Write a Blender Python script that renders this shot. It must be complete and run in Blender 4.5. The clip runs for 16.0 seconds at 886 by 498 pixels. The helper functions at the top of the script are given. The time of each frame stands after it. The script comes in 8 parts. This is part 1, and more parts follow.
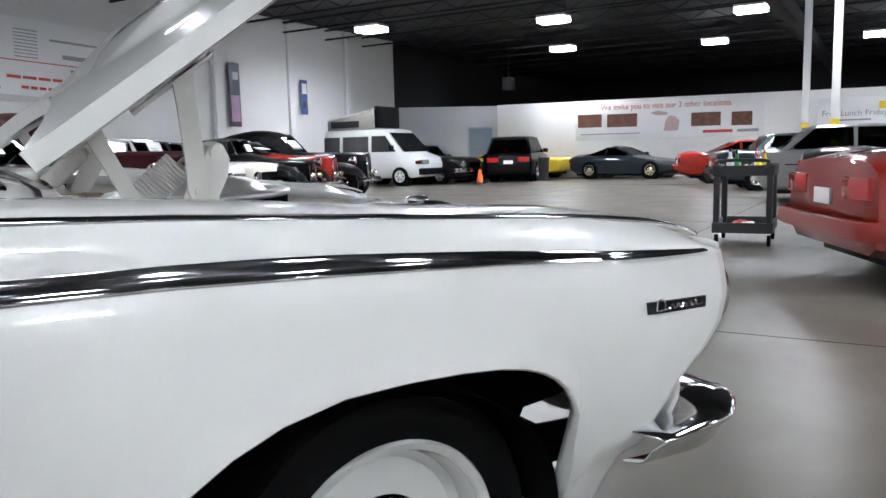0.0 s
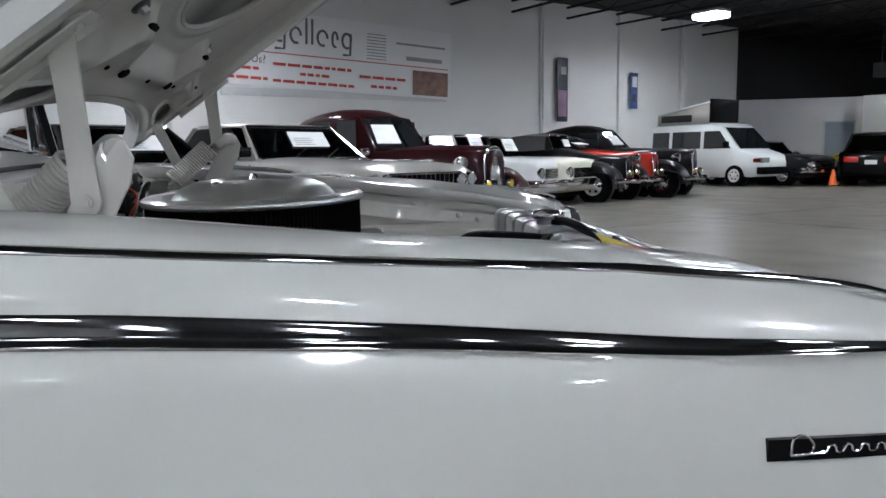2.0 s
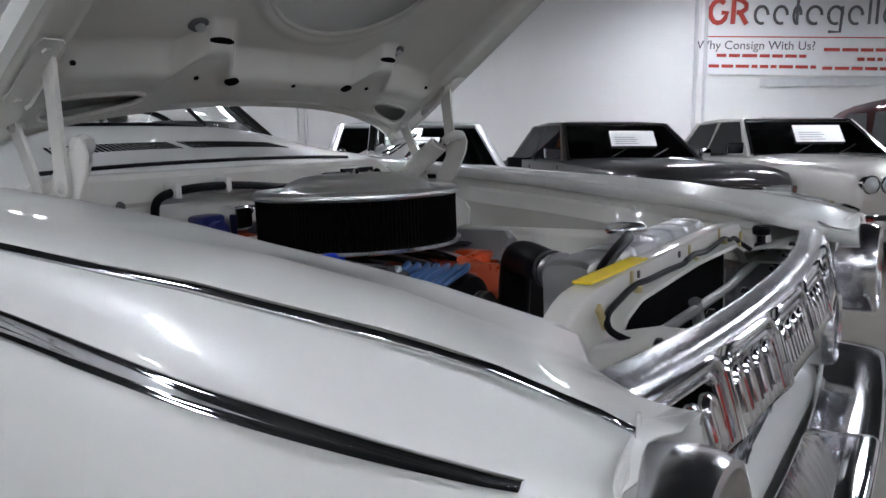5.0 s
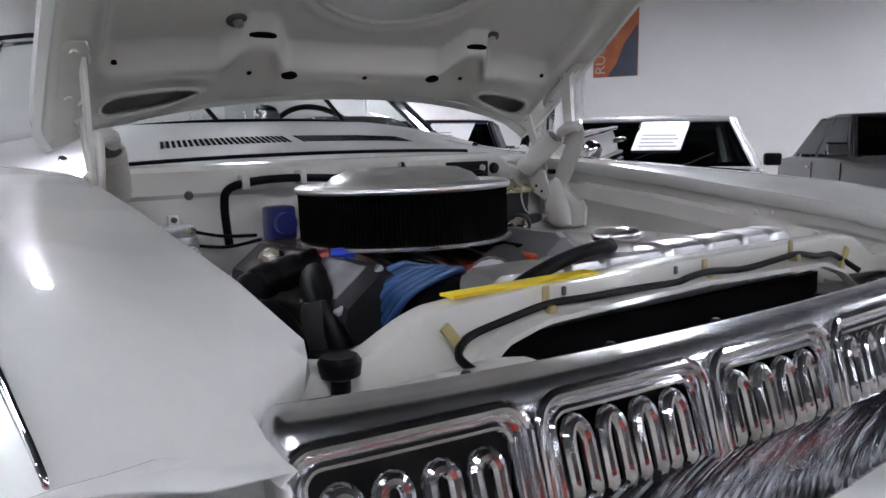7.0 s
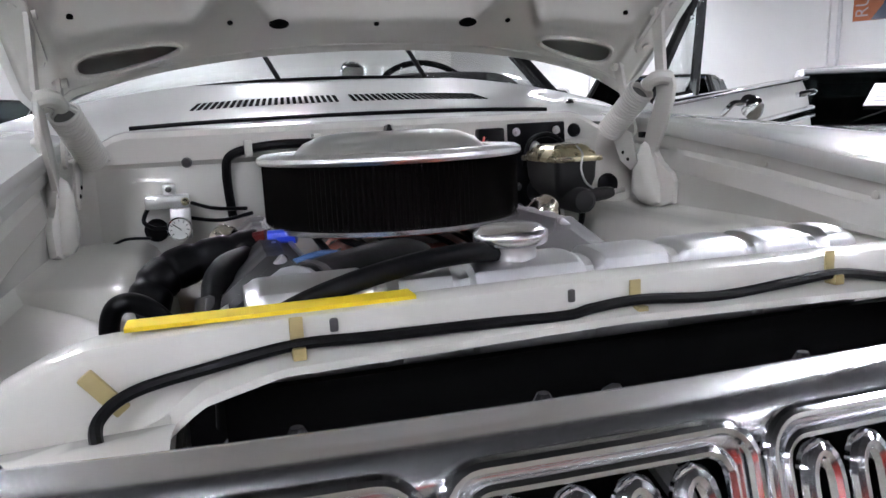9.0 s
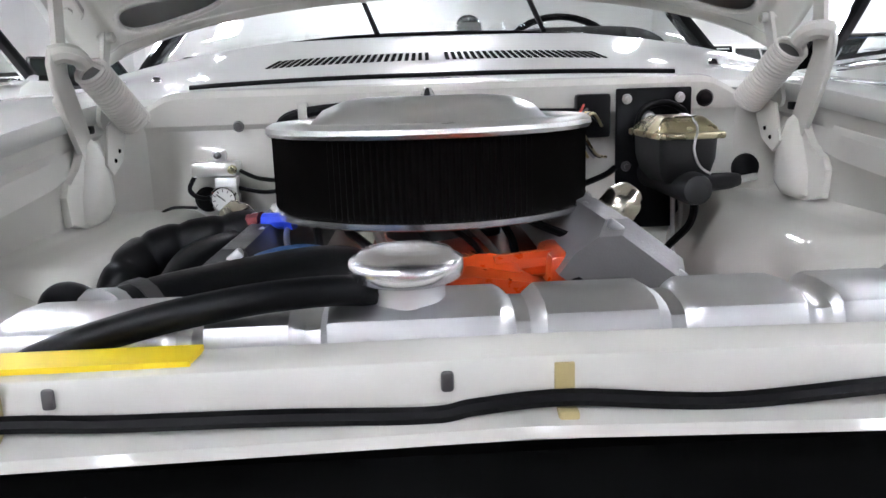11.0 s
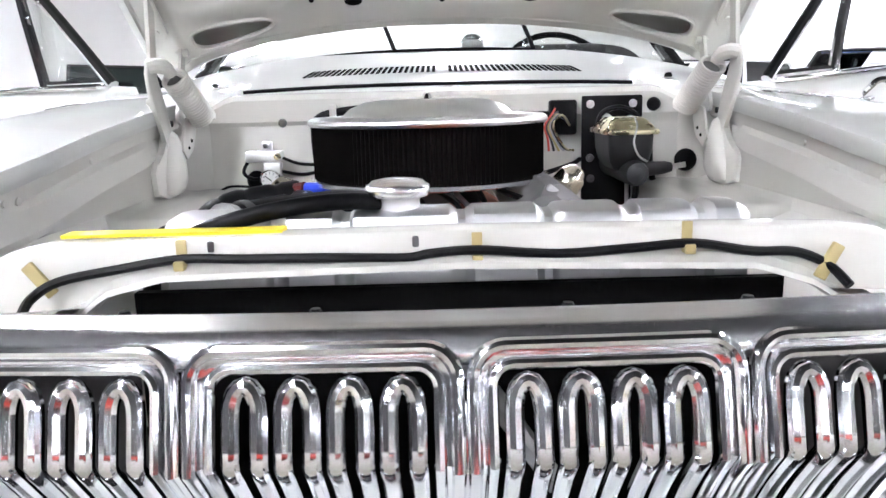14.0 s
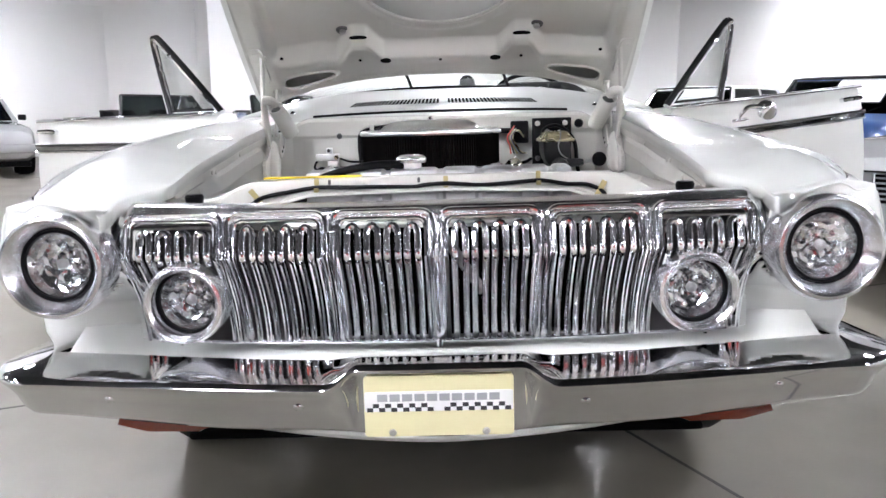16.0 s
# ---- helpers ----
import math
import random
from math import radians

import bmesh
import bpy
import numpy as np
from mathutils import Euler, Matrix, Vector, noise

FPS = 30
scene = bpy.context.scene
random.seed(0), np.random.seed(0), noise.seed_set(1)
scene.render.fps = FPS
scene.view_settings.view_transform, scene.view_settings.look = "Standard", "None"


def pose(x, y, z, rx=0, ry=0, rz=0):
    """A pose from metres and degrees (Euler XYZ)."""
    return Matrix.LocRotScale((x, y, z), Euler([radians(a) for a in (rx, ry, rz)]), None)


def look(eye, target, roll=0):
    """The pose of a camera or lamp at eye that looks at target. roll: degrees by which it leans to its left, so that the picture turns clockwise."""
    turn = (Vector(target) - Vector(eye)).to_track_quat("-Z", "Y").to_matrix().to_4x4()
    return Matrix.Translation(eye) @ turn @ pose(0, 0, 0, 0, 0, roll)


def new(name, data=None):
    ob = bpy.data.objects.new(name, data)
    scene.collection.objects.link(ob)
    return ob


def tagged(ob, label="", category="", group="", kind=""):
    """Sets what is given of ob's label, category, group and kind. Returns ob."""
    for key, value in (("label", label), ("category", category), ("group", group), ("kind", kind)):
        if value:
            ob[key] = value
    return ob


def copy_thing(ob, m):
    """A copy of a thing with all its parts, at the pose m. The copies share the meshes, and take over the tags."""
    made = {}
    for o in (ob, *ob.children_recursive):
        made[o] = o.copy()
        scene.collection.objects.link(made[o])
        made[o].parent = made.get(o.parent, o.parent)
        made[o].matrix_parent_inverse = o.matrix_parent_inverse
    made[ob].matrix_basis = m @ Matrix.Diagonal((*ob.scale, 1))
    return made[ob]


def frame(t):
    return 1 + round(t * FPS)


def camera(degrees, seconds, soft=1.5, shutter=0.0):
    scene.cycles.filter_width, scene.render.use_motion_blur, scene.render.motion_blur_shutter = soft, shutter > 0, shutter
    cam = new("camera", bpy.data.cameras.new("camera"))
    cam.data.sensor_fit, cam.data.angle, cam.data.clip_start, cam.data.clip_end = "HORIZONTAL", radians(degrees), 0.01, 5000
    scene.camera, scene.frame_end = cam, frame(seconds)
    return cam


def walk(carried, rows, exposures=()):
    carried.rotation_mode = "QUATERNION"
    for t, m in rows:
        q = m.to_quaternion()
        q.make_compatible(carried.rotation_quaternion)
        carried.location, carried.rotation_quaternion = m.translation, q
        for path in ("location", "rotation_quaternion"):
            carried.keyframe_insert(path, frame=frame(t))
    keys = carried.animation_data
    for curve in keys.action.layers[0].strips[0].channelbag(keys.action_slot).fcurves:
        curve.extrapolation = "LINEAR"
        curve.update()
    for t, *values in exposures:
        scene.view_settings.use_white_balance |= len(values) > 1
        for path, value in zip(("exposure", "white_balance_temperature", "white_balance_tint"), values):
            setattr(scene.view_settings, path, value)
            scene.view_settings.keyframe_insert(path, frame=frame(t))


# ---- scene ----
# camera and its walk
cam = camera(60.6, 16.0)
PATH = [
    (0, look((-2.025, 1.530, 1.059), (-0.366, 0.441, 0.807), -1.46)),
    (0.5, look((-1.909, 1.359, 1.057), (-0.174, 0.397, 0.803), -1.32)),
    (1, look((-1.816, 1.173, 1.064), (0.019, 0.420, 0.808), -1.92)),
    (1.5, look((-1.739, 0.995, 1.055), (0.164, 0.435, 0.805), -0.99)),
    (2, look((-1.724, 0.817, 1.058), (0.241, 0.537, 0.810), -0.70)),
    (2.5, look((-1.680, 0.635, 1.054), (0.305, 0.598, 0.810), -0.62)),
    (3, look((-1.663, 0.458, 1.052), (0.315, 0.623, 0.810), -0.45)),
    (3.5, look((-1.618, 0.317, 1.048), (0.324, 0.728, 0.807), -0.48)),
    (4, look((-1.553, 0.171, 1.047), (0.324, 0.818, 0.805), -0.48)),
    (4.5, look((-1.468, 0.020, 1.049), (0.310, 0.903, 0.805), -0.51)),
    (5, look((-1.380, -0.111, 1.053), (0.279, 0.979, 0.806), -0.31)),
    (7.5, look((-0.775, -0.419, 1.040), (0.213, 1.303, 0.799), -0.37)),
    (8, look((-0.627, -0.402, 1.040), (0.227, 1.390, 0.797), -0.47)),
    (8.5, look((-0.500, -0.373, 1.037), (0.241, 1.455, 0.709), -0.54)),
    (9, look((-0.367, -0.329, 1.039), (0.203, 1.556, 0.689), -0.83)),
    (11.5, look((-0.067, -0.085, 1.039), (-0.045, 1.863, 0.586), -0.01)),
    (12, look((-0.053, -0.066, 1.038), (-0.064, 1.882, 0.586), 0.00)),
    (12.5, look((-0.042, -0.055, 1.039), (-0.077, 1.892, 0.586), 0.09)),
    (13, look((-0.047, -0.109, 1.040), (-0.093, 1.841, 0.595), 0.36)),
    (13.5, look((-0.053, -0.295, 1.037), (-0.024, 1.659, 0.612), 0.42)),
    (14, look((-0.052, -0.502, 1.036), (-0.029, 1.453, 0.616), 0.28)),
    (14.5, look((-0.042, -0.720, 1.039), (-0.063, 1.235, 0.618), 0.20)),
    (15, look((-0.029, -1.000, 1.047), (-0.051, 0.955, 0.627), 0.02)),
    (15.5, look((-0.010, -1.268, 1.039), (-0.035, 0.691, 0.639), 0.00)),
    (16, look((0.010, -1.514, 1.036), (-0.017, 0.454, 0.681), 0.06)),
]
EXPOSURES = [(0, 0.2, 6250, 14), (0.8, 0.0, 6250, 14), (2.0, -0.42, 6200, 13), (3.0, -0.33, 6200, 13), (4.0, -0.2, 6200, 14), (5.0, -0.2, 6250, 16), (7.5, 0.15, 6250, 19), (9.0, 0.6, 6300, 18), (11.5, 1.1, 6350, 16), (13.0, 1.12, 6350, 16), (14.0, 1.6, 6400, 17), (15.0, 1.5, 6400, 18), (16.0, 1.2, 6450, 18)]
walk(cam, PATH, EXPOSURES)

# ---- world and lamps ----
world = bpy.data.worlds.new("world")
scene.world = world
world.use_nodes = True
world.node_tree.nodes["Background"].inputs[0].default_value = (0.9, 0.95, 1.0, 1)
world.node_tree.nodes["Background"].inputs[1].default_value = 0.02
LAMP_STRENGTH = 165.0

# room axes: D runs along the long wall to the far partition, N points out through that wall
RA = radians(26)
DV = Vector((math.sin(RA), -math.cos(RA), 0))
NV = Vector((math.cos(RA), math.sin(RA), 0))


def at_room(d, n, z=0.0):
    return DV * d + NV * n + Vector((0, 0, z))


ROOM = Matrix(((DV.x, NV.x, 0, 0), (DV.y, NV.y, 0, 0), (0, 0, 1, 0), (0, 0, 0, 1)))


# ---- materials ----
def nodes_of(name):
    m = bpy.data.materials.new(name)
    m.use_nodes = True
    t = m.node_tree
    return m, t, t.nodes["Principled BSDF"]


def mat(name, color, rough=0.5, metal=0.0, coat=0.0, vary=0.08, scale=6.0, bump=0.0, bscale=200.0, rvary=0.0, trans=0.0, spec=0.5):
    """A surface with two scales of variation in tone, roughness and relief."""
    m, t, p = nodes_of(name)
    p.inputs["Roughness"].default_value = rough
    p.inputs["Metallic"].default_value = metal
    p.inputs["Coat Weight"].default_value = coat
    p.inputs["Coat Roughness"].default_value = 0.03
    p.inputs["Transmission Weight"].default_value = trans
    p.inputs["Specular IOR Level"].default_value = spec
    tc = t.nodes.new("ShaderNodeTexCoord")
    n1 = t.nodes.new("ShaderNodeTexNoise")
    n1.inputs["Scale"].default_value = scale
    n1.inputs["Detail"].default_value = 6
    n2 = t.nodes.new("ShaderNodeTexNoise")
    n2.inputs["Scale"].default_value = bscale
    n2.inputs["Detail"].default_value = 3
    t.links.new(tc.outputs["Object"], n1.inputs["Vector"])
    t.links.new(tc.outputs["Object"], n2.inputs["Vector"])
    mix = t.nodes.new("ShaderNodeMixRGB")
    mix.inputs[1].default_value = (*[c * (1 - vary) for c in color], 1)
    mix.inputs[2].default_value = (*[min(1, c * (1 + vary)) for c in color], 1)
    t.links.new(n1.outputs["Fac"], mix.inputs[0])
    t.links.new(mix.outputs[0], p.inputs["Base Color"])
    if rvary:
        mr = t.nodes.new("ShaderNodeMapRange")
        mr.inputs["To Min"].default_value = max(0.01, rough - rvary)
        mr.inputs["To Max"].default_value = rough + rvary
        t.links.new(n1.outputs["Fac"], mr.inputs["Value"])
        t.links.new(mr.outputs[0], p.inputs["Roughness"])
    if bump:
        b = t.nodes.new("ShaderNodeBump")
        b.inputs["Strength"].default_value = bump
        b.inputs["Distance"].default_value = 0.002
        t.links.new(n2.outputs["Fac"], b.inputs["Height"])
        t.links.new(b.outputs["Normal"], p.inputs["Normal"])
    return m


def glow(name, color, strength):
    m, t, p = nodes_of(name)
    p.inputs["Base Color"].default_value = (*color, 1)
    p.inputs["Emission Color"].default_value = (*color, 1)
    p.inputs["Emission Strength"].default_value = strength
    return m


WHITE = mat("white_paint", (0.78, 0.79, 0.76), 0.3, 0, 1.0, 0.015, 2.0)
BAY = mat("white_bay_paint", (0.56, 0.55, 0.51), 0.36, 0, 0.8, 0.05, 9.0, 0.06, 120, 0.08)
CHROME = mat("chrome", (0.86, 0.87, 0.89), 0.06, 1.0, 0, 0.03, 5.0, 0.0, 90, 0.03)
GRILLE = mat("grille_chrome", (0.93, 0.94, 0.97), 0.11, 1.0, 0, 0.04, 20.0, 0.0, 90, 0.02)
REFLECTOR = mat("lamp_reflector", (0.94, 0.94, 0.94), 0.10, 1.0, 0, 0.05, 60.0, 0.3, 120)
DULLCHROME = mat("polished_aluminium", (0.90, 0.90, 0.93), 0.23, 1.0, 0, 0.05, 14.0, 0.03, 300, 0.06)
ALU = mat("brushed_aluminium", (0.80, 0.80, 0.80), 0.3, 1.0, 0, 0.07, 18.0, 0.06, 400, 0.08)
CAST = mat("cast_grey_metal", (0.11, 0.108, 0.11), 0.36, 0.75, 0, 0.08, 25.0, 0.15, 350, 0.06)
RUBBER = mat("black_rubber", (0.0028, 0.0028, 0.0034), 0.42, 0, 0, 0.25, 12.0, 0.1, 250, 0.1, spec=0.12)
TYRE = mat("tyre_rubber", (0.0035, 0.0035, 0.0035), 0.8, 0, 0, 0.3, 10.0, 0.2, 150, spec=0.1)
BLACK = mat("black_paint", (0.003, 0.003, 0.0035), 0.36, 0, 0, 0.2, 8.0, 0.05, 200, 0.08, spec=0.1)
# near-black for dark parts; also holds the shade of holes, slots and gaps
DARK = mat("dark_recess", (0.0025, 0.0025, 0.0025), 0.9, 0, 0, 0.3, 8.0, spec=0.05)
FILTER = mat("filter_paper_black", (0.0022, 0.0018, 0.0015), 0.9, 0, 0, 0.4, 40.0, 0.2, 300, spec=0.06)
ORANGE = mat("orange_engine_enamel", (0.46, 0.052, 0.008), 0.3, 0, 0.4, 0.15, 20.0, 0.1, 250, 0.1)
GOLD = mat("zinc_gold_plating", (0.60, 0.54, 0.36), 0.28, 1.0, 0, 0.15, 30.0, 0.03, 300, 0.08)
YELLOW = mat("yellow_sticker", (0.85, 0.62, 0.02), 0.45, 0, 0, 0.06, 20.0)
TAPE = mat("old_masking_tape", (0.38, 0.31, 0.14), 0.5, 0, 0, 0.2, 40.0)
BLUE = mat("blue_plastic", (0.02, 0.06, 0.6), 0.3, 0, 0, 0.1, 20.0)
BLUEHOSE = mat("blue_braided_lead", (0.03, 0.085, 0.22), 0.45, 0, 0, 0.25, 60.0, 0.2, 300)
AMBER = mat("amber_lens", (0.09, 0.012, 0.004), 0.15, 0, 0.5, 0.1, 20.0)
REDLENS = mat("red_lens", (0.45, 0.015, 0.01), 0.15, 0, 0.6, 0.1, 20.0)
CREAMPLATE = mat("cream_plate", (0.75, 0.70, 0.42), 0.4, 0, 0.2, 0.04, 8.0)
GREYTXT = mat("grey_print", (0.35, 0.36, 0.38), 0.5)
PLATETXT = mat("dark_grey_print", (0.13, 0.13, 0.14), 0.5)
BLKTXT = mat("black_print", (0.03, 0.03, 0.035), 0.5)
REDTXT = mat("red_print", (0.58, 0.07, 0.05), 0.5)
WHITETXT = mat("white_print", (0.8, 0.8, 0.8), 0.5)
INTERIOR = mat("dark_vinyl", (0.008, 0.008, 0.0085), 0.5, 0, 0, 0.2, 15.0, 0.1, 200)
STEEL = mat("zinc_steel", (0.55, 0.55, 0.54), 0.35, 1.0, 0, 0.1, 30.0)


def glass_mat(name, tint, rough=0.0, ior=1.45):
    """A thin pane: clear, with a gloss that grows at the edge."""
    m, t, p = nodes_of(name)
    out = t.nodes["Material Output"]
    t.nodes.remove(p)
    tr = t.nodes.new("ShaderNodeBsdfTransparent")
    tr.inputs["Color"].default_value = (*tint, 1)
    gl = t.nodes.new("ShaderNodeBsdfGlossy")
    gl.inputs["Roughness"].default_value = rough
    lw = t.nodes.new("ShaderNodeLayerWeight")
    lw.inputs["Blend"].default_value = 0.2
    fr = t.nodes.new("ShaderNodeMapRange")
    fr.inputs["To Min"].default_value, fr.inputs["To Max"].default_value = 0.02 * ior, 0.45
    t.links.new(lw.outputs["Facing"], fr.inputs["Value"])
    mx = t.nodes.new("ShaderNodeMixShader")
    t.links.new(fr.outputs[0], mx.inputs[0])
    t.links.new(tr.outputs[0], mx.inputs[1])
    t.links.new(gl.outputs[0], mx.inputs[2])
    t.links.new(mx.outputs[0], out.inputs["Surface"])
    return m


GLASS = glass_mat("clear_glass", (0.95, 0.97, 0.96))
LENS = glass_mat("lamp_lens_glass", (0.94, 0.96, 0.98), 0.02, 1.6)
CARGLASS = glass_mat("car_window_glass", (0.26, 0.29, 0.29), 0.0, 1.5)
TINT = mat("dark_window_glass", (0.012, 0.015, 0.017), 0.04, 0, 0.3, 0.2, 1.0, spec=0.7)


# ---- mesh helpers ----
def grid_faces(bm, rows, closed=False, cap=False, flip=False):
    vs = [[bm.verts.new(p) for p in r] for r in rows]
    for a, b in zip(vs, vs[1:]):
        n = len(a)
        for i in range(n if closed else n - 1):
            q = [a[i], a[(i + 1) % n], b[(i + 1) % n], b[i]]
            if flip:
                q.reverse()
            try:
                bm.faces.new(q)
            except ValueError:
                pass
    if cap:
        for r, rev in ((vs[0], not flip), (vs[-1], flip)):
            try:
                bm.faces.new(list(reversed(r)) if rev else r)
            except ValueError:
                pass
    return vs


def tube(bm, pts, r, seg=10, cap=True):
    """Sweeps a round section along points; r may be a list."""
    pts = [Vector(p) for p in pts]
    rr = r if isinstance(r, (list, tuple)) else [r] * len(pts)
    ref = None
    rings = []
    for i, p in enumerate(pts):
        d = (pts[min(i + 1, len(pts) - 1)] - pts[max(i - 1, 0)]).normalized()
        if ref is None:
            ref = d.cross(Vector((0, 0, 1)))
            if ref.length < 0.1:
                ref = d.cross(Vector((1, 0, 0)))
        ref = (ref - d * ref.dot(d)).normalized()
        o = d.cross(ref)
        rings.append([p + (ref * math.cos(a) + o * math.sin(a)) * rr[i] for a in [2 * math.pi * k / seg for k in range(seg)]])
    grid_faces(bm, rings, closed=True, cap=cap)


def smooth_path(pts, n=8):
    """Catmull-Rom through the points."""
    pts = [Vector(p) for p in pts]
    out = []
    for i in range(len(pts) - 1):
        p0, p1, p2, p3 = pts[max(i - 1, 0)], pts[i], pts[i + 1], pts[min(i + 2, len(pts) - 1)]
        for k in range(n):
            t = k / n
            out.append(0.5 * ((2 * p1) + (p2 - p0) * t + (2 * p0 - 5 * p1 + 4 * p2 - p3) * t * t + (3 * p1 - p0 - 3 * p2 + p3) * t ** 3))
    out.append(pts[-1])
    return out


def box(bm, lo, hi, bevel=0.0, m=None):
    """A box between two corners, its edges bevelled."""
    r = bmesh.ops.create_cube(bm, size=1.0)
    vs = r["verts"]
    lo, hi = Vector(lo), Vector(hi)
    for v in vs:
        v.co = Vector(((lo[i] + hi[i]) / 2 + v.co[i] * (hi[i] - lo[i]) for i in range(3)))
    if bevel:
        es = list({e for v in vs for e in v.link_edges})
        o = bmesh.ops.bevel(bm, geom=es, offset=bevel, segments=2, affect="EDGES", profile=0.5)
        vs = list({v for f in o["faces"] for v in f.verts} | {v for v in vs if v.is_valid})
    if m is not None:
        for v in vs:
            v.co = m @ v.co


def lathe(bm, profile, m=None, seg=40, arc=1.0):
    """Turns (radius, height) pairs round z, then moves them by m."""
    m = m or Matrix()
    rings = []
    for r, h in profile:
        rings.append([m @ Vector((max(r, 1e-4) * math.cos(2 * math.pi * k / seg), max(r, 1e-4) * math.sin(2 * math.pi * k / seg), h)) for k in range(seg)])
    grid_faces(bm, rings, closed=True)


def prism(bm, outline, depth, m=None, bevel=0.0):
    """An outline in x, y pulled to z = depth."""
    m = m or Matrix()
    a = [bm.verts.new(m @ Vector((x, y, 0))) for x, y in outline]
    b = [bm.verts.new(m @ Vector((x, y, depth))) for x, y in outline]
    n = len(a)
    fs = [bm.faces.new(list(reversed(a))), bm.faces.new(b)]
    for i in range(n):
        fs.append(bm.faces.new((a[i], a[(i + 1) % n], b[(i + 1) % n], b[i])))
    if bevel:
        es = list({e for f in fs[:2] for e in f.edges})
        bmesh.ops.bevel(bm, geom=es, offset=bevel, segments=2, affect="EDGES", profile=0.5)


def rounded(w, h, r, n=5):
    """A rounded rectangle's outline round the origin."""
    out = []
    for cx, cy, a0 in ((w / 2 - r, h / 2 - r, 0), (-w / 2 + r, h / 2 - r, 90), (-w / 2 + r, -h / 2 + r, 180), (w / 2 - r, -h / 2 + r, 270)):
        for k in range(n + 1):
            a = radians(a0 + 90 * k / n)
            out.append((cx + r * math.cos(a), cy + r * math.sin(a)))
    return out


def finish(name, bm, material, angle=35, normals=True):
    me = bpy.data.meshes.new(name)
    if normals:
        bmesh.ops.recalc_face_normals(bm, faces=bm.faces[:])
    bm.to_mesh(me)
    bm.free()
    me.materials.append(material)
    for p in me.polygons:
        p.use_smooth = True
    me.set_sharp_from_angle(angle=radians(angle))
    return me


def part(name, bm, material, parent, label="", angle=35, normals=True):
    ob = new(name, finish(name, bm, material, angle, normals))
    ob.parent = parent
    if label:
        tagged(ob, label=label)
    return ob


def group(name, parent, label=""):
    """A part made of several pieces."""
    ob = new(name)
    ob.empty_display_size = 0.05
    ob.parent = parent
    return tagged(ob, label)


def thing(name, label, category, m=None, group="", kind=""):
    ob = new(name)
    ob.empty_display_size = 0.1
    if m is not None:
        ob.matrix_world = m
    return tagged(ob, label, category, group, kind)


def solid(name, bm, material, label, category, m=None, group="", kind="", angle=35):
    ob = new(name, finish(name, bm, material, angle))
    if m is not None:
        ob.matrix_world = m
    return tagged(ob, label, category, group, kind)


def lerp(table, t):
    """Smooth reading of a table of (t, value)."""
    if t <= table[0][0]:
        return table[0][1]
    for (a, u), (b, v) in zip(table, table[1:]):
        if t <= b:
            return u + (v - u) * (t - a) / (b - a)
    return table[-1][1]


def sstep(a, b, x):
    t = min(1, max(0, (x - a) / (b - a)))
    return t * t * (3 - 2 * t)


def letters(text, size, material, m, name="lettering", parent=None, label="", depth=0.002, squash=1.0):
    """Text from the built-in font, as a mesh centred on m's origin."""
    cu = bpy.data.curves.new(name, "FONT")
    cu.body, cu.size, cu.extrude, cu.align_x, cu.align_y = text, size, depth, "CENTER", "CENTER"
    tmp = bpy.data.objects.new(name, cu)
    scene.collection.objects.link(tmp)
    bpy.context.view_layer.update()
    me = bpy.data.meshes.new_from_object(tmp.evaluated_get(bpy.context.evaluated_depsgraph_get()))
    bpy.data.objects.remove(tmp)
    me.materials.clear()
    me.materials.append(material)
    me.transform(m @ Matrix.Diagonal((squash, 1, 1, 1)))
    ob = new(name, me)
    if parent:
        ob.parent = parent
    if label:
        tagged(ob, label=label)
    return ob


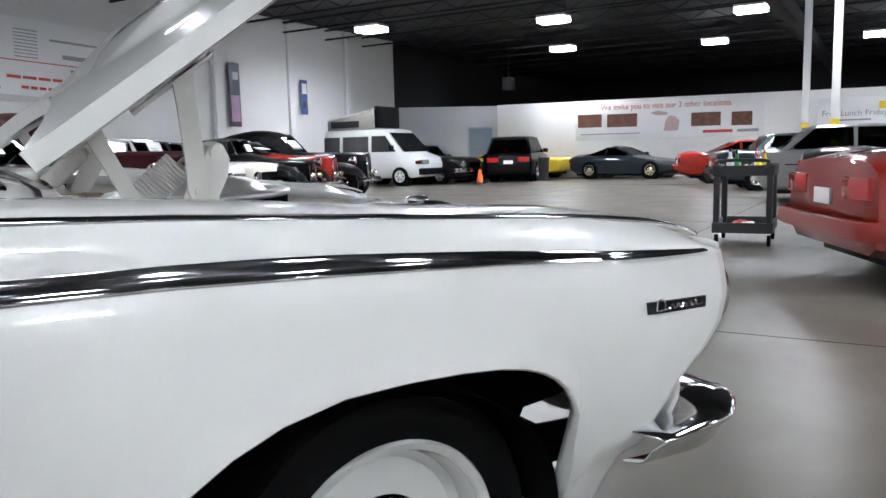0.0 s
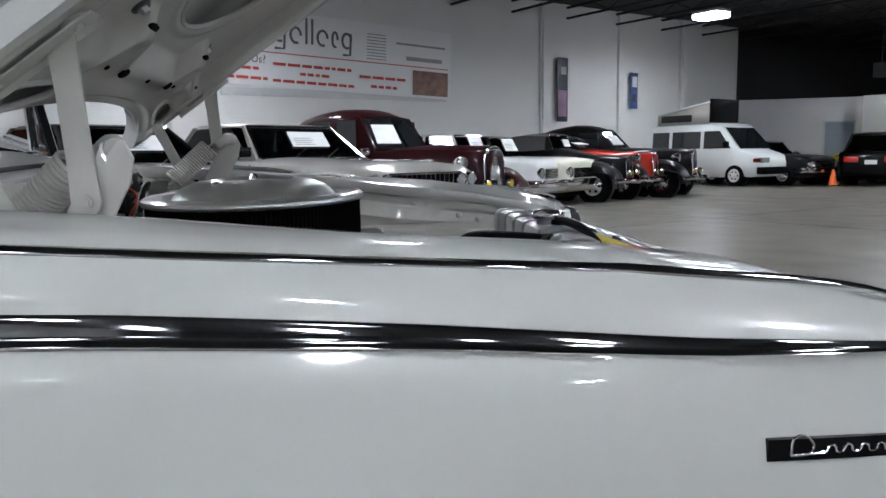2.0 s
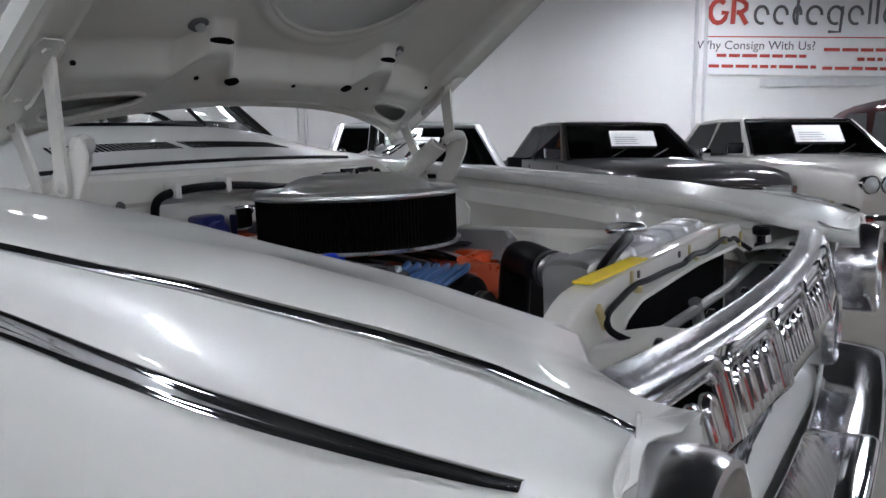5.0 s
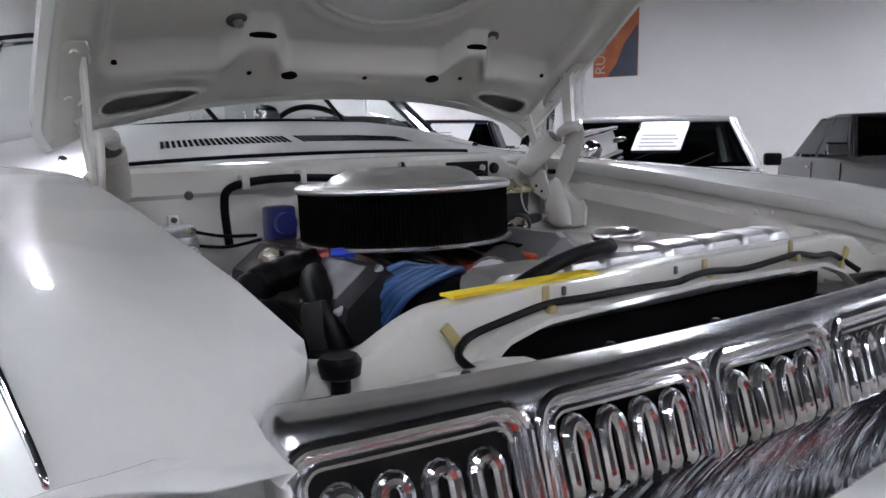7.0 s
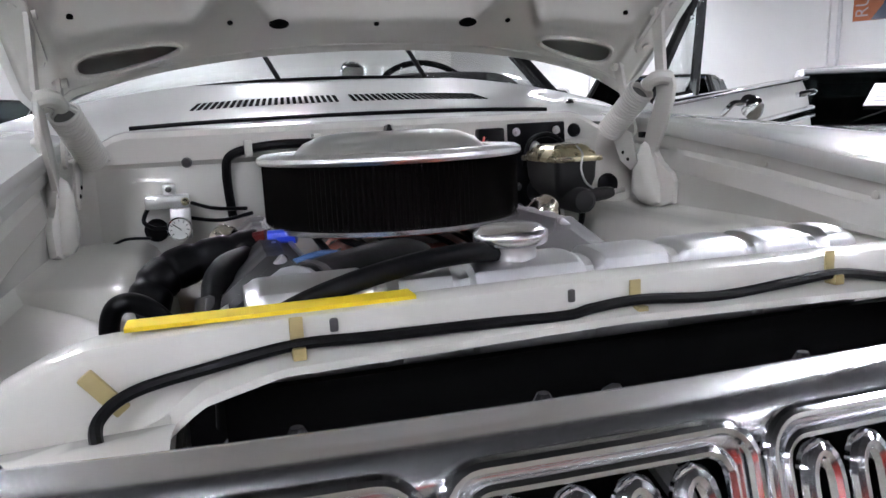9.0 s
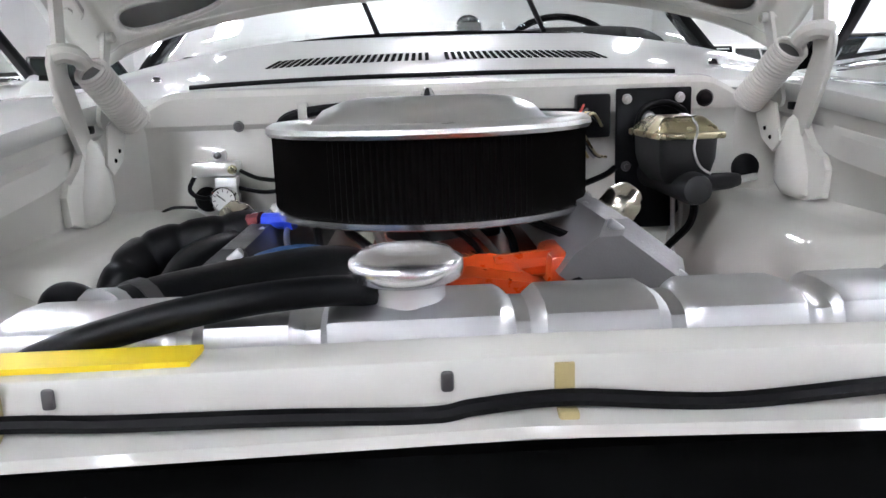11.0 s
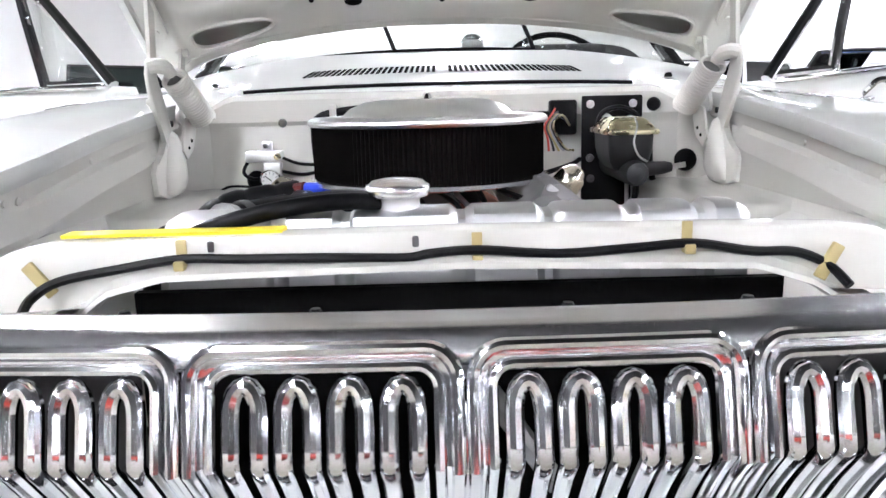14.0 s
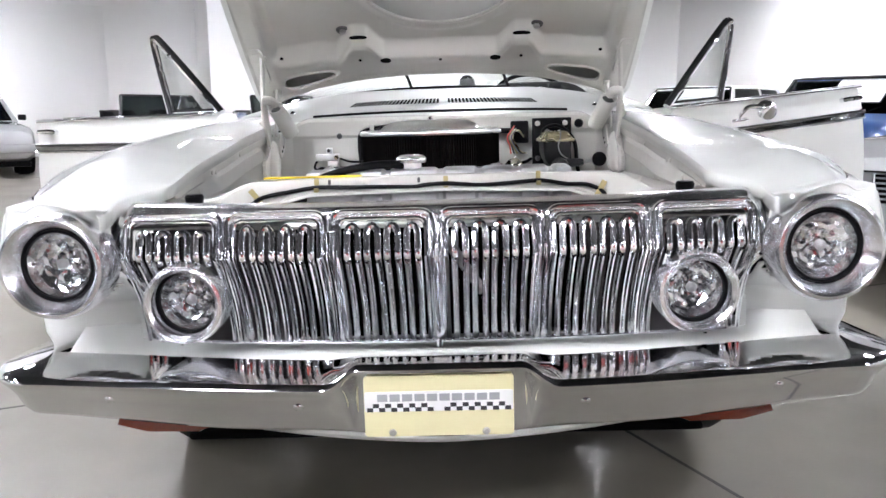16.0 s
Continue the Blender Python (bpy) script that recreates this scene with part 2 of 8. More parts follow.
# ---- the hall ----
def floor_material():
    m, t, p = nodes_of("polished_concrete")
    tc = t.nodes.new("ShaderNodeTexCoord")
    big = t.nodes.new("ShaderNodeTexNoise")
    big.inputs["Scale"].default_value, big.inputs["Detail"].default_value = 1.3, 9
    big.inputs["Distortion"].default_value = 0.1
    fine = t.nodes.new("ShaderNodeTexNoise")
    fine.inputs["Scale"].default_value, fine.inputs["Detail"].default_value = 3.2, 8
    for n in (big, fine):
        t.links.new(tc.outputs["Object"], n.inputs["Vector"])
    r1 = t.nodes.new("ShaderNodeValToRGB")
    r1.color_ramp.elements[0].position, r1.color_ramp.elements[0].color = 0.18, (0.102, 0.091, 0.073, 1)
    r1.color_ramp.elements[1].position, r1.color_ramp.elements[1].color = 0.82, (0.23, 0.213, 0.178, 1)
    t.links.new(big.outputs["Fac"], r1.inputs[0])
    mul = t.nodes.new("ShaderNodeMixRGB")
    mul.blend_type = "MULTIPLY"
    mul.inputs[0].default_value = 0.7
    r2 = t.nodes.new("ShaderNodeValToRGB")
    r2.color_ramp.elements[0].position, r2.color_ramp.elements[0].color = 0.15, (0.74, 0.74, 0.735, 1)
    r2.color_ramp.elements[1].position, r2.color_ramp.elements[1].color = 0.74, (1, 1, 1, 1)
    t.links.new(fine.outputs["Fac"], r2.inputs[0])
    t.links.new(r1.outputs[0], mul.inputs[1])
    t.links.new(r2.outputs[0], mul.inputs[2])
    t.links.new(mul.outputs[0], p.inputs["Base Color"])
    mr = t.nodes.new("ShaderNodeMapRange")
    mr.inputs["From Min"].default_value, mr.inputs["From Max"].default_value = 0.2, 0.8
    mr.inputs["To Min"].default_value, mr.inputs["To Max"].default_value = 0.27, 0.39
    wear = t.nodes.new("ShaderNodeTexNoise")
    wear.inputs["Scale"].default_value, wear.inputs["Detail"].default_value, wear.inputs["Distortion"].default_value = 1.6, 7, 0.0
    t.links.new(tc.outputs["Object"], wear.inputs["Vector"])
    t.links.new(wear.outputs["Fac"], mr.inputs["Value"])
    t.links.new(mr.outputs[0], p.inputs["Roughness"])
    p.inputs["Specular IOR Level"].default_value = 0.42
    return m


def wall_material():
    m, t, p = nodes_of("painted_block_wall")
    tc = t.nodes.new("ShaderNodeTexCoord")
    n = t.nodes.new("ShaderNodeTexNoise")
    n.inputs["Scale"].default_value, n.inputs["Detail"].default_value = 0.8, 8
    t.links.new(tc.outputs["Object"], n.inputs["Vector"])
    mix = t.nodes.new("ShaderNodeMixRGB")
    mix.inputs[1].default_value, mix.inputs[2].default_value = (0.80, 0.80, 0.80, 1), (0.86, 0.86, 0.85, 1)
    t.links.new(n.outputs["Fac"], mix.inputs[0])
    t.links.new(mix.outputs[0], p.inputs["Base Color"])
    p.inputs["Roughness"].default_value = 0.55
    f = t.nodes.new("ShaderNodeTexNoise")
    f.inputs["Scale"].default_value = 120
    t.links.new(tc.outputs["Object"], f.inputs["Vector"])
    b = t.nodes.new("ShaderNodeBump")
    b.inputs["Strength"].default_value, b.inputs["Distance"].default_value = 0.3, 0.004
    t.links.new(f.outputs["Fac"], b.inputs["Height"])
    t.links.new(b.outputs["Normal"], p.inputs["Normal"])
    return m


FLOOR = floor_material()
WALL = wall_material()
CEIL = mat("black_ceiling_and_unlit_walls", (0.0045, 0.0045, 0.005), 0.8, 0, 0, 0.3, 1.5)
JOINT = mat("floor_joint_filler", (0.05, 0.048, 0.045), 0.7, 0, 0, 0.2, 10)
SHEET = mat("white_vinyl_banner", (0.90, 0.905, 0.92), 0.5, 0, 0.0, 0.02, 3.0)

D0, D1, N0, N1, ZC = -19.0, 44.0, -20.0, 15.85, 5.4
DW = 22.9


def wall_block(name, d0, d1, n0, n1, z0, z1, material, kind="structure", label="", category="wall"):
    bm = bmesh.new()
    box(bm, (d0, n0, z0), (d1, n1, z1), 0.004)
    return solid(name, bm, material, label, category, ROOM, kind=kind)


bm = bmesh.new()
box(bm, (D0 - 0.3, N0 - 0.3, -0.3), (D1 + 0.3, N1 + 0.3, 0.0))
solid("floor", bm, FLOOR, "polished grey concrete floor with saw-cut joints", "floor", ROOM, kind="structure")
wall_block("wall_north", D0, DW, N1, N1 + 0.3, 0, ZC, WALL, label="tall white painted block wall with pilasters")
wall_block("wall_south", D0, D1, N0 - 0.3, N0, 0, ZC, mat("dark_grey_wall", (0.03, 0.03, 0.033), 0.7), label="dark grey wall on the far side of the hall")
# this wall and wall_east are coloured black in place of the hall's unlit depth
wall_block("wall_north_end", DW, D1, N1, N1 + 0.3, 0, ZC, CEIL, label="end wall coloured black for the unlit part of the hall")
wall_block("wall_jog", D0, D0 + 2.0, 2.1, N1, 0, ZC, WALL, label="white wall standing forward of the back wall")
wall_block("wall_west", D0 - 0.3, D0, N0, N1, 0, ZC, WALL, label="white painted wall")
wall_block("wall_east", D1, D1 + 0.3, N0, N1, 0, ZC, CEIL, label="far wall coloured black for the unlit part of the hall")
wall_block("ceiling", D0 - 0.3, D1 + 0.3, N0 - 0.3, N1 + 0.3, ZC, ZC + 0.2, CEIL, label="black painted ceiling deck", category="ceiling")

# saw-cut joints in the slab
for i, d in enumerate((-12.4, -7.0, -1.6, 2.2, 8.8, 14.2, 19.6)):
    bm = bmesh.new()
    box(bm, (d - 0.006, N0, -0.01), (d + 0.006, N1, 0.0012))
    solid("floor_joint", bm, JOINT, "dark saw-cut joint in the concrete floor", "floor joint", ROOM, kind="structure")
for i, n in enumerate((-9.9, -4.5, 0.9, 6.3)):
    bm = bmesh.new()
    box(bm, (D0, n - 0.006, -0.01), (D1, n + 0.006, 0.0012))
    solid("floor_joint", bm, JOINT, "dark saw-cut joint in the concrete floor", "floor joint", ROOM, kind="structure")

# pilasters along the long wall
for d in (-12.0, -6.2, 13.75, 16.9, 20.0):
    bm = bmesh.new()
    box(bm, (d - 0.16, N1 - 0.10, 0), (d + 0.16, N1 + 0.002, ZC), 0.01)
    solid("pilaster", bm, WALL, "white painted pilaster standing proud of the wall", "pilaster", ROOM, "pilasters of the long wall", "structure")
PIPE = mat("white_painted_pipe", (0.68, 0.69, 0.70), 0.5)
for d in (-5.85, 2.75, 2.95, 13.5, 19.7):
    bm = bmesh.new()
    tube(bm, [(d, N1 - 0.06, 0.0), (d, N1 - 0.06, ZC)], 0.04, 12)
    solid("wall_conduit", bm, PIPE, "white painted vertical pipe on the white wall", "pipe", ROOM, "pipes of the long wall", "structure")

# white partition across the far end, and the lower wall with a grey door beside it
PD = 25.0
PR = ROOM @ Matrix.Translation((PD, 12.4, 0)) @ Matrix.Rotation(radians(9), 4, "Z") @ Matrix.Translation((-PD, -12.4, 0))
bm = bmesh.new()
box(bm, (PD, -2.6, 0), (PD + 0.2, 12.4, 2.86), 0.01)
solid("wall_partition", bm, WALL, "low white partition wall with a printed banner", "wall", PR, kind="structure")
LW = ROOM @ Matrix.Translation((DW, N1, 0)) @ Matrix.Rotation(math.atan2(12.4 - N1, 25.6 - DW), 4, "Z")
LL = math.hypot(12.4 - N1, 25.6 - DW)
bm = bmesh.new()
box(bm, (0, 0, 0), (LL, 0.2, 2.86), 0.01)
# white wall set at an angle; its dimmer light is put into a grey colour
solid("wall_low", bm, mat("dimmed_white_wall", (0.46, 0.46, 0.47), 0.6, 0, 0, 0.05, 1.5, 0.1, 120), "low white wall with a grey door", "wall", LW, kind="structure")
door = thing("door_1", "closed grey steel door in the low white wall", "door", LW, kind="structure")
GREYDOOR = mat("grey_door_paint", (0.16, 0.19, 0.24), 0.5)
DX = 2.95
bm = bmesh.new()
box(bm, (DX, -0.03, 0), (DX + 0.9, -0.004, 1.98), 0.008)
part("door_leaf", bm, GREYDOOR, door)
bm = bmesh.new()
for x0, z0, x1, z1 in ((DX - 0.06, 0, DX, 2.04), (DX + 0.9, 0, DX + 0.96, 2.04), (DX, 1.98, DX + 0.9, 2.04)):
    box(bm, (x0, -0.045, z0), (x1, -0.002, z1), 0.005)
part("door_frame", bm, mat("door_frame_paint", (0.3, 0.33, 0.36), 0.5), door)
bm = bmesh.new()
box(bm, (-0.2, -0.2, 3.4), (0.2, 0.2, 3.9), 0.01)
tube(bm, [(0, 0, 3.88), (0, 0, ZC - 0.15)], 0.02, 8)
solid("unit_heater", bm, mat("heater_grey", (0.05, 0.05, 0.052), 0.6), "grey unit heater hung under the dark roof", "heater", ROOM @ Matrix.Translation((26.5, 12.6, 0.15)))

# posts with a yellow band
for d, n in ((18.4, 0.75), (15.9, -0.05)):
    po = thing("post", "white steel post with a yellow painted foot", "post", ROOM @ Matrix.Translation((d, n, 0)), "posts of the hall", "structure")
    bm = bmesh.new()
    box(bm, (-0.08, -0.08, 1.56), (0.08, 0.08, ZC), 0.01)
    part("shaft", bm, WALL, po)
    bm = bmesh.new()
    box(bm, (-0.083, -0.083, 0), (0.083, 0.083, 1.56), 0.01)
    part("yellow_foot", bm, YELLOW, po, "yellow painted lower part")

# lamps under the ceiling
LAMP = glow("lamp_emitter", (0.93, 0.97, 1.0), LAMP_STRENGTH)
SKIRT = glow("lamp_lens_skirt", (0.93, 0.97, 1.0), 9.0)
HOUSING = mat("white_lamp_housing", (0.7, 0.7, 0.7), 0.4)
lamp0 = None
A0, V1, V2 = Vector((18.6, -9.65, 4.7)), Vector((-3.68, -3.95, 0)), Vector((4.6, -4.55, 0))
for i in range(-5, 8):
    for j in range(-7, 6):
        p = A0 + V1 * i + V2 * j
        d, n = p.dot(DV), p.dot(NV)
        if not (D0 + 1 < d < 30.5 and N0 + 1 < n < 14.2):
            continue
        if 0.0 < d < 9.0 and -3.0 < n < 2.0:  # dark aisle before the car
            continue
        m = Matrix.Translation(p) @ ROOM.to_3x3().to_4x4()
        if lamp0 is None:
            lamp0 = thing("ceiling_lamp", "rectangular white high-bay lamp glowing under the black ceiling", "ceiling lamp", m, "lamps of the hall")
            bm = bmesh.new()
            box(bm, (-0.27, -0.40, 0.105), (0.27, 0.40, 0.12), 0.004)
            part("emitter", bm, LAMP, lamp0, "glowing white emitter plate")
            for s in (-1, 1):
                bm = bmesh.new()
                box(bm, (s * 0.28 - 0.006, -0.41, 0.0), (s * 0.28 + 0.006, 0.41, 0.105))
                part("skirt", bm, SKIRT, lamp0, "glowing prismatic lens skirt")
                bm = bmesh.new()
                box(bm, (-0.27, s * 0.41 - 0.006, 0.0), (0.27, s * 0.41 + 0.006, 0.105))
                part("skirt", bm, SKIRT, lamp0, "glowing prismatic lens skirt")
            bm = bmesh.new()
            box(bm, (-0.30, -0.43, 0.125), (0.30, 0.43, 0.20), 0.01)
            part("housing", bm, HOUSING, lamp0)
            for s in (-1, 1):
                bm = bmesh.new()
                tube(bm, [(0, 0.35 * s, 0.19), (0, 0.35 * s, ZC - 4.7)], 0.006, 6)
                part("hanger", bm, BLACK, lamp0)
        else:
            copy_thing(lamp0, m)

# roof trusses
bm = bmesh.new()
box(bm, (-0.04, N0, 0.30), (0.04, N1, 0.36))
box(bm, (-0.04, N0, 0.0), (0.04, N1, 0.05))
x = N0
while x < N1 - 1.2:
    tube(bm, [(0, x, 0.32), (0, x + 0.6, 0.03), (0, x + 1.2, 0.32)], 0.014, 6)
    x += 1.2
tm = finish("roof_truss", bm, CEIL)
for d in [D0 + 2.1 * k for k in range(1, 29)]:
    ob = new("roof_truss", tm)
    ob.matrix_world = Matrix.Translation(DV * d + Vector((0, 0, 4.98))) @ ROOM
    tagged(ob, "black open-web steel roof joist", "roof truss", "roof joists", "structure")
bm = bmesh.new()
box(bm, (D0, 1.4, 4.55), (D1, 1.75, 4.98), 0.01)
solid("roof_girder", bm, CEIL, "black steel girder under the roof joists", "girder", ROOM, kind="structure")


def panel_on_wall(name, d0, d1, z0, z1, label, category, material, thick=0.02, n=None, drop=0.0):
    """A flat sheet on the long wall, facing into the hall."""
    n = N1 - 0.005 if n is None else n
    t = thing(name, label, category, ROOM @ Matrix(((1, 0, 0, (d0 + d1) / 2), (0, 0, -1, n), (0, 1, 0, (z0 + z1) / 2), (0, 0, 0, 1))))
    w, h = d1 - d0, z1 - z0
    bm = bmesh.new()
    box(bm, (-w / 2, -h / 2, 0), (w / 2, h / 2, thick), 0.003)
    part("sheet", bm, material, t)
    return t, w, h


def flat(parent, name, cx, cy, w, h, material, z=0.024, label=""):
    bm = bmesh.new()
    box(bm, (cx - w / 2, cy - h / 2, z - 0.002), (cx + w / 2, cy + h / 2, z + 0.002))
    return part(name, bm, material, parent, label)


# long vinyl banner on the wall
ban, w, h = panel_on_wall("banner", 2.85, 10.35, 2.62, 4.35, "long white vinyl dealer banner with grey and red print", "banner", SHEET, 0.015, N1 - 0.03)
ban.matrix_world = ban.matrix_world @ Matrix.Rotation(radians(-1.8), 4, "Z")
PICT = mat("printed_photo", (0.22, 0.12, 0.09), 0.4, 0, 0, 0.9, 5.0)
flat(ban, "rule", 0, -0.09, 7.3, 0.022, REDTXT)
bm = bmesh.new()
tube(bm, [(-3.42 + 0.17 * math.cos(a), 0.42 + 0.23 * math.sin(a), 0.02) for a in [radians(50 + 27 * q) for q in range(11)]] + [(-3.25, 0.40, 0.02), (-3.36, 0.40, 0.02)], 0.05, 8)
part("logo_shape", bm, REDTXT, ban)
bm = bmesh.new()
tube(bm, [(-3.12, 0.17, 0.02), (-3.12, 0.65, 0.02), (-2.96, 0.65, 0.02), (-2.87, 0.58, 0.02), (-2.87, 0.48, 0.02), (-2.96, 0.41, 0.02), (-3.06, 0.41, 0.02)], 0.05, 8)
tube(bm, [(-2.99, 0.41, 0.02), (-2.84, 0.17, 0.02)], 0.05, 8)
part("logo_shape", bm, REDTXT, ban)
x = -2.72
for k, (wd, up, dn) in enumerate(((0.34, 0, 0), (0.34, 0, 0), (0.22, 0.14, 0), (0.37, 0, 0), (0.36, 0, 0.16), (0.34, 0, 0), (0.10, 0.24, 0), (0.10, 0.24, 0), (0.34, 0, 0), (0.22, 0, 0), (0.32, 0, 0.16))):
    zc, hh = 0.36, 0.175
    bm = bmesh.new()
    if wd > 0.2:
        tube(bm, [(x + wd / 2 + (wd / 2 - 0.04) * math.cos(a), zc + hh * math.sin(a), 0.02) for a in [2 * math.pi * q / 16 for q in range(14)]], 0.030, 6)
    if up:
        tube(bm, [(x + wd / 2, zc - hh, 0.02), (x + wd / 2, zc + hh + up, 0.02)], 0.030, 6)
    if dn:
        tube(bm, [(x + wd - 0.05, zc + hh, 0.02), (x + wd - 0.07, zc - hh - dn, 0.02), (x + 0.06, zc - hh - dn, 0.02)], 0.030, 6)
    part("logo_shape", bm, PLATETXT, ban)
    x += wd + 0.048
letters("Why Consign With Us?", 0.25, PLATETXT, Matrix.Translation((-2.62, -0.27, 0.018)), "lettering", ban)
rnd = random.Random(11)
for cx, cy, wd in ((-2.45, -0.48, 1.9), (-2.45, -0.70, 2.2), (-0.2, -0.34, 2.1), (-0.2, -0.53, 0.75), (-0.2, -0.72, 2.1), (1.7, -0.46, 1.4), (1.7, -0.68, 0.75)):
    bm = bmesh.new()
    x = cx - wd / 2
    while x < cx + wd / 2 - 0.05:
        l = rnd.uniform(0.10, 0.32)
        box(bm, (x, cy - 0.030, 0.0195), (min(x + l, cx + wd / 2), cy + 0.035, 0.022))
        x += l + 0.05
    part("print_line", bm, REDTXT, ban)
for k in range(9):
    flat(ban, "print_line", 1.48, 0.60 - 0.075 * k, 0.55, 0.022, GREYTXT, 0.02)
flat(ban, "print_line", 2.80, 0.45, 1.5, 0.05, GREYTXT, 0.02)
flat(ban, "print_line", 2.90, 0.10, 1.1, 0.10, GREYTXT, 0.02)
flat(ban, "photo", 3.1, -0.49, 1.1, 0.62, PICT, 0.02, "printed photo of parked cars")
bm = bmesh.new()
box(bm, (4.1, N1 - 0.035, 2.44), (10.2, N1 - 0.002, 2.62), 0.004)
solid("shelf_rail", bm, PIPE, "grey rail on the wall under the banner", "rail", ROOM, kind="structure")

# posters on the long wall
def poster(d0, d1, z0, z1, base, blobs, label):
    t, w, h = panel_on_wall("poster", d0, d1, z0, z1, label, "poster", base, 0.02, N1 - 0.11 if d0 > 10 else N1 - 0.01)
    for cx, cy, bw, bh, m in blobs:
        flat(t, "print_area", cx * w, cy * h, bw * w, bh * h, m, 0.0215)
    return t, w, h


NAVY = mat("poster_dark_blue", (0.03, 0.035, 0.06), 0.4, 0, 0.2, 0.5, 3.0)
LILAC = mat("poster_lilac", (0.35, 0.22, 0.35), 0.4, 0, 0.2, 0.4, 3.0)
PBLUE = mat("poster_blue", (0.05, 0.10, 0.28), 0.4, 0, 0.2, 0.5, 3.0)
RUST = mat("poster_orange", (0.42, 0.11, 0.03), 0.35, 0, 0.3, 0.5, 2.5)
poster(14.1, 14.52, 1.98, 3.84, NAVY, ((0, -0.22, 0.8, 0.4, LILAC), (0.1, 0.3, 0.5, 0.12, GREYTXT), (0, -0.02, 0.9, 0.03, LILAC)), "tall dark blue and lilac printed poster")
poster(17.24, 17.56, 2.43, 3.55, PBLUE, ((0.05, 0.25, 0.7, 0.3, WHITETXT), (0, -0.2, 0.5, 0.2, NAVY)), "small blue and white printed poster")
t, w, h = poster(-5.62, -4.62, 2.7, 4.75, RUST, (), "tall orange and black printed poster")
bm = bmesh.new()
prism(bm, [(-0.18, -1.02), (0.49, -1.02), (0.49, 0.1), (0.2, -0.3), (0.02, -0.75)], 0.002, Matrix.Translation((0, 0, 0.0205)))
part("print_area", bm, NAVY, t)
letters("RUGGED", 0.33, mat("poster_grey_letters", (0.45, 0.36, 0.34), 0.4), Matrix.Translation((-0.33, -0.30, 0.021)) @ Matrix.Rotation(radians(90), 4, "Z"), "lettering", t)

# banner on the partition
pb = thing("banner", "white partition banner with red print and four car photos", "banner", PR @ Matrix(((0, 0, -1, PD - 0.002), (-1, 0, 0, 6.1), (0, 1, 0, 2.1), (0, 0, 0, 1))))
bm = bmesh.new()
box(bm, (-3.2, -0.72, 0), (3.4, 0.66, 0.012), 0.003)
part("sheet", bm, SHEET, pb)
letters("We invite you to visit our 2 other locations", 0.30, REDTXT, Matrix.Translation((0.05, 0.47, 0.014)), "lettering", pb, "", 0.002, 0.86)
for cx, w_, cy in ((-2.65, 0.9, 0.0), (-1.45, 1.1, -0.02), (1.5, 1.0, -0.08), (2.7, 0.68, -0.1)):
    flat(pb, "photo", cx, cy, w_, 0.48, mat("printed_photo", (0.15, 0.06, 0.035), 0.4, 0, 0, 0.95, 4.0 + cx), 0.015, "printed photo of cars")
bm = bmesh.new()
prism(bm, [(-0.55, 0.22), (-0.25, 0.28), (0.1, 0.2), (0.05, 0.12), (-0.3, 0.12)], 0.003, Matrix.Translation((0.1, 0, 0.013)))
prism(bm, [(-0.1, -0.45), (0.4, -0.45), (0.45, -0.1), (0.3, 0.05), (0.1, 0.1), (-0.05, -0.1)], 0.003, Matrix.Translation((0.15, 0.0, 0.013)))
part("map_shape", bm, mat("pale_red_print", (0.6, 0.45, 0.45), 0.5), pb)
flat(pb, "print_line", 1.9, -0.52, 1.0, 0.10, REDTXT, 0.015)
flat(pb, "print_line", 2.9, -0.52, 0.7, 0.10, GREYTXT, 0.015)
flat(pb, "print_line", -1.9, -0.50, 2.2, 0.03, GREYTXT, 0.015)
fs = thing("banner", "white banner reading Free Lunch Friday in grey", "banner", PR @ Matrix(((0, 0, -1, PD - 0.002), (-1, 0, 0, -0.1), (0, 1, 0, 2.05), (0, 0, 0, 1))))
bm = bmesh.new()
box(bm, (-1.1, -0.5, 0), (1.1, 0.5, 0.012), 0.003)
part("sheet", bm, SHEET, fs)
letters("Free Lunch Friday", 0.27, GREYTXT, Matrix.Translation((0, -0.02, 0.014)), "lettering", fs)
flat(fs, "print_line", -0.1, -0.24, 1.2, 0.05, GREYTXT, 0.015)
flat(fs, "print_area", 0.85, 0.22, 0.25, 0.25, YELLOW, 0.015)

# white panel on the back wall
wb = thing("wall_panel", "large white panel with a dark edge on the back wall", "panel", ROOM @ Matrix(((0, 0, 1, D0 + 0.004), (1, 0, 0, -0.9), (0, 1, 0, 2.2), (0, 0, 0, 1))))
bm = bmesh.new()
box(bm, (-1.4, -2.2, 0), (0.9, 1.3, 0.03), 0.004)
part("sheet", bm, WALL, wb)
bm = bmesh.new()
box(bm, (-1.48, -2.2, 0), (-1.40, 1.3, 0.05), 0.004)
part("dark_edge", bm, BLACK, wb)


# ---- the white sixties car with its bonnet up ----
CAR = Matrix(((0.9996, 0.0002, -0.0297, 0), (0.0002, 0.9999, 0.0168, 0), (0.0297, -0.0168, 0.9994, 0), (0, 0, 0, 1)))
car = thing("car", "white sixties two-door car, bonnet raised and both doors open", "car", CAR)

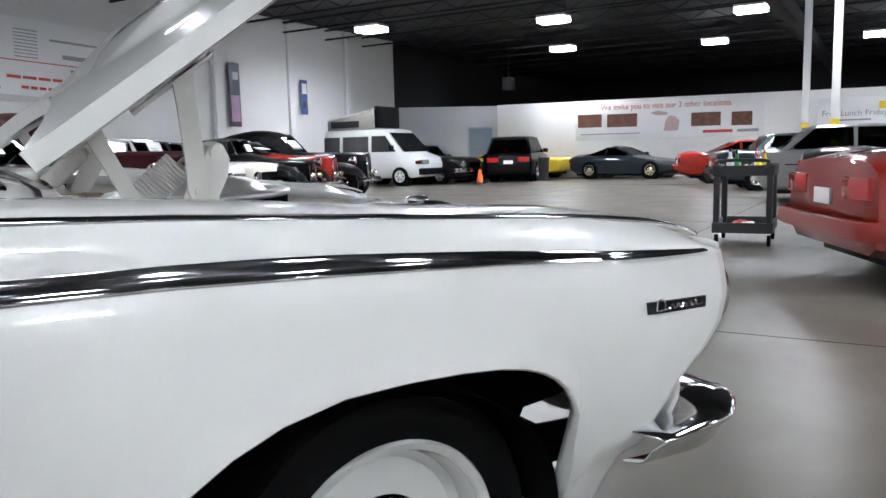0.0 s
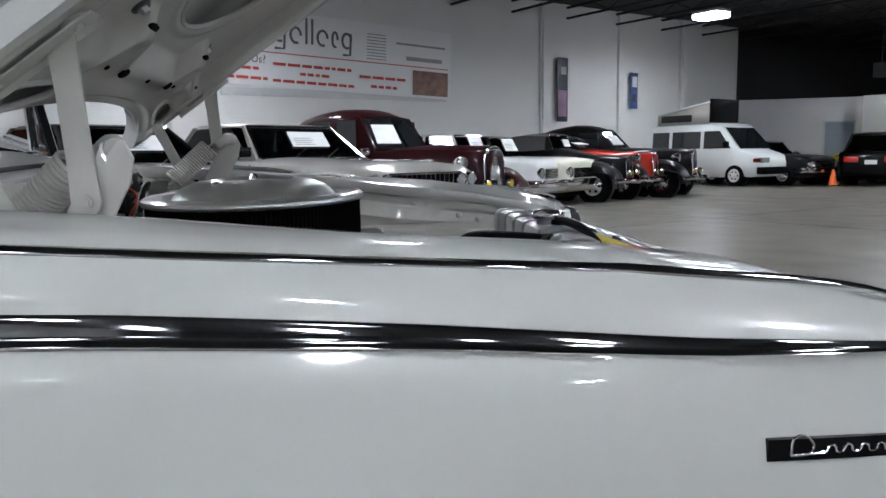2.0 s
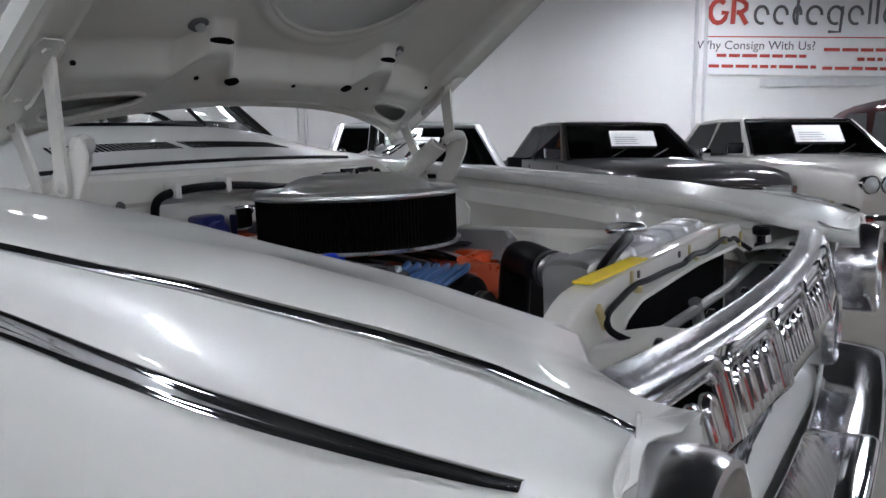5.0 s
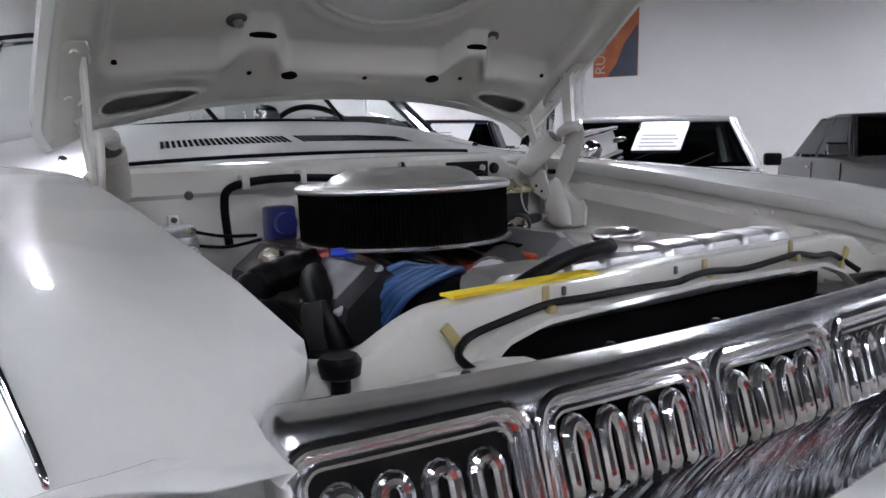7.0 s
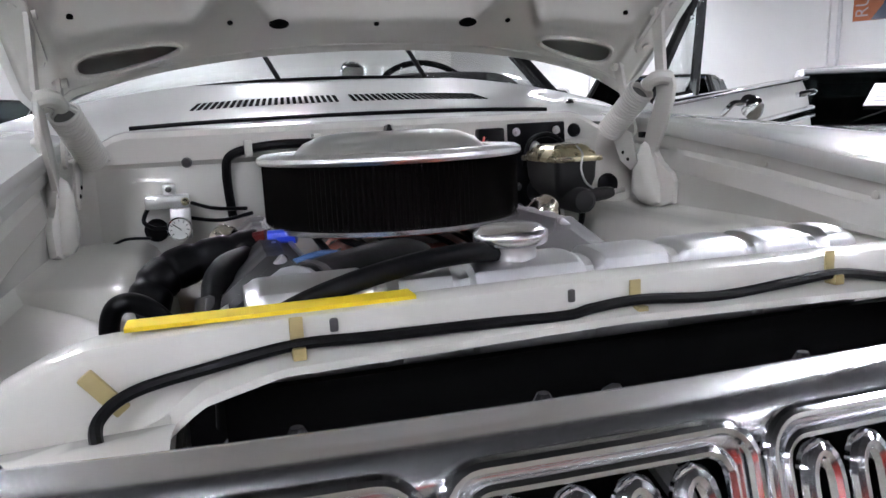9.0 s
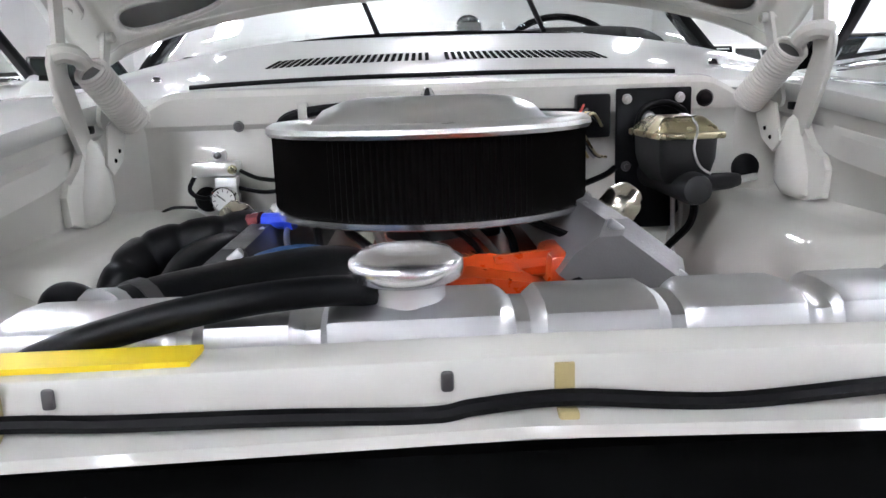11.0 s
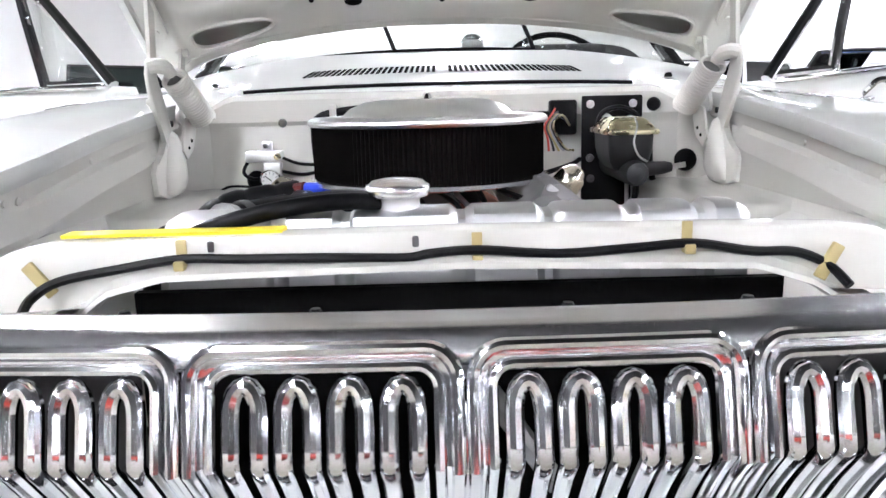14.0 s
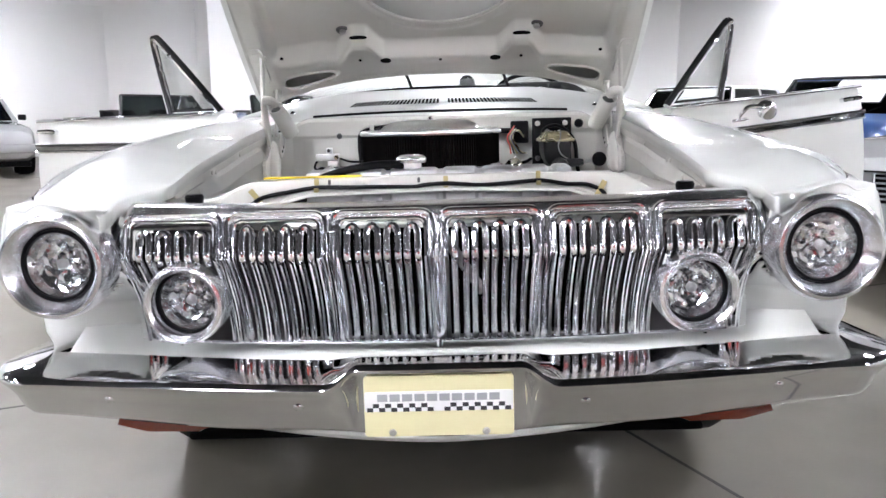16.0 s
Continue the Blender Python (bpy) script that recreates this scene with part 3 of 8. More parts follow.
Z_IN = [(0.05, 0.846), (0.10, 0.866), (0.16, 0.890), (0.35, 0.926), (0.64, 0.962), (0.8, 0.985), (1.1, 1.018), (1.3, 1.036), (1.62, 1.055)]
Z_TRIM = [(0.02, 0.880), (0.06, 0.900), (0.15, 0.920), (0.24, 0.934), (0.36, 0.949), (0.47, 0.963), (0.86, 0.996), (1.24, 1.027), (1.62, 1.050)]
Z_MOLD = [(0.0, 0.855), (0.13, 0.860), (0.4, 0.882), (0.7, 0.910), (1.02, 0.934), (1.27, 0.948), (1.62, 0.957)]
ARCH = [(0.520, 0.3), (0.530, 0.425), (0.522, 0.503), (0.530, 0.571), (0.552, 0.628), (0.572, 0.654), (0.600, 0.679), (0.632, 0.698), (0.672, 0.713), (0.728, 0.725), (0.811, 0.734), (0.914, 0.739), (1.031, 0.737), (1.132, 0.718), (1.210, 0.688), (1.276, 0.648), (1.35, 0.592), (1.42, 0.520), (1.47, 0.444), (1.5, 0.364), (1.51, 0.294)]
Y_FRONT = [(0.30, 0.40), (0.392, 0.375), (0.468, 0.325), (0.55, 0.265), (0.61, 0.209), (0.633, 0.160), (0.66, 0.115), (0.70, 0.068), (0.76, 0.034), (0.82, 0.031), (0.88, 0.042), (0.93, 0.08), (1.1, 0.10)]
XS = [(0.28, 0.870), (0.34, 0.890), (0.42, 0.922), (0.5, 0.948), (0.58, 0.966), (0.65, 0.974), (0.70, 0.9755), (0.74, 0.973), (0.77, 0.9685), (0.80, 0.962), (0.83, 0.955), (0.87, 0.947), (0.90, 0.942), (0.96, 0.928), (1.1, 0.925)]
XT = [(0.04, 0.848), (0.06, 0.850), (0.30, 0.868), (0.55, 0.888), (0.80, 0.900), (1.62, 0.905)]
YEND = 1.62


def taper(y):
    """How far the wing's side draws in toward its nose."""
    return 0.05 * max(0.0, 1 - max(y, 0.0) / 0.45) ** 1.6



def fender_mesh(s):
    """The front wing's skin, from the bonnet gap over the crest and down the side; s is the side."""
    ys = sorted({round(0.0 + 0.03 * k, 4) for k in range(0, 54)} | {round(a, 4) for a, _ in ARCH} | {0.538, 0.56, YEND, 1.44, 1.49})
    rows = []
    for u in ys:
        top = []
        zi, zt, zm = lerp(Z_IN, u), lerp(Z_TRIM, u), lerp(Z_MOLD, u)
        fl = sstep(0.03, 0.28, u)
        for x, z in ((0.613, zi - 0.03), (0.6135, zi - 0.001), (0.632, zi + 0.002), (0.70, zi + 0.009), (0.78, max(zi + 0.010, zt - 0.022 + 0.034 * fl)), (0.84, zt - 0.010 + 0.021 * fl), (0.88, zt - 0.005 + 0.012 * fl), (0.902, zt - 0.010 + 0.008 * fl), (0.918, zt - 0.022 + 0.006 * fl), (0.932, (zt + zm) / 2 - 0.006)):
            top.append((x, z))
        zl = 0.30
        if ARCH[0][0] < u < ARCH[-1][0]:
            zl = lerp(ARCH, u)
        lower = []
        for k in range(22):
            z = zm + (zl - zm) * (k / 21) ** 1.35
            # shoulder under the side spear, and the flare round the wheel opening
            swell = 0.010 * sstep(0.28, 0.45, u) * (sstep(0.0, 0.05, zm - z) - sstep(0.06, 0.26, zm - z))
            flare = 0.007 * (1 - sstep(0.0, 0.05, z - zl)) if zl > 0.301 else 0.0
            lower.append((lerp(XS, z) + swell + flare, z))
        if zl > 0.301:
            xl = lerp(XS, zl) + 0.007
            lower += [(xl - 0.004, zl - 0.004), (xl - 0.013, zl - 0.004), (xl - 0.022, zl + 0.008)]
        else:
            xl = lower[-1][0]
            lower += [(xl - 0.02, zl - 0.01), (xl - 0.04, zl - 0.012), (xl - 0.07, zl - 0.01)]
        row = []
        for x, z in top + lower:
            yf = lerp(Y_FRONT, z)
            y = yf + (u - 0.0) * (YEND - yf) / YEND if u < 0.5 else u
            if u < 0.5:
                y = max(u, yf + u * (0.5 - yf) / 0.5)
            pull = 1 - sstep(0.0, 0.16, y - yf)
            x2 = x - taper(y) * sstep(0.91, 0.93, x) if x > 0.91 else x
            if x > 0.705:
                x2 = min(x2, lerp(XT, y) + (x - 0.902) * (1.0 if x > 0.902 else (lerp(XT, y) - 0.70) / 0.202)) if x < 0.93 else x2
            if x < 0.69:
                x2 = max(x2, 0.706 - 0.093 * sstep(0.12, 0.20, y) + (x - 0.613) * 0.3)
            z2 = z - 0.004 * pull - (0.018 * sstep(0.64, 0.76, x) * (1 - sstep(0.92, 0.96, x)) * sstep(0.1, 0.4, y) if s > 0 else 0.0)
            row.append((s * x2, y, z2))
        rows.append(row)
    bm = bmesh.new()
    grid_faces(bm, rows, flip=s > 0)
    # front cap behind the lamp
    top = [(0.69, 0.838), (0.706, 0.846), (0.74, 0.858), (0.78, 0.873), (0.84, 0.876), (0.88, 0.873), (0.902, 0.867), (0.918, 0.855), (0.94, 0.83)]
    ring = []
    for k in range(25):
        z0 = 0.60 + 0.285 * k / 24
        x1 = lerp(XS, z0) - taper(lerp(Y_FRONT, z0))
        row = []
        for j in range(19):
            x = 0.706 + (x1 - 0.706) * j / 18
            z = 0.60 + (lerp(top, x) - 0.60) * k / 24
            q = 1 - j / 18
            row.append((s * x, lerp(Y_FRONT, z) + 0.012 * math.sin(q * 3.1) + 0.05 * q * sstep(0.3, 1, q), z))
        ring.append(row)
    # skirt that carries the nose down to the apron
    ring.insert(0, [(x, y + 0.004, 0.55) for x, y, z in ring[0]])
    ring.insert(0, [(x * 0.99, y + 0.02, 0.50) for x, y, z in ring[0]])
    grid_faces(bm, ring)
    gone = [f for f in bm.faces if math.hypot(abs(f.calc_center_median().x) - 0.80, f.calc_center_median().z - 0.742) < 0.098 and f.calc_center_median().y < 0.2 and abs(f.calc_center_median().x) < 0.93]
    bmesh.ops.delete(bm, geom=gone, context="FACES")
    bmesh.ops.remove_doubles(bm, verts=bm.verts[:], dist=0.0005)
    return bm


for s in (-1, 1):
    f = part("front_wing", fender_mesh(s), WHITE, car, angle=50)
    md = f.modifiers.new("skin", "SOLIDIFY")
    md.thickness, md.offset = 0.003, 0

    # bright trim along the crest
    bm = bmesh.new()
    rows = []
    for k in range(60):
        y = 0.045 + k * (YEND - 0.045) / 59
        z = lerp(Z_TRIM, y)
        pull = 1 - sstep(0.0, 0.16, y - 0.05)
        x0, z0, w = lerp(XT, y), z - 0.004 - 0.006 * pull - (0.018 * sstep(0.1, 0.4, y) if s > 0 else 0.0), 0.0030 + 0.0030 * sstep(0.04, 0.3, y)
        rows.append([(s * (x0 - 0.003 + (0.004 + 0.005 * sstep(0.04, 0.3, y)) * math.sin(q)), y, z0 + w * 1.3 * math.cos(q)) for q in [math.pi * k2 / 8 for k2 in range(9)]])
    grid_faces(bm, rows, closed=True, cap=True)
    part("crest_trim", bm, CHROME, f, "thin chrome strip along the wing crest", 80)
    # side spear
    bm = bmesh.new()
    rows = []
    for k in range(60):
        y = 0.10 + k * (YEND - 0.10) / 59
        z, w = lerp(Z_MOLD, y), 0.0045 + 0.0135 * sstep(0.05, 1.3, y) + 0.0030 * sstep(0.09, 0.36, y) - 0.0036 * (1 - sstep(0.04, 0.14, y))
        x0 = lerp(XS, z) - taper(y)
        rows.append([(s * (x0 + dx * (0.55 + 0.45 * sstep(0.09, 0.25, y))), y, z + w * q) for dx, q in ((-0.006, 1.02), (-0.001, 0.99), (0.0012, 0.92), (0.0026, 0.75), (0.0038, 0.5), (0.0050, 0.25), (0.0060, 0.0), (0.0068, -0.25), (0.0080, -0.36), (0.0105, -0.5), (0.0115, -0.65), (0.010, -0.82), (0.006, -0.95), (-0.006, -1.0))])
    grid_faces(bm, rows, closed=True, cap=True)
    part("side_spear", bm, CHROME, f, "tapering chrome side moulding", 60)

# badge on the side of each wing
for s in (-1, 1):
    bm = bmesh.new()
    rows = []
    for k in range(12):
        y = 0.135 + 0.212 * k / 11
        x = lerp(XS, 0.77) + 0.001 - taper(y)
        rows.append([(s * (x - 0.004), y, 0.757 + 0.018 * k / 11 - 0.018), (s * (x + 0.006), y, 0.757 + 0.018 * k / 11 - 0.018), (s * (x + 0.006), y, 0.762 + 0.018 * k / 11 + 0.002), (s * (x - 0.004), y, 0.762 + 0.018 * k / 11 + 0.002)])
    grid_faces(bm, rows, closed=True, cap=True)
    b = part("badge", bm, BLACK, car, "black bar badge with chrome script shapes")
    # script: a tall capital and a run of low joined strokes, with a line on to the end of the bar
    bx = lambda y, z: (s * (lerp(XS, 0.77) + 0.0075 - taper(y)), y, z + 0.018 * (y - 0.135) / 0.212)
    bm = bmesh.new()
    pts = [bx(0.318, 0.745), bx(0.316, 0.764), bx(0.302, 0.768), bx(0.290, 0.757), bx(0.298, 0.746), bx(0.318, 0.745), bx(0.280, 0.747)]
    for k in range(5):
        y = 0.274 - 0.022 * k
        pts += [bx(y, 0.748), bx(y - 0.005, 0.756), bx(y - 0.012, 0.754), bx(y - 0.014, 0.748)]
    pts += [bx(0.160, 0.749), bx(0.150, 0.750)]
    tube(bm, smooth_path(pts, 3), 0.0014, 6)
    part("badge_script", bm, CHROME, b)

# outer headlamps and inner headlamps


def headlamp(cx, cy, cz, r_out, r_lens, depth, s, tilt):
    """A dished bezel round a glass lamp that faces forward (-y)."""
    m = Matrix.Translation((cx, cy, cz)) @ Euler((radians(90), 0, radians(tilt))).to_matrix().to_4x4()
    h = part("headlamp", _lathed([(r_out - 0.002, -0.09), (r_out + 0.002, -0.06), (r_out + 0.003, -0.03), (r_out + 0.001, -0.010), (r_out - 0.003, 0.0), (r_out - 0.010, 0.002), (r_out - 0.018, -0.004), (r_lens + 0.010, -depth * 0.8), (r_lens + 0.004, -depth), (r_lens, -depth)], m), DULLCHROME, car, "polished dished headlamp bezel")
    part("bezel_ring", _lathed([(r_lens + 0.007, -depth - 0.004), (r_lens + 0.005, -depth + 0.004), (r_lens - 0.001, -depth + 0.004), (r_lens - 0.003, -depth - 0.004)], m), RUBBER, h)
    part("reflector", _reflector(r_lens, depth, m), REFLECTOR, h, "faceted silver reflector", 3)
    part("lens", _lens(r_lens, depth, m), LENS, h, "ribbed clear headlamp glass")
    bm = bmesh.new()
    bmesh.ops.create_uvsphere(bm, u_segments=12, v_segments=8, radius=0.012, matrix=m @ Matrix.Translation((0, 0, -depth - 0.02)))
    part("bulb", bm, STEEL, h)
    return h


def _lathed(profile, m, seg=48):
    bm = bmesh.new()
    lathe(bm, profile, m, seg)
    return bm


def _reflector(r, depth, m):
    """Silvered bowl broken up into small facets, as the prisms in front of it show it."""
    rnd = random.Random(5)
    bm = bmesh.new()
    rows = []
    for i in range(9):
        q = r * i / 8
        row = []
        for k in range(22):
            a = 2 * math.pi * (k + 0.5 * (i % 2)) / 22
            h = -depth - 0.010 - 0.040 * math.sqrt(max(0.0, 1 - (q / r) ** 2)) + (rnd.uniform(-0.0035, 0.0035) if 0 < i < 8 else 0.0)
            row.append(m @ Vector((q * math.cos(a) + 1e-5 * math.cos(a), q * math.sin(a) + 1e-5 * math.sin(a), h)))
        rows.append(row)
    grid_faces(bm, rows, closed=True)
    return bm


def _lens(r, depth, m):
    """Domed glass whose face carries flutes and prisms."""
    bm = bmesh.new()
    rows = []
    for i in range(0, 15):
        q = r * i / 14
        row = []
        for k in range(56):
            a = 2 * math.pi * k / 56
            x, y = q * math.cos(a), q * math.sin(a)
            h = 0.016 * (1 - (q / r) ** 2) - depth - 0.004
            h += 0.0012 * math.sin(x * 520) * (1 if abs(y) < r * 0.7 else 0.4) + 0.0010 * math.sin(y * 330)
            row.append(m @ Vector((x + 1e-5 * math.cos(a), y + 1e-5 * math.sin(a), h)))
        rows.append(row)
    grid_faces(bm, rows, closed=True)
    return bm


for s in (-1, 1):
    headlamp(s * 0.80, -0.006, 0.742, 0.110, 0.0715, 0.034, s, 0)
    headlamp(s * 0.556, 0.058, 0.642, 0.088, 0.066, 0.040, s, 0)

# ---- grille ----
grille = group("grille", car, "chrome grille of looped vertical bars")
KINK_Z, KINK_Y = 0.742, 0.040


def grille_y(x, z):
    """Depth of the grille face: the upper face nearly upright, the lower one curving back and under."""
    bow = 0.05 * (abs(x) / 0.69) ** 2
    if z > KINK_Z:
        return KINK_Y + (z - KINK_Z) * 0.28 + bow
    q = min(1.0, (KINK_Z - z) / 0.21)
    return KINK_Y + 0.105 * (1 - (1 - q) ** 1.8) + bow


SECT = [-0.692, -0.458, -0.231, -0.003, 0.225, 0.452, 0.690]


def ledge_back(x):
    """Where the polished ledge ends toward the radiator."""
    return 0.108 + 0.11 * x * x


def grille_pt(x, z, out=0.0):
    return Vector((x, grille_y(x, z) - out, z))


def clear_of_lamp(x, z):
    """The bars stop where the inner headlamps sit in the grille."""
    return abs(abs(x) - 0.556) > 0.086 or z > 0.642 + math.sqrt(max(0.0, 0.086 ** 2 - (abs(x) - 0.556) ** 2))


# the surround: a wide, rounded polished ledge along the top, turned down at its ends
bm = bmesh.new()
rows = []
for k in range(91):
    x = -0.712 + 1.424 * k / 90
    e = sstep(0.672, 0.712, abs(x))
    drop = 0.060 * e ** 1.8
    y0 = grille_y(x, 0.826) - 0.003 - 0.003 * (x / 0.69) ** 2 + 0.012 * e
    back = max(y0 + 0.03, ledge_back(x))
    up = 0.007 * (x / 0.66) ** 4
    row = [(x, back + 0.004, 0.838 + up - drop), (x, back + 0.003, 0.849 + up - drop), (x, back - 0.002, 0.8525 + up - drop)]
    for j in range(1, 15):
        q = j / 14
        row.append((x, back - 0.002 + (y0 - back + 0.002) * q, 0.829 + (0.0237 + up) * (1 - 0.25 * q - 0.75 * q ** 5) - drop))
    row += [(x, y0 - 0.001, 0.822 - drop), (x, y0 + 0.003, 0.816 - drop), (x, y0 + 0.014, 0.812 - drop)]
    rows.append(row)
grid_faces(bm, rows)
part("grille_ledge", bm, DULLCHROME, grille, "polished ledge along the top of the grille", 60)
for s in (-1, 1):
    bm = bmesh.new()
    tube(bm, smooth_path([(s * 0.69, grille_y(0.68, 0.82) + 0.012, 0.826), (s * 0.702, grille_y(0.69, 0.79) + 0.006, 0.79), (s * 0.704, grille_y(0.69, 0.74), 0.742), (s * 0.675, grille_y(0.69, 0.68), 0.68), (s * 0.65, grille_y(0.69, 0.6), 0.60)], 6), 0.013, 10)
    part("grille_end", bm, GRILLE, grille)
for a, b in zip(SECT, SECT[1:]):
    outer = a < -0.46 or b > 0.46
    w = b - a
    # frame of the section: outer bead, flat band and inner bead
    def arch(inset, z_top, r):
        """Outline of the section, up one side, round the arch and down the other."""
        x0, x1 = a + inset, b - inset
        side = [0.532, 0.56, 0.60, 0.64, 0.68, 0.715, KINK_Z, 0.77, z_top - r]
        bend = [radians(15 * k) for k in range(1, 7)]
        pts = [(x0, z) for z in side] + [(x0 + r - r * math.cos(t), z_top - r + r * math.sin(t)) for t in bend]
        pts += [(x0 + r + (x1 - x0 - 2 * r) * k / 6, z_top) for k in range(1, 6)]
        pts += [(x1 - r + r * math.sin(t), z_top - r + r * math.cos(t)) for t in [0.0] + bend]
        return pts + [(x1, z) for z in reversed(side[:-1])]

    outer_pts, inner_pts = arch(0.0065, 0.8355, 0.026), arch(0.0215, 0.8195, 0.018)
    bm = bmesh.new()
    tube(bm, [grille_pt(x, z, 0.008) for x, z in outer_pts], 0.0062, 10)
    part("grille_frame", bm, GRILLE, grille)
    bm = bmesh.new()
    tube(bm, [grille_pt(x, z, 0.003) for x, z in inner_pts], 0.0050, 8)
    part("grille_bead", bm, GRILLE, grille)
    bm = bmesh.new()
    grid_faces(bm, [[grille_pt(x, z, 0.006) for x, z in outer_pts], [grille_pt((x + u) / 2, (z + w_) / 2, 0.0015) for (x, z), (u, w_) in zip(outer_pts, inner_pts)], [grille_pt(u, w_, 0.001) for u, w_ in inner_pts]])
    part("grille_band", bm, GRILLE, grille)
    # four loops, each of two legs joined at the top
    pitch = (w - 0.058) / 4
    for k in range(4):
        c = a + 0.029 + pitch * (k + 0.5)
        h = pitch * 0.272
        zt = 0.797 if outer else 0.806
        bm = bmesh.new()
        legs = [0.532, 0.555, 0.58, 0.61, 0.64, 0.67, 0.70, 0.728, 0.7395, 0.7445, 0.756, 0.784]
        left = [grille_pt(c - h, z, 0.001) for z in legs if clear_of_lamp(c - h, z)]
        right = [grille_pt(c + h, z, 0.001) for z in legs if clear_of_lamp(c + h, z)]
        arch_pts = [grille_pt(c - h * math.cos(t), 0.784 + (zt - 0.784) * math.sin(t), 0.001) for t in [math.pi * q / 8 for q in range(1, 8)]]
        tube(bm, left + arch_pts + right[::-1], 0.0080, 10)
        part("grille_bar", bm, GRILLE, grille)
# a wide centre divider and the bottom rail
bm = bmesh.new()
tube(bm, [grille_pt(-0.003, z, 0.002) for z in (0.79, 0.75, 0.742, 0.70, 0.66, 0.62, 0.57, 0.515)], [0.006, 0.007, 0.007, 0.008, 0.008, 0.0085, 0.009, 0.009], 10)
part("grille_divider", bm, GRILLE, grille)
bm = bmesh.new()
tube(bm, [grille_pt(-0.66 + 1.32 * k / 30, 0.527, 0.0) for k in range(31)], 0.007, 8)
part("grille_rail", bm, DULLCHROME, grille)
# black sheet put in for the shaded radiator space behind the bars
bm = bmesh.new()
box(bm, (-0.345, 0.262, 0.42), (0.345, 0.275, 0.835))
part("grille_shade_sheet", bm, DARK, car, "black sheet for the shaded space behind the grille")
# white body panels, coloured grey to hold the shade behind the bars
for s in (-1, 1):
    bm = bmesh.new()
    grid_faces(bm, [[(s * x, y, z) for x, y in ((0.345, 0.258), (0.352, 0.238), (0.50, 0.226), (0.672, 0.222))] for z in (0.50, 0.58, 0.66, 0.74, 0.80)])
    part("yoke_panel", bm, CAST, car, "body panel beside the radiator opening, greyed for its shade")
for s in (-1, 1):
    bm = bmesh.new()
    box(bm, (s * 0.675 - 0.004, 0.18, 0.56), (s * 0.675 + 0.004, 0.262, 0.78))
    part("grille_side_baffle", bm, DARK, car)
bm = bmesh.new()
tube(bm, [(-0.55, 0.23, 0.79), (0.2, 0.22, 0.785), (0.55, 0.23, 0.79)], 0.009, 8)
tube(bm, [(-0.02, 0.225, 0.80), (0.10, 0.225, 0.62)], 0.012, 8)
part("latch_brace", bm, STEEL, car, "steel bonnet latch brace")

# white apron between grille and bumper
bm = bmesh.new()
rows = []
for k in range(41):
    x = -0.86 + 1.72 * k / 40
    e = sstep(0.55, 0.86, abs(x))
    rows.append([(x, 0.31 - 0.03 * e, 0.53 + 0.06 * e), (x, 0.27 - 0.03 * e, 0.508 + 0.050 * e), (x, 0.18, 0.508 + 0.024 * e), (x, 0.13 + 0.02 * e, 0.500 + 0.018 * e), (x, 0.098 + 0.04 * e, 0.485 + 0.010 * e), (x, 0.092 + 0.045 * e, 0.44), (x, 0.11 + 0.06 * e, 0.385 + 0.05 * e)])
grid_faces(bm, rows)
part("front_apron", bm, WHITE, car, "white apron under the grille", 40)
for s in (-1, 1):
    bm = bmesh.new()
    box(bm, (s * 0.645 - 0.075, 0.215, 0.49), (s * 0.645 + 0.075, 0.24, 0.60), 0.01)
    part("apron_filler", bm, WHITE, car)

# white lower valance under the bumper
bm = bmesh.new()
rows = []
for k in range(41):
    x = -0.60 + 1.20 * k / 40
    low = 0.330 + 0.055 * (abs(x) / 0.6) ** 1.6
    y = 0.02 + 0.05 * (x / 0.6) ** 2
    rows.append([(x, y + 0.06, low + 0.06), (x, y + 0.012, low + 0.045), (x, y, low + 0.012), (x, y + 0.006, low + 0.002), (x, y + 0.03, low - 0.004), (x, y + 0.10, low)])
grid_faces(bm, rows)
part("lower_valance", bm, WHITE, car, "white lower valance under the bumper", 50)

# ---- bumper ----


def bumper_row(x):
    a = abs(x)
    mid = 1 - sstep(0.165, 0.245, a)
    dip = 0.489 + 0.020 * sstep(0.2, 0.93, a)
    front = dip + (0.532 - dip) * mid
    low = 0.356 + 0.020 * sstep(0.0, 0.3, a) + 0.040 * sstep(0.25, 0.95, a) ** 1.3
    y = -0.060 + 0.036 * (a / 0.9) ** 2.2
    yb = 0.066 + 0.052 * (a / 0.9) ** 2
    up = 0.020 - 0.032 * mid
    rec = 0.022 * (1 - sstep(0.175, 0.20, a))
    return [(x, yb + 0.012, front + up - 0.020), (x, yb + 0.004, front + up - 0.004), (x, yb, front + up), (x, (y + yb) / 2, front + 0.35 * up + 0.006), (x, y + 0.016, front + 0.005), (x, y + 0.004, front - 0.001), (x, y, front - 0.008), (x, y + 0.003, front - 0.016), (x, y + 0.011 + rec, front - 0.025), (x, y + 0.030 + rec, (front + low) / 2), (x, y + 0.046 + rec * 0.5, low + 0.014), (x, y + 0.060, low), (x, y + 0.10, low - 0.002)]


bm = bmesh.new()
xs = sorted([0.01 * k for k in range(-88, 89)] + [s * q for s in (-1, 1) for q in (0.165, 0.175, 0.1875, 0.215, 0.225)])
rows = [bumper_row(x) for x in xs]


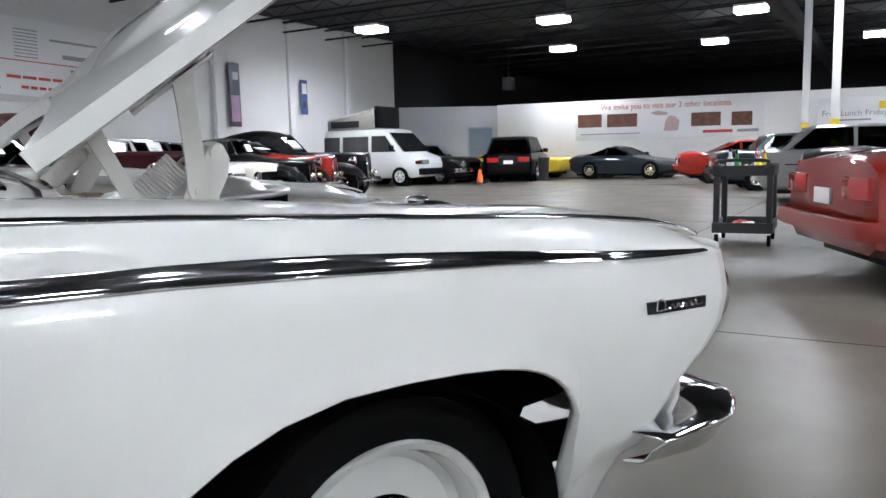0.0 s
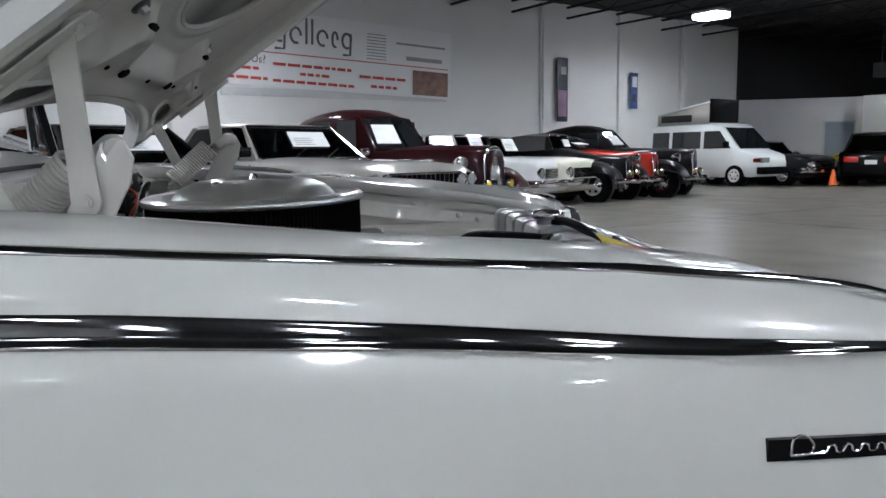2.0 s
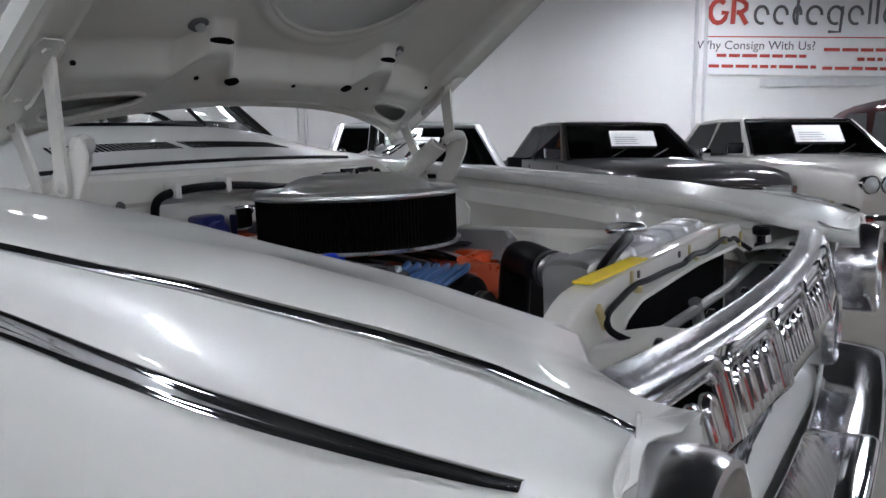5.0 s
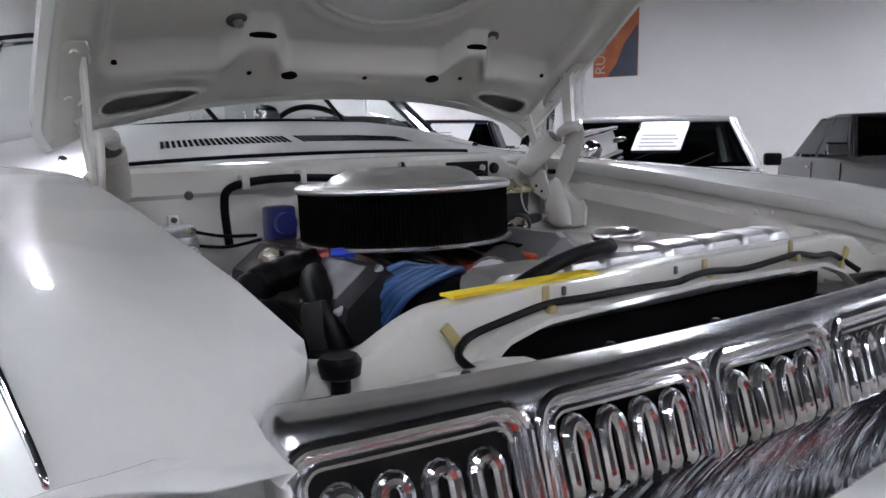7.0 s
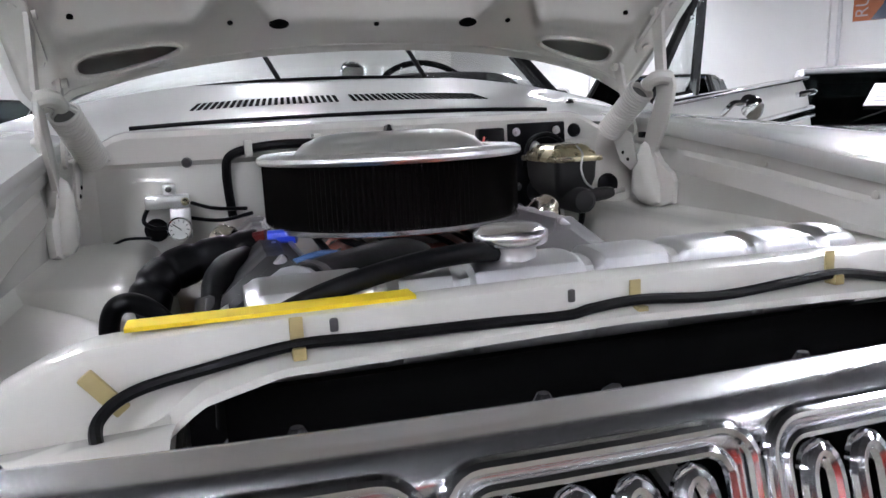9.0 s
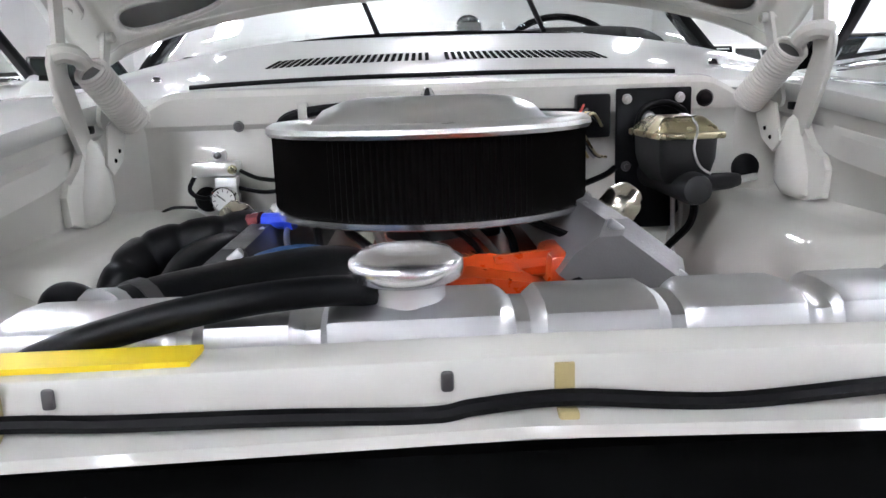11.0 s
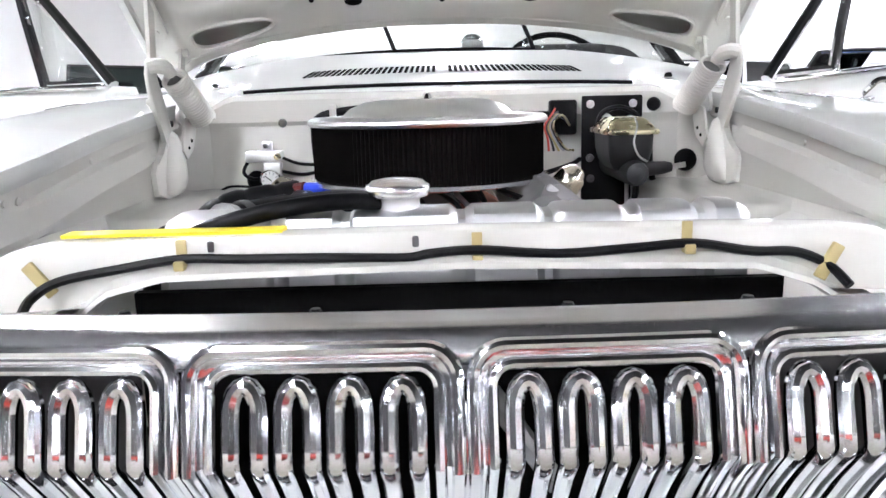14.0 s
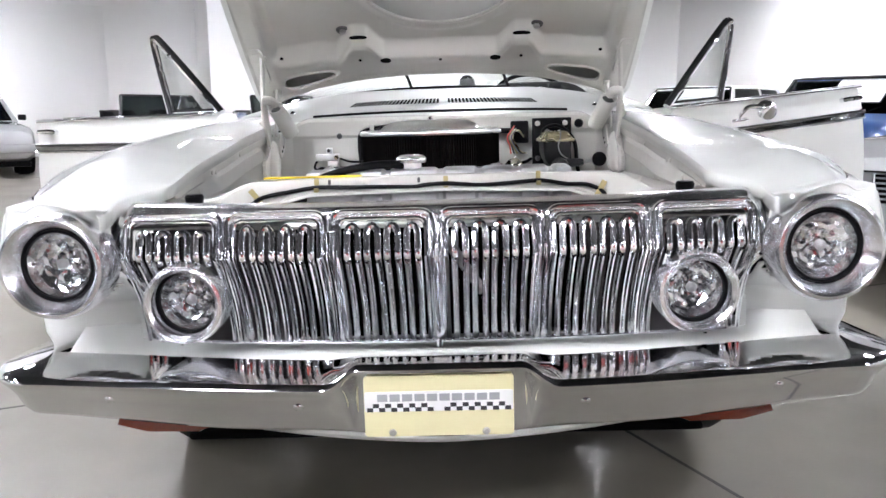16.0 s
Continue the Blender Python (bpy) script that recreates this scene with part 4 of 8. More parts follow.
def wrap(s):
    """The bumper's end, swept back along the wing."""
    base = bumper_row(s * 0.88)
    out = []
    for k in range(1, 13):
        t = k / 12
        ang = t * math.pi / 2
        row = []
        for i, (x, y, z) in enumerate(base):
            off = y - base[6][1]
            px = s * (0.88 + (0.130 - off * 0.8) * math.sin(min(ang * 1.5, math.pi / 2)))
            py = y + (0.355 - 0.6 * abs(off)) * t ** 1.5
            pz = z + (base[9][2] + 0.03 - z) * 0.35 * t ** 2 - 0.006 * t
            row.append((px, py, pz))
        out.append(row)
    return out


rows = wrap(-1)[::-1] + rows + wrap(1)
grid_faces(bm, rows)
bumper = part("front_bumper", bm, CHROME, car, "chrome front bumper with a raised centre", 50)
md = bumper.modifiers.new("skin", "SOLIDIFY")
md.thickness, md.offset = 0.004, -1
for x in (-0.70, -0.298, 0.298, 0.70):
    r = bumper_row(x)[9]
    bm = bmesh.new()
    lathe(bm, [(0.0, 0.010), (0.006, 0.009), (0.011, 0.005), (0.013, 0.0), (0.013, -0.004)], Matrix.Translation((x, r[1] - 0.001, r[2] + 0.01)) @ Euler((radians(90), 0, 0)).to_matrix().to_4x4(), 16)
    part("bumper_bolt", bm, CHROME, bumper)
for s in (-1, 1):
    bm = bmesh.new()
    prism(bm, [(s * q, z) for q, z in ((-0.125, 0.000), (-0.10, -0.010), (0.012, -0.008), (0.080, 0.010), (0.075, 0.024), (-0.12, 0.014))], 0.05, Matrix.Translation((s * 0.635, 0.085, 0.372)) @ Euler((radians(90), 0, 0)).to_matrix().to_4x4(), 0.006)
    part("turn_signal", bm, AMBER, car, "amber turn signal under the bumper")

# number plate in the bumper's recess: a row of plain bars over a checkered band
plate = group("number_plate", bumper, "cream novelty plate with black and white checks")
PM = Matrix.Translation((-0.005, -0.044, 0.4435)) @ Matrix.Scale(1.0185, 4) @ Euler((radians(90), 0, 0)).to_matrix().to_4x4()
bm = bmesh.new()
prism(bm, rounded(0.302, 0.128, 0.008), 0.003, PM)
part("plate_sheet", bm, CREAMPLATE, plate)
bm = bmesh.new()
prism(bm, rounded(0.30, 0.042, 0.004), 0.0012, PM @ Matrix.Translation((0, 0.010, 0.0031)))
part("plate_band", bm, WHITETXT, plate)
for side in (-1, 1):
    for r in range(2):
        for c in range(11):
            if (r + c) % 2 == 0:
                x0 = side * 0.011 + side * c * 0.0122
                x1 = x0 + side * 0.0122
                bm = bmesh.new()
                box(bm, (min(x0, x1), -0.011 + r * 0.0085, 0.0043), (max(x0, x1), -0.0025 + r * 0.0085, 0.0052), 0, PM)
                part("check", bm, BLKTXT, plate)
for k in range(10):
    bm = bmesh.new()
    x0 = -0.124 + 0.0251 * k
    box(bm, (x0, 0.0105, 0.0043), (x0 + 0.0205, 0.0255, 0.0051), 0, PM)
    part("plate_bar", bm, GREYTXT, plate)
for s in (-1, 1):
    bm = bmesh.new()
    lathe(bm, [(0.0, 0.006), (0.006, 0.005), (0.008, 0.0)], PM @ Matrix.Translation((s * 0.095, -0.056, 0.003)), 12)
    part("plate_screw", bm, STEEL, plate)

# ---- wheels ----


def wheel(x, y, s, parent):
    m = Matrix.Translation((x, y, 0.345)) @ Euler((0, radians(90 * s), 0)).to_matrix().to_4x4()
    w = part("wheel", _lathed([(0.19, -0.10), (0.255, -0.105), (0.315, -0.095), (0.328, -0.07), (0.33, 0.0), (0.328, 0.07), (0.315, 0.095), (0.285, 0.104), (0.262, 0.105), (0.232, 0.098), (0.21, 0.09)], m, 64), TYRE, parent, "black tyre")
    part("rim", _lathed([(0.21, -0.09), (0.234, 0.100), (0.229, 0.107), (0.214, 0.100), (0.203, 0.070), (0.196, 0.040), (0.176, 0.030), (0.135, 0.046), (0.110, 0.05)], m, 64), WHITE, w, "white painted steel rim")
    part("hub_cap", _lathed([(0.104, 0.046), (0.106, 0.056), (0.090, 0.070), (0.050, 0.082), (0.03, 0.090), (0.0, 0.092)], m, 48), CHROME, w, "domed chrome hub cap")
    return w


for s in (-1, 1):
    wheel(s * 0.745, 0.885, s, car)
    wheel(s * 0.745, 3.88, s, car)
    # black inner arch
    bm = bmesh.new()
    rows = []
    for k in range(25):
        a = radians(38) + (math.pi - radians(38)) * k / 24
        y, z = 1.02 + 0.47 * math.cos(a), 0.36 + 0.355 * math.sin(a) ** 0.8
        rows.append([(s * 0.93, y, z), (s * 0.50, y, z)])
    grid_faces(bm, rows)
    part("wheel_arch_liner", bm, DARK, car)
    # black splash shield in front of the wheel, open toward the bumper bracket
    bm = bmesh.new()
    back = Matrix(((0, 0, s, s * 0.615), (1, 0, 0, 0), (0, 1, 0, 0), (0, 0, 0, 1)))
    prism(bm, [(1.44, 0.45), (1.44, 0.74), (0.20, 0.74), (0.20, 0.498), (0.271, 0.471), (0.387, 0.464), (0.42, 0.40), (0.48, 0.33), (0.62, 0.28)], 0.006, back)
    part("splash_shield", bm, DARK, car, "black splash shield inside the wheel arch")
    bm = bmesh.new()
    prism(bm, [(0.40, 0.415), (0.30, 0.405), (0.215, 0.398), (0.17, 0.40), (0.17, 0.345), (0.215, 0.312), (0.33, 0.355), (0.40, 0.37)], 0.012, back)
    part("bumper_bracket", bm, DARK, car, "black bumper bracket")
    bm = bmesh.new()
    tube(bm, [(s * 0.46, 0.50, 0.55), (s * 0.62, 0.62, 0.54), (s * 0.66, 0.80, 0.50)], 0.03, 8)
    tube(bm, [(s * 0.45, 0.55, 0.40), (s * 0.60, 0.70, 0.36), (s * 0.66, 0.84, 0.33)], 0.025, 8)
    part("suspension_arm", bm, BLACK, car, "black front suspension arms")

# ---- engine bay ----
# inner wings
for s in (-1, 1):
    bm = bmesh.new()
    rows = []
    for k in range(40):
        y = 0.235 + (1.33 - 0.235) * k / 39
        zi = lerp(Z_IN, y)
        bulge = 0.02 * sstep(0.45, 0.6, y) * (1 - sstep(1.0, 1.15, y))
        rows.append([(s * 0.622, y, zi - 0.012), (s * 0.616, y, zi - 0.016), (s * 0.616, y, zi - 0.030), (s * 0.620, y, zi - 0.055), (s * (0.628 - bulge), y, zi - 0.064), (s * (0.622 - bulge), y, zi - 0.10), (s * (0.628 - bulge), y, zi - 0.112), (s * 0.622, y, 0.838), (s * 0.606, y, 0.818),
                     (s * 0.54, y, 0.80), (s * 0.50, y, 0.785), (s * 0.475, y, 0.74), (s * 0.45, y, 0.55), (s * 0.43, y, 0.36)])
    grid_faces(bm, rows)
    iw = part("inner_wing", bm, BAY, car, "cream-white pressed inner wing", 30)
    for y, dz in ((0.36, 0.082), (0.52, 0.045), (0.66, 0.084), (0.80, 0.046), (0.96, 0.086)):
        bm = bmesh.new()
        lathe(bm, [(0.0, 0.006), (0.005, 0.006), (0.006, 0.002), (0.010, 0.0015), (0.011, 0.0)], Matrix.Translation((s * (0.621 if dz < 0.06 else 0.612), y, lerp(Z_IN, y) - dz)) @ Euler((0, radians(-90 * s), 0)).to_matrix().to_4x4(), 10)
        part("wing_bolt", bm, BAY, iw)
    for y, z in ((0.42, 0.86), (0.66, 0.875), (0.86, 0.88), (0.97, 0.90), (0.56, 0.90)):
        bm = bmesh.new()
        lathe(bm, [(0.0, 0.006), (0.007, 0.005), (0.010, 0.0)], Matrix.Translation((s * 0.622, y, z)) @ Euler((0, radians(-90 * s), 0)).to_matrix().to_4x4(), 12)
        part("wing_bolt", bm, BAY, iw)
    # wheel house: a raised pressing with broad rounded shoulders
    bm = bmesh.new()
    rows = []
    for k in range(31):
        y = 0.70 + 0.64 * k / 30
        up = sstep(0.70, 0.84, y)
        top = 0.735 + 0.092 * up
        rows.append([(s * x, y, 0.60 + (top - 0.60) * q) for x, q in ((0.425, 0.0), (0.432, 0.35), (0.440, 0.62), (0.450, 0.80), (0.464, 0.92), (0.484, 0.98), (0.51, 1.0), (0.56, 1.0), (0.60, 1.0), (0.615, 1.02), (0.624, 1.06))])
    grid_faces(bm, rows)
    part("wheel_house", bm, BAY, car, "cream-white wheel house top", 180)

# firewall with pressings
bm = bmesh.new()
rows = []
for k in range(61):
    x = -0.655 + 1.31 * k / 60
    a = abs(x)
    top = 1.048 - 0.05 * sstep(0.50, 0.62, a)
    rr = []
    for z in (0.40, 0.60, 0.74, 0.80, 0.86, 0.92, 0.96, 0.975, 0.985, 0.995):
        y = 1.345 - 0.010 * sstep(0.97, 0.985, z)
        y -= 0.012 * sstep(0.20, 0.24, -x) * (1 - sstep(0.50, 0.54, -x)) * sstep(0.80, 0.84, z) * (1 - sstep(0.95, 0.97, z))
        y -= 0.10 * sstep(0.56, 0.66, a)
        rr.append((x, y, min(z, top)))
    rr += [(x, 1.335 - 0.10 * sstep(0.56, 0.66, a), top - 0.012), (x, 1.345 - 0.08 * sstep(0.56, 0.66, a), top), (x, 1.37, top + 0.004)]
    rows.append(rr)
grid_faces(bm, rows)
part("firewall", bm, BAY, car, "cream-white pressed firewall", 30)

# cowl panel between bonnet and windscreen


def cowl_z(x, y):
    a = abs(x)
    z = 1.050 + (y - 1.37) * 0.25
    return z - (0.030 + 0.05 * sstep(1.37, 1.85, y)) * (a / 0.80) ** 2.4


bm = bmesh.new()
rows = []
for k in range(65):
    x = -0.90 + 1.80 * k / 64
    rows.append([(x, y + 0.0 * x, cowl_z(x, y) - (0.012 if j == 0 else 0)) for j, y in enumerate((1.365, 1.372, 1.40, 1.44, 1.48, 1.52, 1.56, 1.60, 1.66, 1.72, 1.78, 1.84, 1.90))])
grid_faces(bm, rows)
cowl = part("cowl_panel", bm, WHITE, car, "white cowl panel with rows of vent slots", 40)
for k in range(50):
    if k in (24, 25):
        continue
    x = -0.372 + 0.744 * k / 49
    bm = bmesh.new()
    sk = -0.012 * x / 0.37
    v = []
    for dx, y in ((-0.0042, 1.575), (0.0042, 1.575), (0.0042, 1.648), (-0.0042, 1.648)):
        xx = x + dx + sk * (y - 1.575) / 0.073 * 1.5
        v.append((xx, y))
    prism_pts = [(a, b) for a, b in v]
    lo = [bm.verts.new((a, b, cowl_z(a, b) - 0.001)) for a, b in prism_pts]
    hi = [bm.verts.new((a, b, cowl_z(a, b) + 0.0016)) for a, b in prism_pts]
    bm.faces.new(hi)
    for i in range(4):
        bm.faces.new((lo[i], lo[(i + 1) % 4], hi[(i + 1) % 4], hi[i]))
    part("vent_slot", bm, DARK, cowl)
bm = bmesh.new()
tube(bm, [(-0.50 + k * 0.0325, 1.425 - 0.00 * k, cowl_z(-0.50 + k * 0.0325, 1.425) + 0.003) for k in range(31)], 0.0055, 8)
part("bonnet_seal", bm, RUBBER, cowl, "black rubber bonnet seal")
for s in (-1, 1):
    bm = bmesh.new()
    lathe(bm, [(0.0, 0.012), (0.007, 0.011), (0.010, 0.006), (0.012, 0.0)], Matrix.Translation((s * 0.605, 1.555, cowl_z(0.605, 1.555))), 14)
    part("washer_nozzle", bm, CHROME, cowl)

# radiator support: the white cross panel behind the grille
SUP = [(-0.635, 0.868), (-0.60, 0.862), (-0.55, 0.857), (-0.52, 0.863), (-0.495, 0.876), (-0.47, 0.888), (-0.44, 0.897), (-0.40, 0.900), (-0.30, 0.903), (0.0, 0.905), (0.30, 0.902), (0.40, 0.899), (0.435, 0.894), (0.466, 0.878), (0.50, 0.857), (0.53, 0.851), (0.58, 0.853), (0.635, 0.860)]
OPN = [(-0.635, 0.802), (-0.42, 0.804), (-0.40, 0.812), (-0.36, 0.844), (-0.30, 0.859), (0.0, 0.865), (0.30, 0.857), (0.36, 0.838), (0.40, 0.812), (0.42, 0.804), (0.635, 0.802)]
bm = bmesh.new()
rows = []
for k in range(129):
    x = -0.635 + 1.27 * k / 128
    zt, zo = lerp(SUP, x), lerp(OPN, x)
    zo = min(zo, zt - 0.008)
    f = 0.03 * sstep(0.545, 0.62, abs(x))
    rows.append([(x, 0.289 + f * 0.5, zt - 0.014), (x, 0.287 + f * 0.5, zt - 0.008), (x, 0.258 - f, zt - 0.006), (x, 0.251 - f, zt - 0.009), (x, 0.248 - f, zt - 0.015), (x, 0.246 - f, zo + 0.010), (x, 0.238 - f, zo + 0.005), (x, 0.226 - f, zo + 0.002), (x, 0.224 - f, zo - 0.004), (x, 0.240 - f, zo - 0.006)])
grid_faces(bm, rows)
sup = part("radiator_support", bm, BAY, car, "cream-white radiator support panel", 40)
for s in (-1, 1):
    bm = bmesh.new()
    rows = []
    for k in range(14):
        x = 0.38 + 0.325 * k / 13
        rows.append([(s * x, 0.246, min(lerp(OPN, s * x) + 0.006, lerp(SUP, s * x) - 0.01)), (s * x, 0.235, 0.828 - 0.012 * k / 13), (s * x, 0.175, 0.842 - 0.012 * k / 13), (s * x, ledge_back(x) + 0.006, 0.842 - 0.012 * k / 13), (s * x, ledge_back(x) + 0.002, 0.81)])
    grid_faces(bm, rows)
    part("support_corner", bm, BAY, sup, "", 40)
    bm = bmesh.new()
    box(bm, (min(s * 0.47, s * 0.70), 0.165, 0.794), (max(s * 0.47, s * 0.70), 0.32, 0.799))
    part("corner_plate", bm, BAY, sup)
bm = bmesh.new()
box(bm, (-0.412, 0.256, 0.8965), (-0.183, 0.284, 0.9000))
part("warning_sticker", bm, YELLOW, sup, "yellow sticker strip on the support panel")
# wiring loom along the panel with its old tape tabs
bm = bmesh.new()
loom = [(-0.43, 0.195, 0.830), (-0.432, 0.222, 0.842), (-0.408, 0.236, 0.856), (-0.35, 0.240, 0.866), (-0.285, 0.240, 0.875), (-0.22, 0.238, 0.874), (-0.13, 0.238, 0.873), (-0.056, 0.237, 0.871), (-0.03, 0.236, 0.875), (0.02, 0.238, 0.877), (0.10, 0.238, 0.871), (0.18, 0.238, 0.875), (0.24, 0.238, 0.878), (0.30, 0.240, 0.868), (0.345, 0.240, 0.866), (0.378, 0.236, 0.852), (0.39, 0.215, 0.835)]
tube(bm, smooth_path(loom, 6), 0.0050, 8)
part("wiring_loom", bm, RUBBER, sup, "black taped wiring loom")
for x, z in ((-0.285, 0.876), (0.018, 0.874), (0.234, 0.880)):
    bm = bmesh.new()
    box(bm, (x - 0.0055, 0.2305, z - 0.012), (x + 0.0055, 0.2462, z - 0.002), 0.0015)
    box(bm, (x - 0.0055, 0.2440, z - 0.004), (x + 0.0055, 0.2466, z + 0.020), 0.0008)
    part("loom_clip", bm, TAPE, sup, "yellowed loom clip")
for x, z, a in ((-0.428, 0.858, 38), (0.378, 0.856, -28)):
    bm = bmesh.new()
    box(bm, (-0.0065, -0.003, -0.020), (0.0065, 0.003, 0.020), 0.0015, Matrix.Translation((x, 0.236, z)) @ Euler((0, radians(-a), 0)).to_matrix().to_4x4())
    part("loom_clip", bm, TAPE, sup, "yellowed loom clip")
for x in (-0.255, -0.045):
    bm = bmesh.new()
    box(bm, (x - 0.0035, 0.2435, 0.880), (x + 0.0035, 0.2475, 0.892), 0.002)
    part("support_slot", bm, CAST, sup)
for s in (-1, 1):
    bm = bmesh.new()
    lathe(bm, [(0.0, 0.036), (0.018, 0.036), (0.022, 0.030), (0.020, 0.016), (0.010, 0.012), (0.010, -0.004), (0.016, -0.008), (0.016, -0.02), (0.006, -0.02), (0.006, -0.035)], Matrix.Translation((s * 0.570, 0.228, 0.832)), 20)
    part("bonnet_stop", bm, RUBBER, sup, "black rubber bonnet stop")
for x in (-0.48, -0.30, -0.13, 0.09, 0.25, 0.42):
    bm = bmesh.new()
    lathe(bm, [(0.0, 0.010), (0.006, 0.010), (0.009, 0.004), (0.011, 0.0)], Matrix.Translation((x, ledge_back(x) + 0.010, 0.845)) @ Matrix.Scale(0.75, 4), 8)
    part("ledge_screw", bm, BLACK, sup)

# radiator with its ribbed top tank
SATIN = mat("satin_aluminium", (0.60, 0.60, 0.61), 0.34, 1.0, 0, 0.06, 22.0, 0.05, 400, 0.06)
rad = group("radiator", car, "aluminium radiator with ribbed top tank")
bm = bmesh.new()
rows = []
for k in range(141):
    x = -0.32 + 0.64 * k / 140
    e = 1 - sstep(0.308, 0.32, abs(x))
    dent = 0.0
    for c in (-0.20, -0.125, 0.005, 0.10, 0.19, 0.27):
        dent = max(dent, 1 - sstep(0.004, 0.013, abs(x - c)))
    z = 0.909 - 0.006 * dent - 0.006 * (1 - e)
    y0, y1 = 0.297 + 0.006 * dent, 0.372 - 0.006 * dent
    rows.append([(x, y0, 0.80), (x, y0, z - 0.014), (x, y0 + 0.004, z - 0.005), (x, y0 + 0.013, z), (x, (y0 + y1) / 2, z + 0.002), (x, y1 - 0.013, z), (x, y1 - 0.004, z - 0.005), (x, y1, z - 0.014), (x, y1, 0.80)])
grid_faces(bm, rows, cap=True)
part("top_tank", bm, SATIN, rad, "", 30)
bm = bmesh.new()
box(bm, (-0.30, 0.302, 0.42), (0.30, 0.366, 0.802), 0.004)
part("core", bm, mat("radiator_core", (0.06, 0.06, 0.062), 0.5, 0.6, 0, 0.3, 60), rad)
CM = Matrix.Translation((-0.066, 0.333, 0.906))
part("radiator_cap", _lathed([(0.0245, 0.017), (0.033, 0.0165), (0.0362, 0.019), (0.0368, 0.025), (0.0358, 0.0295), (0.0315, 0.0315), (0.029, 0.0345), (0.016, 0.0368), (0.0, 0.0375)], CM, 40), DULLCHROME, rad, "polished round radiator cap", 80)
part("filler_neck", _lathed([(0.030, -0.008), (0.0265, -0.002), (0.0245, 0.004), (0.0245, 0.018)], CM, 28), SATIN, rad)
bm = bmesh.new()
tube(bm, smooth_path([(-0.086, 0.325, 0.916), (-0.115, 0.312, 0.921), (-0.165, 0.303, 0.919), (-0.23, 0.296, 0.908), (-0.29, 0.294, 0.888), (-0.335, 0.30, 0.855), (-0.345, 0.31, 0.79)], 8), 0.0098, 12)
part("overflow_hose", bm, RUBBER, rad, "thin black overflow hose")
bm = bmesh.new()
tube(bm, [(-0.272, 0.366, 0.882), (-0.266, 0.376, 0.8825), (-0.258, 0.388, 0.883)], [0.034, 0.031, 0.028], 16)
part("tank_outlet", bm, SATIN, rad, "cast outlet neck of the top tank")
bm = bmesh.new()
tube(bm, smooth_path([(-0.266, 0.375, 0.8825), (-0.235, 0.41, 0.884), (-0.19, 0.452, 0.884), (-0.145, 0.495, 0.882), (-0.115, 0.522, 0.872), (-0.102, 0.535, 0.845), (-0.10, 0.54, 0.80), (-0.10, 0.545, 0.72)], 8), 0.0305, 16)
part("top_hose", bm, RUBBER, rad, "thick black top radiator hose")
bm = bmesh.new()
tube(bm, [(-0.258, 0.384, 0.8832), (-0.251, 0.392, 0.8836)], 0.0322, 18)
part("hose_clamp", bm, CAST, rad, "grey steel hose clamp")

# cross member and sump under the nose, added to darken the floor there
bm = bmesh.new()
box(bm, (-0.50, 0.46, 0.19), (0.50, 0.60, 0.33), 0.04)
part("cross_member", bm, DARK, car, "black front cross member, added to block light under the nose")
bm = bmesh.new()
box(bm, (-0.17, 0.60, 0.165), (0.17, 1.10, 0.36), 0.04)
part("oil_pan", bm, DARK, car, "black engine oil pan, added to block light under the nose")
# dark tray closing the bay from below, added to keep light off the floor
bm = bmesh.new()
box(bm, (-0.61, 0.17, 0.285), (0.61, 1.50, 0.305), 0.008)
part("light_block_tray", bm, DARK, car, "dark tray added under the engine bay to block light")
for s in (-1, 1):
    bm = bmesh.new()
    box(bm, (s * 0.44 - 0.02, 0.30, 0.30), (s * 0.44 + 0.02, 1.36, 0.56), 0.01)
    part("chassis_rail", bm, BLACK, car, "black chassis rail")

# engine
eng = group("engine", car, "orange painted V8 engine")
# left cover's alloy is darkened in place of the shade on its side
DARKCAST = mat("shaded_cast_alloy", (0.035, 0.034, 0.035), 0.4, 0.5, 0, 0.15, 25.0, 0.15, 350, 0.06)
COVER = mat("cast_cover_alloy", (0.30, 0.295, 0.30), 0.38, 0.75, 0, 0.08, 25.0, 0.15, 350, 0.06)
RIB = mat("machined_rib", (0.60, 0.60, 0.61), 0.32, 0.9, 0, 0.06, 30.0, 0.05, 300)
bm = bmesh.new()
box(bm, (-0.16, 0.62, 0.42), (0.16, 1.30, 0.74), 0.03)
part("engine_block", bm, ORANGE, eng)
bm = bmesh.new()
rows = []
for k in range(9):
    y = 0.66 + 0.62 * k / 8
    rows.append([(-0.15, y, 0.74), (-0.13, y, 0.79), (-0.06, y, 0.83), (0.0, y, 0.838), (0.06, y, 0.83), (0.13, y, 0.79), (0.15, y, 0.74)])
grid_faces(bm, rows, cap=True)
part("intake_manifold", bm, ORANGE, eng, "", 30)
bm = bmesh.new()
box(bm, (-0.075, 0.66, 0.70), (0.08, 0.74, 0.80), 0.02)
tube(bm, [(0.02, 0.72, 0.79), (0.02, 0.70, 0.83)], 0.04, 14)
part("thermostat_housing", bm, ORANGE, eng)
bm = bmesh.new()
box(bm, (0.09, 0.70, 0.80), (0.135, 0.80, 0.85), 0.012)
tube(bm, [(0.03, 0.73, 0.83), (0.12, 0.74, 0.835)], 0.016, 10)
part("bracket", bm, ORANGE, eng)
